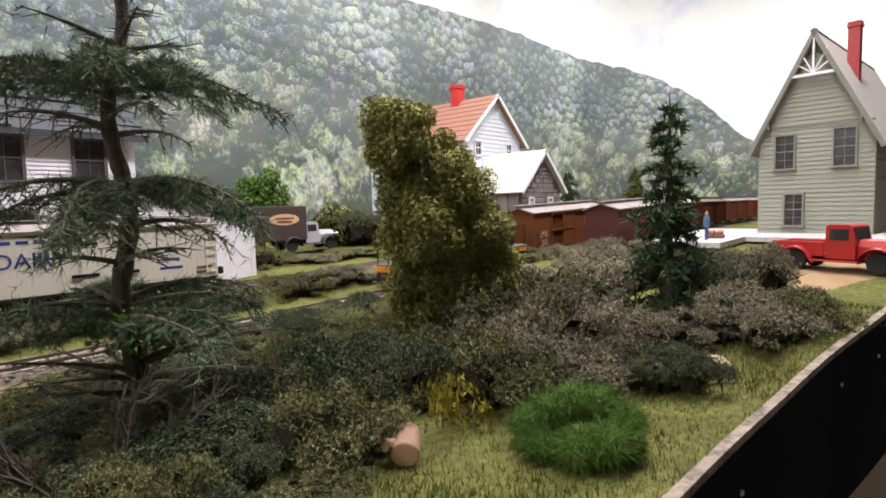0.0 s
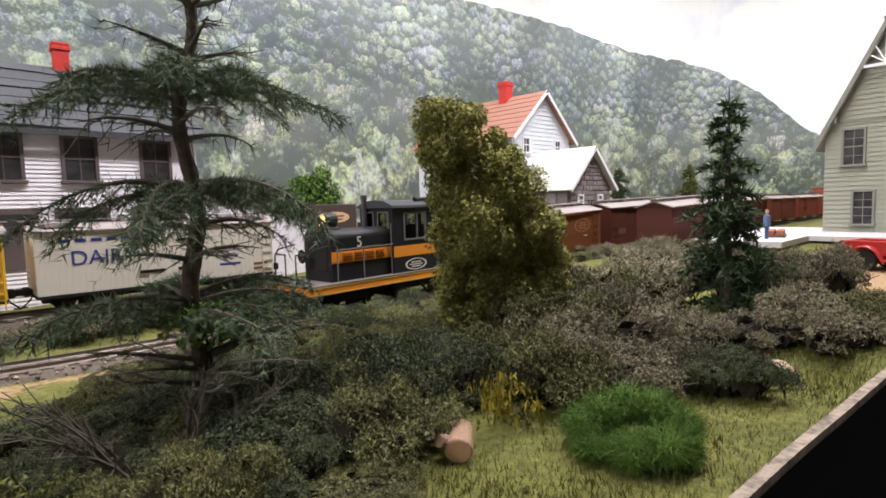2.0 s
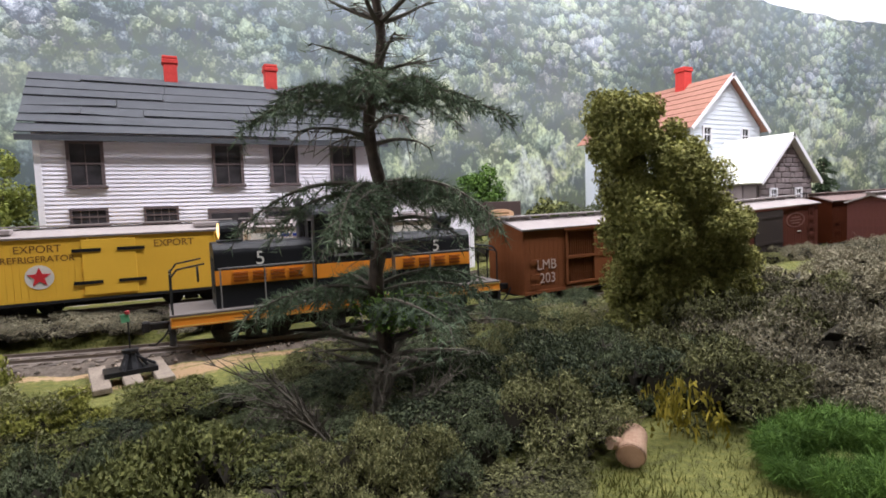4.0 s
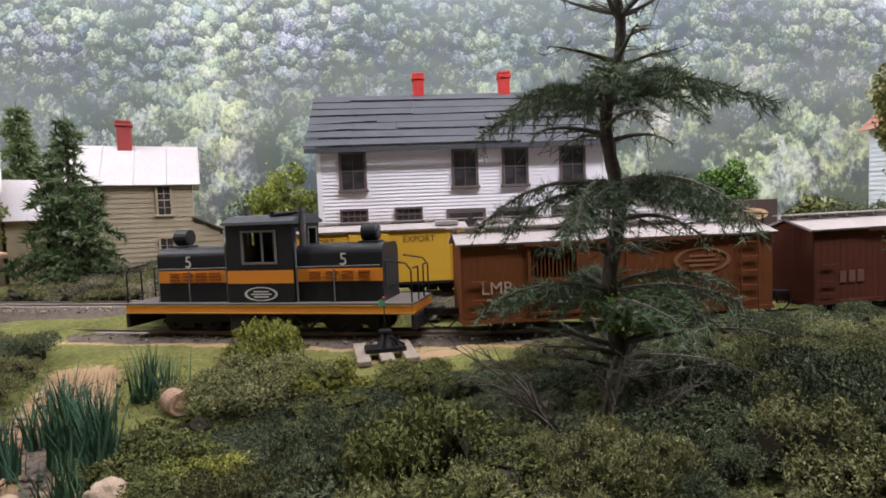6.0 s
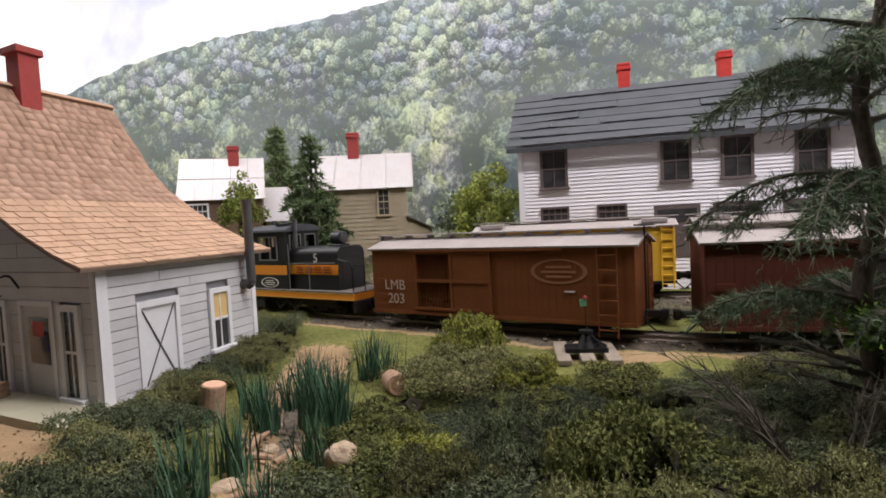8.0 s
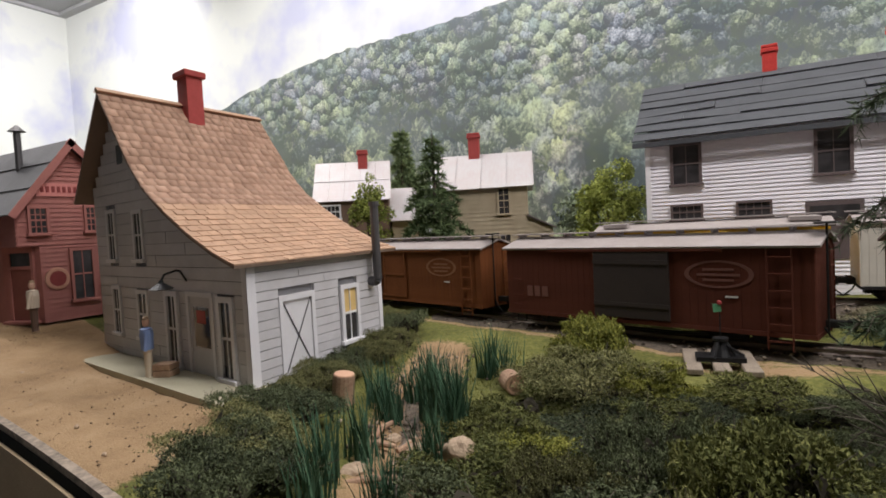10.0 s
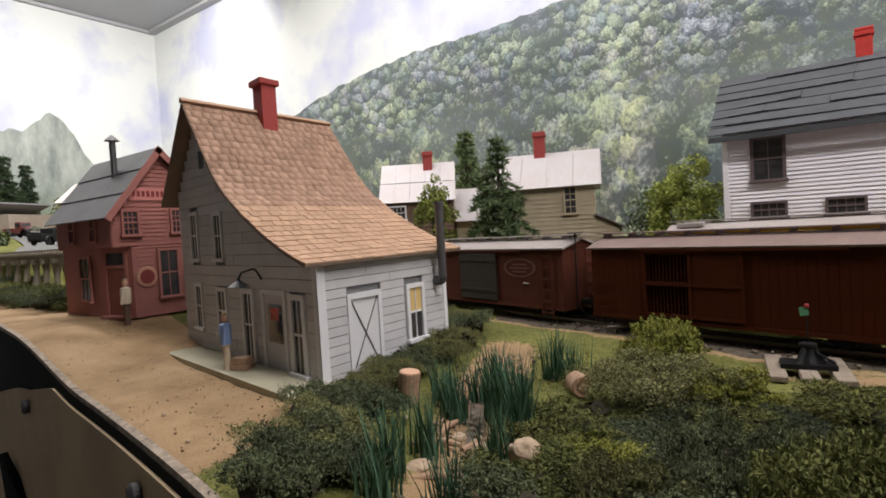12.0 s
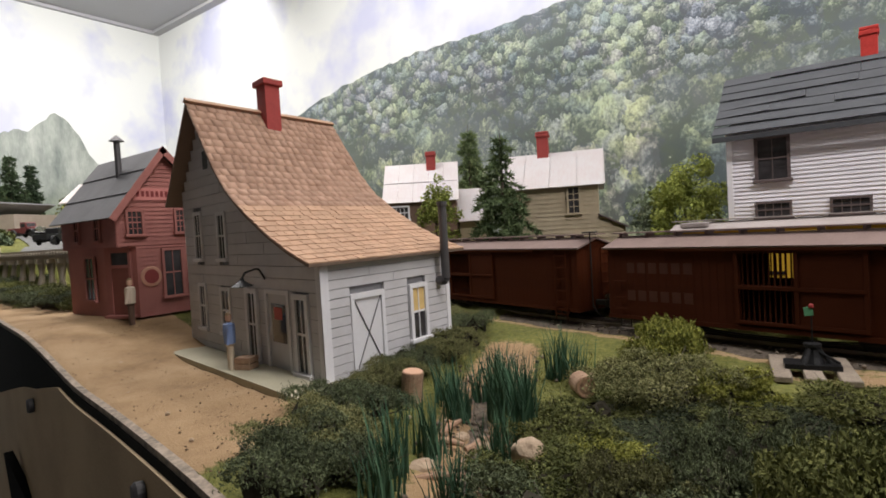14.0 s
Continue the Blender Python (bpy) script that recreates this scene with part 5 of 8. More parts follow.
def boxcar(label, color, length=22.0, dark=None, style=0, number=None, group="cars of the train"):
    """A wooden freight car, origin on the rail's top in its middle; travels towards -x; z up."""
    name = "wooden_boxcar"
    car = thing(name, 0, 0, 0, 0, label, "boxcar", group)
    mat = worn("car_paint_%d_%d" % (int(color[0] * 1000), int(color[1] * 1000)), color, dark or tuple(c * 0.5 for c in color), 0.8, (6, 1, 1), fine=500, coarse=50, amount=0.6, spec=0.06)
    h0, h1, w = 1.05, 6.05, 2.3
    half = length / 2
    stock = style in (0, 3)
    roof_m = m_roof_grey if color[0] > 0.08 else worn("rusty_brown_car_roof", (0.21, 0.15, 0.135), (0.12, 0.08, 0.07), 0.8, coarse=60, amount=0.6)
    # the two openings of a stock car, one above the other; on style 3 they sit farther back
    o0 = -6.0 if style == 0 else -1.2
    o1 = o0 + 3.0
    bm = bmesh.new()
    if stock:
        box(bm, -half, half, -w, w, h0, h0 + 0.2)
        for s in (-1, 1):
            y0, y1 = min(s * w, s * (w - 0.16)), max(s * w, s * (w - 0.16))
            box(bm, -half, o0, y0, y1, h0 + 0.2, h1), box(bm, o1, half, y0, y1, h0 + 0.2, h1)
            # on the far side both doors of style 0 are shut, on style 3 the lower one
            spans = ((h0 + 0.2, 1.4), (3.35, 3.65), (5.6, h1)) if s < 0 else (((h0 + 0.2, h1),) if style == 0 else ((h0 + 0.2, 3.65), (5.6, h1)))
            for z0, z1 in spans:
                box(bm, o0, o1, y0, y1, z0, z1)
            x0, x1 = min(s * half, s * (half - 0.16)), max(s * half, s * (half - 0.16))
            box(bm, x0, x1, -w + 0.16, w - 0.16, h0 + 0.2, h1)
    else:
        soft_box(bm, -half, half, -w, w, h0, h1, 0.04, 1)
    body = part("body", bm, mat, car)
    bm = bmesh.new()
    box(bm, -0.235, 0.235, -0.014, 0.014, h0 + 0.05, h1 - 0.05)
    plank = mesh_of(bm, "plank", mat)
    for s in (-1, 1):
        for k in np.arange(-half + 0.34, half - 0.2, 0.5):
            if stock and o0 - 0.2 < k < o1 + 0.2:
                continue
            piece("plank", plank, body, pose(U * k, U * s * w, 0))
        for k in np.arange(-w + 0.34, w - 0.2, 0.5):
            piece("plank", plank, body, pose(U * s * half, U * k, 0, 0, 0, 90))
    bm = bmesh.new()
    box(bm, -half - 0.05, half + 0.05, -w - 0.1, w + 0.1, h0 - 0.22, h0 + 0.04)
    part("side_sill", bm, mat, car)
    for s in (-1, 1):
        bm = bmesh.new()
        slab(bm, (-half - 0.3, s * (w + 0.25), h1 + 0.02), (half + 0.3, s * (w + 0.25), h1 + 0.02), (half + 0.3, 0, h1 + 0.78), (-half - 0.3, 0, h1 + 0.78), 0.14)
        part("roof", bm, roof_m, car, "weathered grey roof slope")
        bm = bmesh.new()
        prism(bm, [(-w, h1), (w, h1), (0, h1 + 0.66)], "x", s * half - 0.05, s * half + 0.05)
        part("end_gable", bm, mat, car)
    for k in (-0.42, 0.0, 0.42):
        bm = bmesh.new()
        box(bm, -half - 0.7, half + 0.7, k - 0.18, k + 0.18, h1 + 0.98, h1 + 1.06)
        part("running_board", bm, roof_m, car)
    bm = bmesh.new()
    box(bm, -0.08, 0.08, -0.5, 0.5, h1 + 0.72, h1 + 0.98)
    saddle = mesh_of(bm, "running_board_saddle", roof_m)
    for k in np.arange(-half, half, 2.2):
        piece("running_board_saddle", saddle, car, pose(U * k, 0, 0))
    # doors on both sides
    for s in (-1, 1):
        y = s * (w + 0.03)
        if stock:
            for z0 in (1.25, 3.4, 5.6):
                bm = bmesh.new()
                box(bm, o0 - 0.3, o0 + 6.5, min(y, y + s * 0.14), max(y, y + s * 0.14), z0, z0 + 0.2)
                part("door_rail", bm, mat, car)
            for x in (o0 - 0.3, o1, o0 + 6.3):
                bm = bmesh.new()
                box(bm, x, x + 0.22, min(y, y + s * 0.12), max(y, y + s * 0.12), 1.25, 5.8)
                part("door_post", bm, mat, car)
            bm = bmesh.new()
            box(bm, 0, 0.08, min(-s * 0.14, -s * 0.06), max(-s * 0.14, -s * 0.06), 1.4, 5.6)
            slat = mesh_of(bm, "slat", mat)
            for k in np.arange(o0 + 0.1, o1 - 0.1, 0.26 if style == 0 else 0.3):
                piece("slat", slat, car, pose(U * k, U * y, 0))
            for z0, z1 in ((1.46, 3.39), (3.61, 5.59)):
                bm = bmesh.new()
                box(bm, o1 + 0.25, o0 + 6.28, min(y, y + s * 0.07), max(y, y + s * 0.07), z0, z1)
                part("door_panel", bm, mat, car)
        else:
            bm = bmesh.new()
            soft_box(bm, -2.7, 2.7, min(y, y + s * 0.16), max(y, y + s * 0.16), 1.2, 5.75, 0.03, 1)
            door = part("door", bm, mat if style == 1 else worn("dark_grey_door_paint", (0.035, 0.026, 0.024), None, 0.6), car)
            bm = bmesh.new()
            for z in (2.0, 4.9):
                box(bm, -2.7, 2.7, min(y, y + s * 0.22), max(y, y + s * 0.22), z, z + 0.28)
            part("door_batten", bm, mat if style == 1 else worn("dark_grey_door_paint", (0.035, 0.026, 0.024)), door)
        bm = bmesh.new()
        box(bm, -6.5, 6.0, min(y, y + s * 0.2), max(y, y + s * 0.2), 5.78, 5.95)
        part("door_track", bm, mat, car)
        ladder(car, half - 1.7, s * (w + 0.16), 0.1, 5.9, 1.25, mat)
        bm = bmesh.new()
        for x, z in ((-half + 1.1, 2.4), (-half + 1.1, 3.6), (-half + 1.1, 1.6)):
            rod(bm, (x - 0.5, s * (w + 0.16), z), (x + 0.5, s * (w + 0.16), z), 0.045, n=5)
        part("grab_iron", bm, mat, car)
        bm = bmesh.new()
        pts = [(-half + 0.9, s * (w - 0.1), 0.85), (-half + 0.9, s * (w - 0.05), 0.25), (-half + 1.7, s * (w - 0.05), 0.25), (-half + 1.7, s * (w - 0.1), 0.85)]
        for p, q in zip(pts, pts[1:]):
            rod(bm, p, q, 0.05, n=5)
        part("stirrup", bm, m_under, car)
    pale = worn("faded_emblem_paint_%d" % int(color[0] * 1000), tuple(min(1, c * k) for c, k in zip(color, (1.55, 2.0, 2.3))), None, 0.8)
    if number or style == 2:
        oval_ring(car, half - 5.0, 4.35, 2.0, 0.85, -w - 0.02, pale)
        bm = bmesh.new()
        box(bm, half - 4.6, half - 3.9, -w - 0.08, -w, 2.95, 3.05)
        part("route_card", bm, m_cream_paint, car)
    faded = worn("faded_car_lettering", (0.46, 0.34, 0.28), (0.3, 0.18, 0.13), 0.7)
    if number:
        lettering(number[0], 1.15, faded, car, on_side(-half + 2.3, -w - 0.06, 3.1))
        lettering(number[1], 1.15, faded, car, on_side(-half + 2.4, -w - 0.06, 2.0))
    elif style == 3:
        for k in range(6):
            for z in (4.2, 2.2):
                bm = bmesh.new()
                box(bm, -half + 1.6 + 0.85 * k, -half + 2.2 + 0.85 * k, -w - 0.03, -w, z, z + 0.75)
                part("lettering_bar", bm, worn("chalky_lettering", (0.068, 0.02, 0.009), (0.05, 0.013, 0.006), 0.8, amount=0.8), car)
    elif style == 2:
        for k in range(3):
            bm = bmesh.new()
            box(bm, -half + 2.0 + 0.7 * k, -half + 2.5 + 0.7 * k, -w - 0.07, -w, 2.3, 3.1)
            part("lettering_bar", bm, pale, car)
    ladder(car, half + 0.14, 1.2, 0.9, 5.9, 1.2, mat, "y")
    bm = bmesh.new()
    rod(bm, (half + 0.3, -0.9, 1.0), (half + 0.3, -0.9, 7.2), 0.06, n=6)
    lathe(bm, [(0.62, 0), (0.66, 0.05), (0.6, 0.1), (0.5, 0.06)], 16, Matrix.Translation((half + 0.3, -0.9, 7.2)))
    part("brake_wheel", bm, m_under, car)
    # truss rods and centre sill
    bm = bmesh.new()
    box(bm, -half + 0.4, half - 0.4, -0.5, 0.5, 0.55, 0.95)
    part("centre_sill", bm, m_under, car)
    for y in (-1.5, -0.9, 0.9, 1.5):
        pts = [(-half + 1.2, y, 0.85), (-2.2, y, 0.25), (2.2, y, 0.25), (half - 1.2, y, 0.85)]
        bm = bmesh.new()
        for p, q in zip(pts, pts[1:]):
            rod(bm, p, q, 0.05, n=5)
        part("truss_rod", bm, m_under, car)
    for x in (-half + 4.2, half - 4.2):
        truck(car, x)
    coupler(car, -half, -1), coupler(car, half, 1)
    return car


def locomotive():
    """A centre-cab diesel; travels towards -x. Local z = 0 is the rail's top."""
    e = thing("diesel_locomotive", 0, 0, 0, 0, "black and orange centre-cab diesel locomotive, its headlight lit", "locomotive")
    H = 11.25
    bm = bmesh.new()
    soft_box(bm, -H, H, -2.35, 2.35, 1.55, 2.25, 0.06, 1)
    part("frame", bm, m_loco_orange, e, "orange side frame")
    bm = bmesh.new()
    soft_box(bm, -H - 0.03, H + 0.03, -2.38, 2.38, 2.2, 2.34, 0.03, 1)
    part("footplate", bm, m_deck_grey, e, "worn grey footplate")
    bm = bmesh.new()
    for z in (1.62, 2.12):
        box(bm, -H, H, -2.39, -2.35, z, z + 0.05)
    part("frame_lining", bm, worn("pale_yellow_line", (0.60, 0.42, 0.10), None, 0.6), e)
    bm = bmesh.new()
    soft_box(bm, -H - 0.12, -H + 0.25, -2.3, 2.3, 0.5, 1.56, 0.08, 1), soft_box(bm, H - 0.25, H + 0.12, -2.3, 2.3, 0.5, 1.56, 0.08, 1)
    soft_box(bm, -8.4, 8.4, -1.5, 1.5, 0.8, 1.6, 0.05, 1), soft_box(bm, -2.6, -0.8, -2.2, 2.2, 0.35, 1.5, 0.15, 2)
    for x in (0.2, 2.4):
        rod(bm, (x, -2.0, 1.5), (x + 1.1, -2.0, 0.45), 0.12, n=6), rod(bm, (x + 2.2, -2.0, 1.5), (x + 1.1, -2.0, 0.45), 0.12, n=6)
    part("underframe", bm, m_under, e)

    def hood(x0, x1):
        bm = bmesh.new()
        w, r = 1.75, 0.7
        prof = [(-w, 2.3), (w, 2.3), (w, 6.3 - r)]
        prof += [(w - r + r * math.cos(a), 6.3 - r + r * math.sin(a)) for a in np.linspace(0.2, math.pi / 2, 6)]
        prof += [(-w + r + r * math.cos(a), 6.3 - r + r * math.sin(a)) for a in np.linspace(math.pi / 2, math.pi - 0.2, 6)]
        prof += [(-w, 6.3 - r)]
        prism(bm, prof, "x", x0, x1)
        h = part("hood", bm, m_loco_black, e, "black engine hood with rounded top")
        for s in (-1, 1):
            bm = bmesh.new()
            box(bm, x0 + 0.02, x1 - 0.02, min(s * w, s * (w + 0.03)), max(s * w, s * (w + 0.03)), 3.75, 4.65)
            part("stripe", bm, m_loco_orange, h)
            for x in np.linspace(x0 + 1.5, x1 - 1.3, 4):
                bm = bmesh.new()
                for k in range(3):
                    prism(bm, [(x - 0.42, 3.9 + 0.24 * k), (x + 0.42, 3.9 + 0.24 * k), (x + 0.42, 4.03 + 0.24 * k), (x - 0.42, 4.03 + 0.24 * k)], "y", s * (w + 0.03), s * (w + 0.13))
                part("louvre", bm, worn("shadowed_orange", (0.42, 0.12, 0.02), None, 0.5), h)
            bm = bmesh.new()
            for x in (x0 + 0.3, (x0 + x1) / 2 - 0.2):
                rod(bm, (x, s * (w + 0.35), 2.3), (x, s * (w + 0.35), 4.75), 0.05, n=5)
            rod(bm, (x0 + 0.2, s * (w + 0.35), 4.8), (x1 - 0.1, s * (w + 0.35), 4.85), 0.05, n=5)
            part("handrail", bm, m_rail_paint, e)
        bm = bmesh.new()
        xe = x0 if abs(x0) > abs(x1) else x1
        sgn = -1 if xe < 0 else 1
        box(bm, min(xe, xe + sgn * 0.03), max(xe, xe + sgn * 0.03), -1.2, 1.2, 3.2, 5.4)
        part("radiator", bm, m_under, h)
        return h

    hood(-8.7, -2.55), hood(2.55, 9.0)
    lettering("5", 1.2, m_cream_paint, e, on_side(-6.0, -1.82, 5.25))
    lettering("5", 1.2, m_cream_paint, e, on_side(6.2, -1.82, 5.25))
    # cab with open windows
    w, z0, z1 = 2.1, 2.3, 7.9
    bm = bmesh.new()
    for s in (-1, 1):
        y0, y1 = (s * w, s * (w - 0.18)) if s > 0 else (s * w, s * (w - 0.18))
        lo, hi = min(y0, y1), max(y0, y1)
        box(bm, -2.6, 2.6, lo, hi, z0, 5.1), box(bm, -2.6, 2.6, lo, hi, 7.4, z1)
        box(bm, -2.6, -1.35, lo, hi, 5.1, 7.4), box(bm, 1.35, 2.6, lo, hi, 5.1, 7.4)
        x0, x1 = (2.42, 2.6) if s > 0 else (-2.6, -2.42)
        box(bm, x0, x1, -1.9, 1.9, z0, 6.2), box(bm, x0, x1, -1.9, 1.9, 7.5, z1)
        box(bm, x0, x1, -1.92, -1.6, 6.2, 7.5), box(bm, x0, x1, 1.6, 1.92, 6.2, 7.5), box(bm, x0, x1, -0.3, 0.3, 6.2, 7.5)
    box(bm, -2.4, 2.4, -1.9, 1.9, 2.4, 2.6)
    cab = part("cab", bm, m_loco_black, e)
    bm = bmesh.new()
    prism(bm, [(-2.35, 7.85), (2.35, 7.85), (2.3, 8.05), (1.2, 8.45), (0, 8.55), (-1.2, 8.45), (-2.3, 8.05)], "x", -2.8, 2.85)
    part("cab_roof", bm, worn("dull_dark_roof", (0.05, 0.052, 0.06), None, 0.6), cab)
    for s in (-1, 1):
        bm = bmesh.new()
        box(bm, -2.58, 2.58, min(s * w, s * (w + 0.03)), max(s * w, s * (w + 0.03)), 3.7, 4.62)
        part("stripe", bm, m_loco_orange, cab)
        bm = bmesh.new()
        y0, y1 = min(s * (w - 0.1), s * (w + 0.06)), max(s * (w - 0.1), s * (w + 0.06))
        box(bm, -1.38, -1.22, y0, y1, 5.05, 7.45), box(bm, 1.22, 1.38, y0, y1, 5.05, 7.45), box(bm, -1.22, 1.22, y0, y1, 5.05, 5.2), box(bm, -1.22, 1.22, y0, y1, 7.3, 7.45), box(bm, 0.2, 0.3, y0, y1, 5.2, 7.3)
        part("window_frame", bm, m_rail_paint, cab, "grey window frame")
        x0, x1 = (2.6, 2.66) if s > 0 else (-2.66, -2.6)
        bm = bmesh.new()
        for y in (-1.65, 0.25):
            box(bm, x0, x1, y, y + 0.1, 6.1, 7.55), box(bm, x0, x1, y + 1.3, y + 1.4, 6.1, 7.55), box(bm, x0, x1, y, y + 1.4, 6.1, 6.2), box(bm, x0, x1, y, y + 1.4, 7.45, 7.55)
        part("window_frame", bm, m_rail_paint, cab, "grey window frame")
        bm = bmesh.new()
        rod(bm, (s * 2.75, -2.0, 2.4), (s * 2.75, -2.0, 6.6), 0.06, n=5)
        part("grab_rail", bm, m_rail_paint, cab)
    oval_ring(cab, 0, 2.95, 1.3, 0.5, -w - 0.02, m_cream_paint)
    # exhaust stacks, bell and headlights
    for x, y in ((2.95, -1.2), (-2.85, 1.2)):
        bm = bmesh.new()
        rod(bm, (x, y, 6.2), (x, y, 8.7), 0.24, n=12)
        rod(bm, (x, y, 8.6), (x, y, 9.0), 0.3, n=12)
        part("exhaust_pipe", bm, m_grey_pipe, e)
    bm = bmesh.new()
    rod(bm, (0.8, -1.4, 8.5), (2.9, -1.2, 8.65), 0.14, n=8), rod(bm, (0.8, -1.4, 8.4), (0.8, -1.4, 8.7), 0.2, n=8)
    part("horn", bm, m_loco_black, e)
    lit = bpy.data.materials.new("headlight_glow")
    lit.use_nodes = True
    p = lit.node_tree.nodes["Principled BSDF"]
    p.inputs["Emission Color"].default_value, p.inputs["Emission Strength"].default_value = (1.0, 0.55, 0.18, 1), 3.0
    p.inputs["Base Color"].default_value = (0.3, 0.2, 0.1, 1)
    for s in (-1, 1):
        bm = bmesh.new()
        x = s * 7.6
        soft_box(bm, x - 0.75, x + 0.75, -0.6, 0.6, 6.25, 6.45, 0.04, 1)
        lathe(bm, [(0.6, -0.55), (0.62, 0.5), (0.55, 0.6)], 18, Matrix.Translation((x, 0, 7.05)) @ Matrix.Rotation(radians(90 * s), 4, "Y"))
        lamp = part("headlight", bm, m_loco_black, e)
        bm = bmesh.new()
        lathe(bm, [(0.5, 0.0), (0.44, 0.05), (0.2, 0.1)], 18, Matrix.Translation((x + s * 0.6, 0, 7.05)) @ Matrix.Rotation(radians(90 * s), 4, "Y"))
        part("lens", bm, lit if s < 0 else m_glass, lamp, "glowing warm lens" if s < 0 else "dark lens")
    # end railings
    for s in (-1, 1):
        for y in (-2.2, 2.2, 0.7, -0.7):
            bm = bmesh.new()
            pts = [(s * (H - 0.15), y, 2.3), (s * (H - 0.15), y, 4.5), (s * (H - 0.5), y, 4.95), (s * (H - 2.0), y, 5.2)] if abs(y) > 1 else [(s * (H - 0.1), y, 2.3), (s * (H - 0.1), y, 4.6), (s * (H - 0.1), y * 2.6, 4.6)]
            for p_, q_ in zip(pts, pts[1:]):
                rod(bm, p_, q_, 0.06, n=5)
            part("handrail", bm, m_dark_iron, e)
    bm = bmesh.new()
    lathe(bm, [(0.5, 0), (0.56, 0.06), (0.48, 0.12)], 14, Matrix.Translation((-9.6, 0.9, 4.3)) @ Matrix.Rotation(radians(90), 4, "Y"))
    part("brake_wheel", bm, m_under, e)
    for x in (-6.6, 6.6):
        truck(e, x, 0.86, 3.2)
    coupler(e, -H - 0.1, -1), coupler(e, H + 0.1, 1)
    return e


def reefer(label, mat, x, length, style):
    car = thing("refrigerator_car", x, float(smooth_line(REAR_SIDING, np.array([x]))[0]), RAIL + 1.15, 0, label, "refrigerator car", "cars on the rear siding")
    half, w, h0, h1 = length / 2, 2.2, 1.2, 5.75
    bm = bmesh.new()
    soft_box(bm, -half, half, -w, w, h0, h1, 0.04, 1)
    body = part("body", bm, mat, car)
    bm = bmesh.new()
    box(bm, -0.18, 0.18, -0.025, 0.02, h0 + 0.04, h1 - 0.04)
    plank = mesh_of(bm, "plank", mat)
    for k in np.arange(-half + 0.3, half - 0.2, 0.4):
        piece("plank", plank, body, pose(U * k, -U * w, 0))
    for s in (-1, 1):
        bm = bmesh.new()
        slab(bm, (-half - 0.25, s * (w + 0.2), h1 + 0.02), (half + 0.25, s * (w + 0.2), h1 + 0.02), (half + 0.25, 0, h1 + 0.6), (-half - 0.25, 0, h1 + 0.6), 0.14)
        part("roof", bm, m_roof_grey, car)
        for t in (-1, 1):
            bm = bmesh.new()
            soft_box(bm, t * (half - 1.5) - 1.0, t * (half - 1.5) + 1.0, s * 1.35 - 0.55, s * 1.35 + 0.55, h1 + 0.25, h1 + 0.62, 0.05, 1)
            part("ice_hatch", bm, m_roof_grey, car, "weathered ice hatch")
    bm = bmesh.new()
    box(bm, -half - 0.5, half + 0.5, -0.5, 0.5, h1 + 0.72, h1 + 0.8)
    part("running_board", bm, m_roof_grey, car)
    bm = bmesh.new()
    soft_box(bm, -1.7, 1.7, -w - 0.12, -w, h0 + 0.2, h1 - 0.3, 0.03, 1)
    door = part("door", bm, mat, car)
    for s in (-1, 1):
        for z in (h0 + 1.0, h1 - 1.2):
            bm = bmesh.new()
            box(bm, min(s * 0.5, s * 2.3), max(s * 0.5, s * 2.3), -w - 0.18, -w - 0.11, z, z + 0.24)
            part("hinge", bm, m_dark_iron, door)
    bm = bmesh.new()
    box(bm, -half, half, -w - 0.04, w + 0.04, h0 - 0.2, h0)
    box(bm, -half + 0.5, half - 0.5, -0.6, 0.6, 0.5, h0)
    part("sill", bm, m_under, car)
    if style == "yellow":
        lettering("EXPORT", 0.75, m_brown_letter, car, on_side(-half + 4.0, -w - 0.04, 4.9))
        lettering("REFRIGERATOR", 0.62, m_brown_letter, car, on_side(-half + 4.0, -w - 0.04, 4.2))
        lettering("EXPORT", 0.75, m_brown_letter, car, on_side(half - 4.0, -w - 0.04, 4.9))
        bm = bmesh.new()
        oval(bm, -half + 4.0, 2.95, 0.85, 0.85, -w - 0.025)
        disc = part("emblem", bm, m_cream_paint, car, "white disc with a red star")
        bm = bmesh.new()
        pts = [((0.72 if k % 2 == 0 else 0.3) * math.sin(math.pi * k / 5), (0.72 if k % 2 == 0 else 0.3) * math.cos(math.pi * k / 5)) for k in range(10)]
        prism(bm, [(-half + 4.0 + a, 2.95 + b) for a, b in pts], "y", -w - 0.1, -w - 0.06)
        part("star", bm, m_red_paint, disc)
    else:
        lettering("DAIRY", 1.5, m_blue, car, on_side(-half + 4.2, -w - 0.05, 3.7))
        for k in range(5):
            bm = bmesh.new()
            box(bm, -half + 1.4 + k * 1.0, -half + 2.1 + k * 1.0, -w - 0.05, -w, 4.9, 5.15)
            part("lettering_bar", bm, m_blue, car)
        for k in range(3):
            bm = bmesh.new()
            box(bm, half - 4.9 + 0.2 * k, half - 3.1 - 0.2 * k, -w - 0.05, -w, 2.2 + 0.7 * k, 2.4 + 0.7 * k)
            part("lettering_bar", bm, m_blue, car)
        for k in (1.6, 2.0):
            bm = bmesh.new()
            box(bm, half - 1.9, half - 0.6, -w - 0.06, -w, k, k + 0.2)
            part("notice_bar", bm, m_brown_letter, car)
    ladder(car, half - 0.6, -w - 0.12, 0.6, h1, 0.9, mat, rungs=7)
    for t in (-half + 3.0, half - 3.0):
        truck(car, t)
    coupler(car, -half, -1), coupler(car, half, 1)


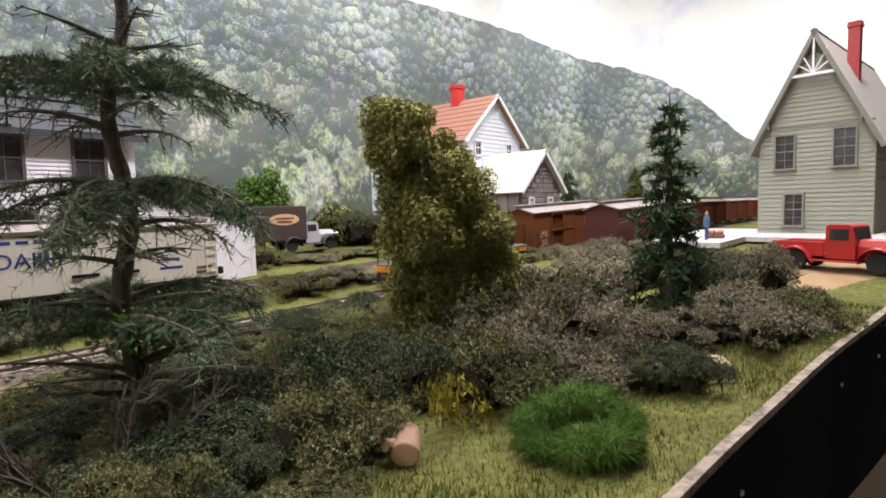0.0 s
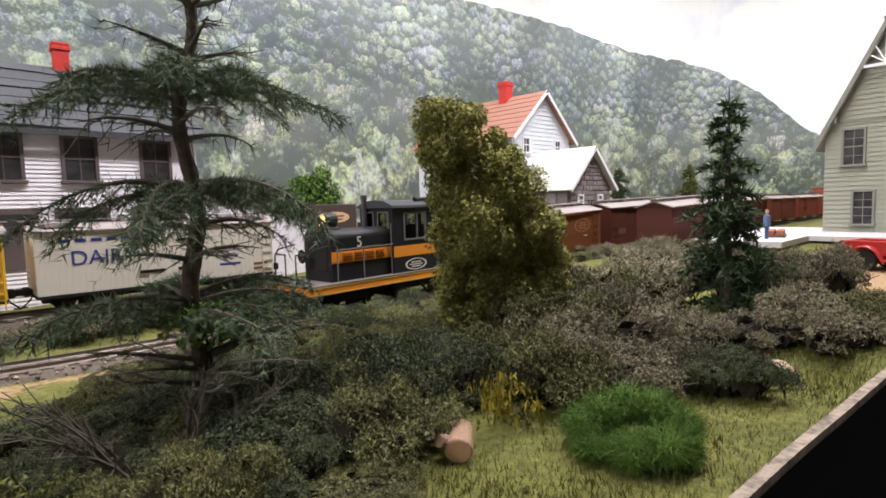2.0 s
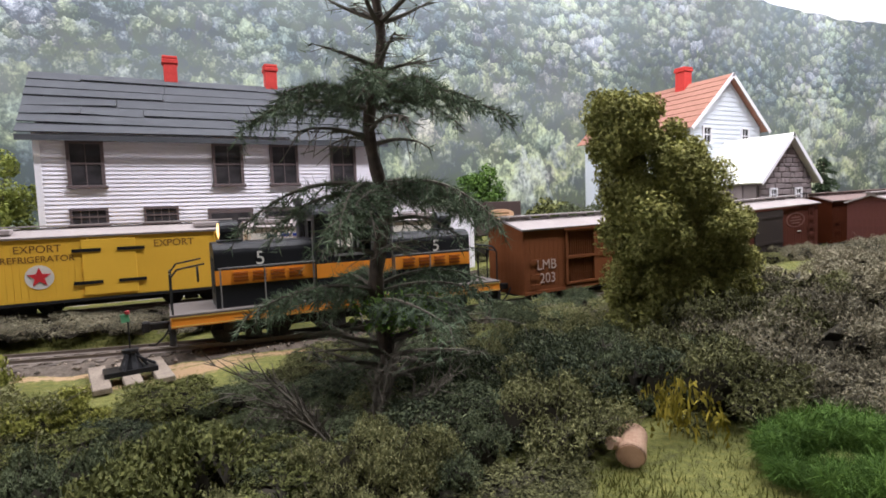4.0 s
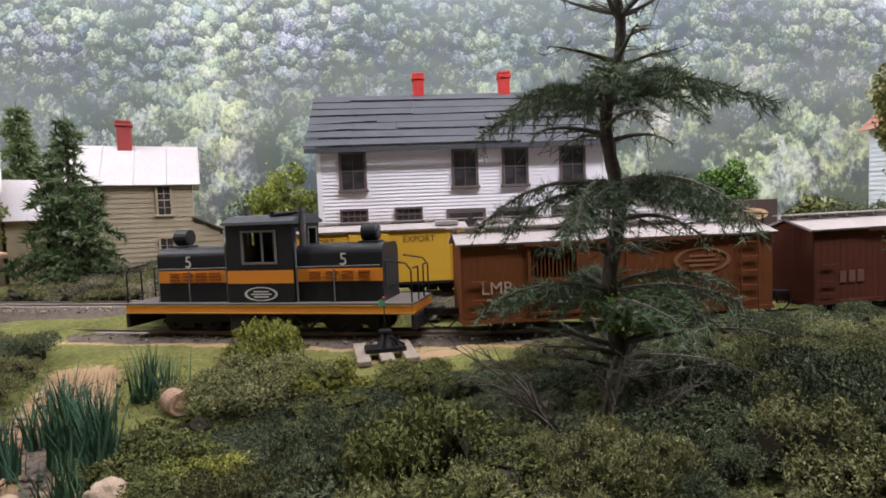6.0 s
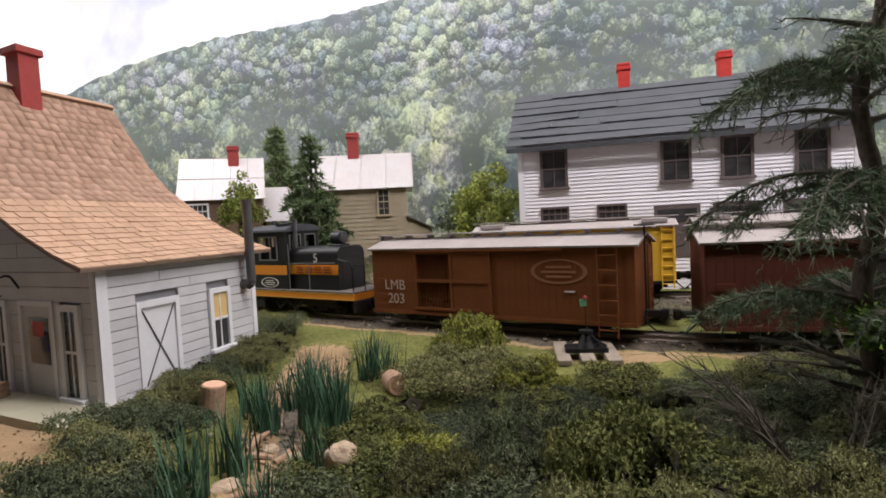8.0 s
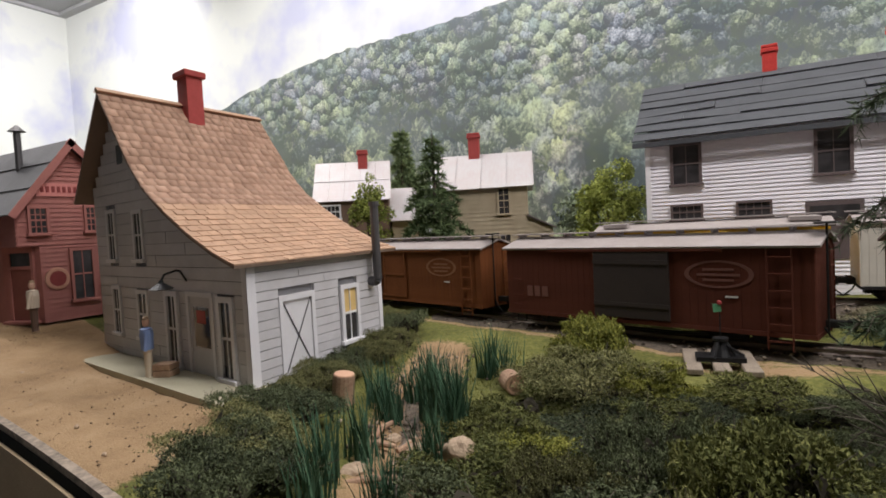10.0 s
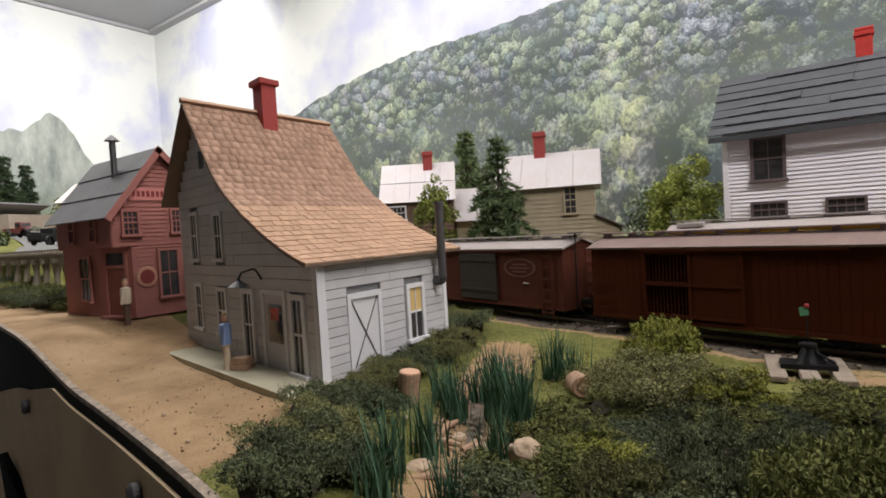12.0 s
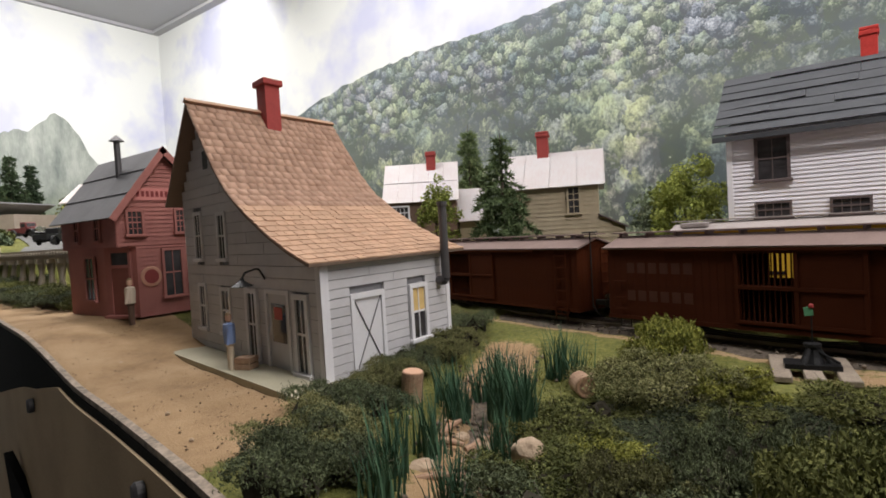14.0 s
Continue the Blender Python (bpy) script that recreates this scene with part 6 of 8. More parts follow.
reefer("yellow wooden refrigerator car with a red star emblem", m_yellow, -4.0, 16.6, "yellow")
reefer("cream white dairy refrigerator car with blue lettering", m_milk, 14.7, 17.6, "white")

engine = locomotive()
TRAIN = [(engine, 0.0, 22.5)]
CARS = [
    ("red-brown stock boxcar with slatted openings", (0.175, 0.062, 0.024), 0, ("LMB", "203")),
    ("maroon boxcar with dark door and faded oval emblem", (0.1, 0.033, 0.022), 2, None),
    # the next two have paint darkened for the shade on their near side
    ("oxide red stock boxcar with slatted openings, shade painted into its colour", (0.062, 0.015, 0.005), 0, None),
    ("red-brown stock boxcar with faded lettering, shade painted into its colour", (0.058, 0.015, 0.006), 3, None),
    ("rust brown boxcar with closed door", (0.15, 0.045, 0.026), 1, None),
    ("oxide red stock boxcar with slatted openings", (0.20, 0.055, 0.034), 0, None),
    ("bright oxide red boxcar at the train's end", (0.27, 0.07, 0.045), 1, None),
]
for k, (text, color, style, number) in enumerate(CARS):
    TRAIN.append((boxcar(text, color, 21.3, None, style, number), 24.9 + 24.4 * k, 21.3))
# two cars that stand on the front siding
for x in (79.0, 102.6):
    a, b = (float(smooth_line(FRONT_SIDING, np.array([x + d]))[0]) for d in (-6.5, 6.5))
    car = boxcar("dull maroon wooden boxcar standing on the front siding", (0.105, 0.04, 0.034), 21.3, None, 1, None, "cars on the front siding")
    rise = math.degrees(math.atan2(float(track_rise(x + 6.5) - track_rise(x - 6.5)), 13))
    car.matrix_basis = pose(U * x, U * (a + b) / 2, U * (RAIL + 0.05 + float(track_rise(x))), 0, -rise, math.degrees(math.atan2(b - a, 13)))
# lantern cabin on the last car
bm = bmesh.new()
soft_box(bm, -2.4, 2.4, -1.7, 1.7, 6.2, 8.8, 0.05, 1)
cupola = part("cupola", bm, worn("caboose_red", (0.30, 0.07, 0.045), None, 0.6), TRAIN[-1][0], "red lookout cupola")
for y in (-1.72, 1.70):
    bm = bmesh.new()
    box(bm, -1.8, -0.4, y, y + 0.02, 7.4, 8.4), box(bm, 0.4, 1.8, y, y + 0.02, 7.4, 8.4)
    part("pane", bm, m_glass, cupola)
bm = bmesh.new()
box(bm, -2.7, 2.7, -2.0, 2.0, 8.8, 9.0)
part("cupola_roof", bm, m_roof_grey, cupola)

# ---- plants ----
m_olive = leafy("olive_shrub", (0.045, 0.046, 0.018), (0.265, 0.265, 0.115), (0.40, 0.37, 0.19))
m_grey_shrub = leafy("grey_green_shrub", (0.06, 0.054, 0.037), (0.35, 0.315, 0.21), (0.5, 0.43, 0.31))
m_dark_shrub = leafy("dark_shrub", (0.02, 0.028, 0.016), (0.145, 0.17, 0.088), (0.27, 0.28, 0.155))
m_lime = leafy("yellow_green_shrub", (0.10, 0.11, 0.02), (0.37, 0.37, 0.085), (0.52, 0.47, 0.15))
m_moss = leafy("moss_green_shrub", (0.055, 0.066, 0.02), (0.185, 0.19, 0.062), (0.29, 0.27, 0.095))
m_mustard = leafy("mustard_weed", (0.14, 0.12, 0.015), (0.42, 0.34, 0.05), (0.5, 0.42, 0.1))
m_cedar = leafy("cedar_foliage", (0.10, 0.105, 0.028), (0.40, 0.39, 0.12), (0.56, 0.49, 0.19))
m_needle = leafy("spruce_needles", (0.10, 0.135, 0.08), (0.30, 0.35, 0.23), (0.46, 0.48, 0.36))
m_pine = leafy("pine_needles", (0.04, 0.065, 0.03), (0.19, 0.25, 0.115), (0.32, 0.36, 0.18))
m_pale_leaf = leafy("sunlit_leaf", (0.10, 0.13, 0.025), (0.36, 0.40, 0.095), (0.5, 0.5, 0.17))
m_spruce = leafy("spruce_needle_grey_green", (0.05, 0.078, 0.045), (0.19, 0.245, 0.15), (0.40, 0.43, 0.32))
m_fir = leafy("fir_needles", (0.02, 0.036, 0.02), (0.08, 0.115, 0.055))
m_fuzz = leafy("green_fibre", (0.05, 0.10, 0.018), (0.17, 0.29, 0.05), (0.30, 0.38, 0.10))
m_blade = leafy("rush_blade", (0.03, 0.075, 0.045), (0.09, 0.17, 0.10), (0.20, 0.26, 0.16))
m_grass = leafy("static_grass", (0.05, 0.06, 0.015), (0.19, 0.19, 0.05), (0.34, 0.29, 0.12))
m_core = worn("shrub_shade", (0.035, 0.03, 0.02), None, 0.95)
m_bark = worn("spruce_bark", (0.11, 0.085, 0.065), (0.04, 0.03, 0.025), 0.9, (1, 1, 0.3), fine=600, coarse=150, amount=0.9, depth=0.001)
m_twig = worn("grey_twig", (0.13, 0.115, 0.09), (0.06, 0.05, 0.04), 0.9)
m_log_bark = worn("log_bark", (0.42, 0.28, 0.19), (0.24, 0.14, 0.09), 0.85, coarse=150, amount=0.8)
m_log_end = worn("sawn_log_end", (0.62, 0.38, 0.26), (0.46, 0.25, 0.16), 0.8, coarse=120)
m_rock = worn("buff_rock", (0.46, 0.35, 0.25), (0.28, 0.20, 0.14), 0.9, coarse=120, amount=0.7, depth=0.001)


def leaves(name, pts, out, size, material, parent, seed=1, lean=0.9, long=1.5):
    """Small leaves at pts, each facing roughly along out."""
    rng = np.random.default_rng(seed)
    n = len(pts)
    nrm = out + rng.normal(0, lean, (n, 3))
    nrm /= np.linalg.norm(nrm, axis=1, keepdims=True) + 1e-9
    a = np.cross(nrm, rng.normal(0, 1, (n, 3)))
    a /= np.linalg.norm(a, axis=1, keepdims=True) + 1e-9
    b = np.cross(nrm, a)
    s = (size * rng.uniform(0.55, 1.35, n))[:, None]
    mid = pts + nrm * s * 0.25
    v = np.stack([pts - a * s * long * 0.5, mid + b * s * 0.5, pts + a * s * long * 0.5, mid - b * s * 0.5], 1).reshape(-1, 3)
    return fast_mesh(name, v, np.arange(4 * n).reshape(n, 4), material, parent)


def lumpy(rng, n, rx, ry, rz_, lumps, spread=0.75):
    """Points on the skin of a heap of lumps over the ground, with the way out at each."""
    cen = rng.uniform(-1, 1, (lumps, 3)) * (spread, spread, 0.35) * (rx, ry, rz_) + (0, 0, rz_ * 0.45)
    cen = np.vstack([[0, 0, rz_ * 0.4], cen])
    rad = np.r_[0.85 if lumps > 12 else 1.0, rng.uniform(0.22 if lumps > 12 else 0.38, 0.58, lumps)]
    k = rng.choice(len(cen), n, p=rad ** 2 / (rad ** 2).sum())
    d = rng.normal(0, 1, (n, 3))
    d /= np.linalg.norm(d, axis=1, keepdims=True)
    d[:, 2] = np.where(d[:, 2] < -0.35, -d[:, 2], d[:, 2])
    ph = rng.uniform(0, 6.28, 6)
    wave = 0.24 * np.sin(5.1 * d[:, 0] + ph[0] + k) * np.sin(4.3 * d[:, 1] + ph[1]) + 0.14 * np.sin(9.7 * d[:, 1] + ph[2] + k) * np.sin(8.9 * d[:, 2] + ph[3]) + 0.07 * np.sin(19 * d[:, 0] + ph[4]) * np.sin(17 * d[:, 1] + ph[5])
    depth = (1 - 0.3 * rng.random(n) ** 2 + 0.16 * (rng.random(n) < 0.06)) * (1 + wave)
    p = cen[k] + d * (rad[k] * depth)[:, None] * (rx * 0.78, ry * 0.78, rz_ * 0.6)
    keep = p[:, 2] > 0
    return p[keep], d[keep]


SHRUBS = {}


def shrub(kind, x, y, r, h, label="", turn=None, group="shrubs in the scrub", dz=0.0):
    """Shrubs share a few meshes per kind; each stands as an object of its own."""
    mat, size, count = {"olive": (m_olive, 0.05, 26000), "grey": (m_grey_shrub, 0.048, 26000), "dark": (m_dark_shrub, 0.05, 26000), "lime": (m_lime, 0.095, 9500), "moss": (m_moss, 0.08, 11000), "mustard": (m_mustard, 0.17, 420)}[kind]
    key = (kind, SHRUBS.get(kind + "_n", 0) % 3)
    SHRUBS[kind + "_n"] = SHRUBS.get(kind + "_n", 0) + 1
    if key not in SHRUBS:
        rng = np.random.default_rng(hash_of(kind) + key[1])
        root = thing("shrub", 0, 0, 0)
        p, d = lumpy(rng, count, 3.1, 3.1, 2.3, 22, 1.0)
        leaves("foliage", p, d, size * 1.15, mat, root, key[1] + 5, 1.4, 3.0)
        if kind != "mustard":
            sp = p[rng.choice(len(p), 200)]
            wisps = np.vstack([q * (1 + 0.02 * k) + rng.normal(0, 0.04, 3) for q in sp for k in range(8)])
            leaves("sprig_mass", wisps, np.tile([0, 0, 1.0], (len(wisps), 1)), size, mat, root, 9, 1.5, 3.0)
            bm = bmesh.new()
            for q in p[rng.choice(len(p), 46)]:
                rod(bm, q * (0.25, 0.25, 0.1), q * rng.uniform(1.0, 1.28), 0.035, 0.014, 4, False)
            part("twig_mass", bm, m_twig, root)
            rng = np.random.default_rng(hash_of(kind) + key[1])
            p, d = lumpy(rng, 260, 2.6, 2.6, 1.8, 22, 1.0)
            # near-black sheets inside the heap, painted shade behind the leaves
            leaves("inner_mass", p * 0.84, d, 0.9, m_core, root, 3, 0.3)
        SHRUBS[key] = root
        ob = root
    else:
        ob = copy_thing(SHRUBS[key], Matrix.Identity(4))
    ob.scale = (r / 3.0, r / 3.0 * 0.95, h / 2.4)
    rnd = random.Random(int(x * 37 + y * 91))
    spin = rnd.uniform(0, 360) if turn is None else turn
    ob.matrix_basis = pose(U * x, U * y, U * (float(ground_z(x, y)) - 0.12 + dz), 0, 0, spin) @ Matrix.Diagonal((r / 3.0, r / 3.0 * 0.95, h / 2.4, 1))
    names = {"olive": "olive green scrub shrub on the turf", "grey": "grey-green scrub shrub on the turf", "dark": "dark green low shrub on the turf", "lime": "bright yellow-green bush on the turf", "moss": "moss green bush on the turf", "mustard": "mustard yellow weed clump on the turf"}
    return tagged(ob, label or names[kind], "shrub", group)


def hash_of(word):
    return sum(ord(c) * (k + 3) for k, c in enumerate(word))


def plant_scrub():
    rnd = random.Random(77)
    fixed = [
        ("lime", -9.6, 33.4, 2.2, 2.9), ("lime", -5.1, 27.0, 1.7, 1.7), ("moss", -10.3, 20.6, 2.2, 1.4), ("moss", -9.0, 15.2, 2.0, 1.2), ("lime", -8.8, 18.6, 1.5, 1.0),
        ("olive", -8.3, 26.8, 3.0, 2.3), ("dark", -16.6, 11.9, 2.3, 2.2), ("olive", -18.3, 14.4, 2.2, 1.9), ("dark", -20.2, 17.6, 2.2, 1.9), ("olive", -21.6, 20.6, 1.9, 1.5),
        ("olive", -22.6, 23.4, 1.9, 1.5), ("dark", -23.2, 26.2, 1.8, 1.5), ("olive", -23.8, 29.2, 1.9, 1.6), ("olive", -24.6, 32.4, 2.0, 1.8), ("dark", -26.5, 36.0, 2.3, 2.2), ("olive", -28.5, 38.6, 2.0, 2.2),
        ("olive", 26.5, 20.5, 4.0, 3.0), ("grey", 30.5, 17.6, 3.8, 3.0), ("grey", 25.0, 16.0, 3.6, 2.8), ("grey", 23.5, 12.4, 3.2, 1.9), ("dark", 25.9, 9.0, 2.0, 1.6), ("olive", 20.0, 15.2, 3.4, 2.4), ("dark", 17.5, 17.6, 3.0, 2.2),
        ("grey", 31.0, 12.0, 3.0, 1.8), ("grey", 35.2, 7.6, 3.6, 2.2), ("olive", 38.4, 6.6, 3.0, 1.8), ("grey", 44.0, 10.2, 3.2, 3.0), ("dark", 41.0, 12.4, 2.6, 2.6), ("grey", 40.0, 20.0, 4.4, 2.6), ("grey", 47.0, 22.5, 3.6, 2.2), ("olive", 34.0, 22.5, 4.0, 2.6), ("grey", 53.0, 24.0, 3.6, 2.2), ("grey", 47.0, 15.6, 3.2, 2.2),
        ("mustard", 15.8, 13.3, 1.1, 1.9), ("olive", 12.6, 16.4, 3.0, 2.0), ("dark", 14.4, 19.8, 3.2, 2.2),
        ("olive", 30.5, 45.6, 2.6, 2.0), ("grey", 36.0, 46.2, 2.8, 1.8), ("olive", 24.5, 45.4, 2.0, 1.4), ("grey", 66.0, 36.6, 1.9, 1.6), ("grey", 61.0, 36.4, 2.0, 1.9), ("olive", 56.5, 36.6, 1.7, 1.4),
        ("grey", -10.5, 46.4, 2.6, 1.5), ("grey", -6.5, 46.0, 2.8, 1.5), ("grey", -2.6, 45.7, 2.4, 1.3), ("grey", 2.4, 45.5, 2.6, 1.3), ("grey", 8.4, 45.5, 2.8, 1.3), ("olive", 14.5, 45.4, 2.8, 1.3), ("grey", 20.0, 45.4, 2.6, 1.3), ("grey", -14.5, 47.2, 3.0, 1.8), ("olive", -19.0, 48.6, 3.0, 1.6), ("grey", -24.0, 56.5, 3.6, 2.4), ("olive", -29.0, 58.5, 3.8, 2.6), ("grey", -34.0, 60.0, 3.8, 2.6), ("olive", -40.0, 62.0, 3.8, 2.4), ("grey", -30.5, 65.5, 4.6, 3.0), ("dark", -37.0, 67.0, 4.6, 3.2), ("olive", -24.0, 66.0, 4.4, 3.4),
        ("olive", 36.0, 62.5, 4.0, 2.6), ("grey", 42.0, 60.0, 3.2, 1.2), ("olive", 50.0, 60.0, 3.4, 1.1), ("dark", 57.0, 68.0, 5.0, 6.0), ("olive", 60.0, 60.0, 4.6, 3.0),
    ]
    for kind, x, y, r, h in fixed:
        shrub(kind, x, y, r * (0.92 if x > 12 and y < 30 else 1), h * (1.3 if x > 12 and y < 30 else 1))
    placed = [(x, y, r) for _, x, y, r, _ in fixed]
    count = 0
    while count < 62:
        x, y = rnd.uniform(-9, 30), rnd.uniform(11.0, 33.2)
        if y < 13.2 + 0.0 * x and x > 9:
            continue
        if abs(x - float(stream_x(y))) < 4.2 or (x < 5.5 and y > 29.2) or (abs(x + 2) < 5.5 and y > 27.2) or math.hypot(x - 12.6, y - 12.6) < 4.4 or math.hypot(x - 17.5, y - 9) < 4:
            continue
        r = rnd.uniform(1.5, 3.3)
        if any(math.hypot(x - a, y - b) < 0.72 * (r + c) * 0.8 for a, b, c in placed):
            count += 0.02
            continue
        placed.append((x, y, r))
        shrub(rnd.choice(["olive", "olive", "grey", "dark", "dark", "olive"] if x > 7 else ["dark", "olive", "dark", "moss", "olive"]), x, y, r, rnd.uniform(0.9, 2.7) if y < 19.5 or x > 6 else rnd.uniform(0.8, 1.3))
        count += 1


plant_scrub()


def cedar_bush():
    """The tall leaning cedar by the main line."""
    t = thing("cedar_bush", 26.6, 23.6, 0.3, 0, "tall ragged olive-green cedar bush leaning to one side", "tree")
    rng = np.random.default_rng(8)
    pts, out = [], []
    clumps = []
    for k in range(150):
        z = rng.uniform(0.6, 13.6)
        f = z / 13.6
        half = np.interp(f, [0, 0.12, 0.4, 0.62, 0.8, 1.0], [3.4, 4.9, 5.6, 5.2, 3.8, 1.6])
        mid = np.interp(f, [0, 0.4, 0.8, 1.0], [1.4, 1.6, -1.0, -3.4])
        a, r = rng.uniform(0, 6.28), half * math.sqrt(rng.uniform(0.15, 1.0))
        clumps.append((mid + 0.95 * r * math.cos(a), 0.6 * r * math.sin(a), z, rng.uniform(0.75, 1.45)))
    for cx, cy, cz, cr in clumps:
        n = int(1000 * cr)
        d = rng.normal(0, 1, (n, 3))
        d /= np.linalg.norm(d, axis=1, keepdims=True)
        p = np.array([cx, cy, cz]) + d * (cr * (0.45 + 0.6 * rng.random(n)))[:, None]
        keep = p[:, 2] > 0.1
        pts.append(p[keep]), out.append(d[keep] + (0, 0, 0.35))
    leaves("foliage", np.vstack(pts), np.vstack(out), 0.115, m_cedar, t, 4, 1.2, 2.2)
    for k in range(6):
        bm = bmesh.new()
        c = clumps[k * 7]
        rod(bm, (1.0 + 0.3 * k, -0.2, 0), (c[0] * 0.6, c[1] * 0.5, c[2] * 0.7), 0.22, 0.08, 7)
        part("stem", bm, m_log_bark, t)
    bm = bmesh.new()
    rod(bm, (3.0, -1.6, -0.1), (2.4, -1.3, 2.2), 0.25, 0.15, 7), rod(bm, (3.7, -1.6, -0.1), (4.6, -1.7, 1.6), 0.2, 0.1, 7)
    part("dead_stub", bm, m_log_bark, t, "pale broken stub at the foot")


cedar_bush()


def spruce():
    """The sparse spruce that stands nearest: bare trunk, drooping tiers of needles."""
    t = thing("spruce_tree", 7.6, 22.6, 0, 0, "sparse spruce with bare trunk and drooping tiers", "tree")
    rng = np.random.default_rng(12)

    def trunk(z):
        return np.array([0.1 * math.sin(z * 0.4) + 0.035 * z + 0.25 * math.sin(z * 0.9), 0.02 * z, z])

    bm = bmesh.new()
    zs = np.linspace(-0.3, 24, 40)
    rings = []
    for z in zs:
        c, r = trunk(z), 0.4 * (1 - z / 34) * (1.35 if z < 0.6 else 1) * (1 + 0.08 * math.sin(z * 5))
        rings.append([bm.verts.new((c[0] + r * (1 + 0.1 * math.sin(3 * a + z)) * math.cos(a), c[1] + r * math.sin(a), z)) for a in np.linspace(0, 6.28, 13)[:-1]])
    for a, b in zip(rings, rings[1:]):
        for k in range(12):
            bm.faces.new((a[k], a[(k + 1) % 12], b[(k + 1) % 12], b[k]))
    part("trunk", bm, m_bark, t, smooth=True)
    tiers = [(13.3, 9, 6.0, -0.2, 1.1), (9.3, 10, 6.2, -0.38, 0.85), (8.4, 3, 4.6, -0.36, 0.5), (4.9, 10, 5.8, -0.14, 1.1), (19.5, 8, 5.2, -0.05, 0.9), (22.5, 7, 4.2, 0.1, 0.9), (16.4, 5, 3.8, 0.42, 0.06), (14.8, 4, 3.2, 0.1, 0.15), (11.6, 4, 3.4, -0.1, 0.10), (2.6, 8, 5.2, 0.12, 0.12), (6.6, 4, 2.8, 0.0, 0.1), (1.6, 7, 4.6, 0.2, 0.10)]
    v_all = []
    for z0, n_br, reach, droop, leafy_amt in tiers:
        for b in range(n_br):
            a = 6.28 * b / n_br + rng.uniform(-0.25, 0.25)
            ln = reach * rng.uniform(0.72, 1.08)
            start = trunk(z0 + rng.uniform(-0.5, 0.5))
            seg, pts = 12, []
            wig = rng.uniform(-0.35, 0.35)
            for k in range(seg + 1):
                u = k / seg
                d = np.array([math.cos(a + wig * u), math.sin(a + wig * u), 0])
                pts.append(start + d * ln * u + np.array([0, 0, ln * (0.14 * math.sin(u * 2.2) + droop * u * u)]))
            bm = bmesh.new()
            for k in range(seg):
                rod(bm, pts[k], pts[k + 1], 0.11 * (1 - k / seg) + 0.02, 0.11 * (1 - (k + 1) / seg) + 0.02, 5, False)
            # side twigs
            twigs = []
            for k in range(2, seg + 1):
                for s in (-1, 1):
                    for _ in range(2 if leafy_amt > 0.5 else 1):
                        u = k / seg
                        base = pts[k - 1] + (pts[k] - pts[k - 1]) * rng.random()
                        dr = pts[k] - pts[k - 1]
                        dr = dr / np.linalg.norm(dr)
                        side = np.array([-dr[1], dr[0], 0]) * s
                        tip = base + (dr * rng.uniform(0.3, 0.9) + side * rng.uniform(0.4, 1.0) + np.array([0, 0, rng.uniform(-1.1 if droop < -0.09 else -0.55, 0.05)])) * rng.uniform(0.6, 1.7) * (1.15 - 0.6 * u)
                        twigs.append((base, tip))
                        if rng.random() < 0.55:
                            rod(bm, base, tip, 0.03, 0.012, 4, False)
            part("branch", bm, m_twig, t)
            for p0, p1 in list(zip(pts[2:], pts[3:])) + twigs:
                p0, p1 = np.array(p0), np.array(p1)
                m = int(21 * leafy_amt * np.linalg.norm(p1 - p0) + (rng.random() < leafy_amt))
                if m < 1:
                    continue
                base = p0 + (p1 - p0) * rng.random((m, 1))
                ax = (p1 - p0) / (np.linalg.norm(p1 - p0) + 1e-6)
                dirs = ax * 0.75 + rng.normal(0, 0.6, (m, 3)) + (0, 0, 0.05)
                dirs /= np.linalg.norm(dirs, axis=1, keepdims=True)
                tip = base + dirs * rng.uniform(0.3, 0.62, (m, 1))
                sd = np.cross(dirs, rng.normal(0, 1, (m, 3)))
                sd = sd / (np.linalg.norm(sd, axis=1, keepdims=True) + 1e-6) * 0.022
                v_all.append(np.stack([base - sd, base + sd, tip], 1).reshape(-1, 3))
    v = np.vstack(v_all)
    fast_mesh("needles", v, np.arange(len(v)).reshape(-1, 3), m_spruce, t)
    # bright tuft low on the trunk
    rng = np.random.default_rng(3)
    p = rng.normal(0, 1, (1500, 3)) * (0.75, 0.6, 0.35) + (0.9, -0.8, 4.4)
    leaves("shoot_tuft", p, np.tile([0, 0, 1.0], (1500, 1)), 0.2, m_fuzz, t, 2)


spruce()


def bare_bush(x, y, lean_x, lean_y, h, n, label, seed):
    """A fan of thin dead stems that lean over the scrub."""
    t = thing("bare_bush", x, y, float(ground_z(x, y)) - 0.1, 0, label, "shrub", "leafless bushes by the spruce")
    rng = np.random.default_rng(seed)
    for k in range(n):
        a, s = np.array([rng.normal(0, 0.22), rng.normal(0, 0.2), 0]), rng.uniform(0.55, 1.05)
        tip = np.array([lean_x * s + rng.normal(0, 0.5), lean_y * s + rng.normal(0, 0.5), h * s])
        bm = bmesh.new()
        pts = [a + (tip - a) * u + np.array([0, 0, 0.5 * math.sin(u * 3.1)]) for u in np.linspace(0, 1, 6)]
        for i in range(5):
            rod(bm, pts[i], pts[i + 1], 0.075 * (1 - i / 6), 0.075 * (1 - (i + 1) / 6), 5, False)
            for _ in range(3):
                d = (pts[i + 1] - pts[i]) * rng.uniform(0.5, 0.9) + rng.normal(0, 0.28, 3)
                rod(bm, pts[i + 1], pts[i + 1] + d, 0.025, 0.01, 4, False)
        part("stem", bm, m_twig, t)


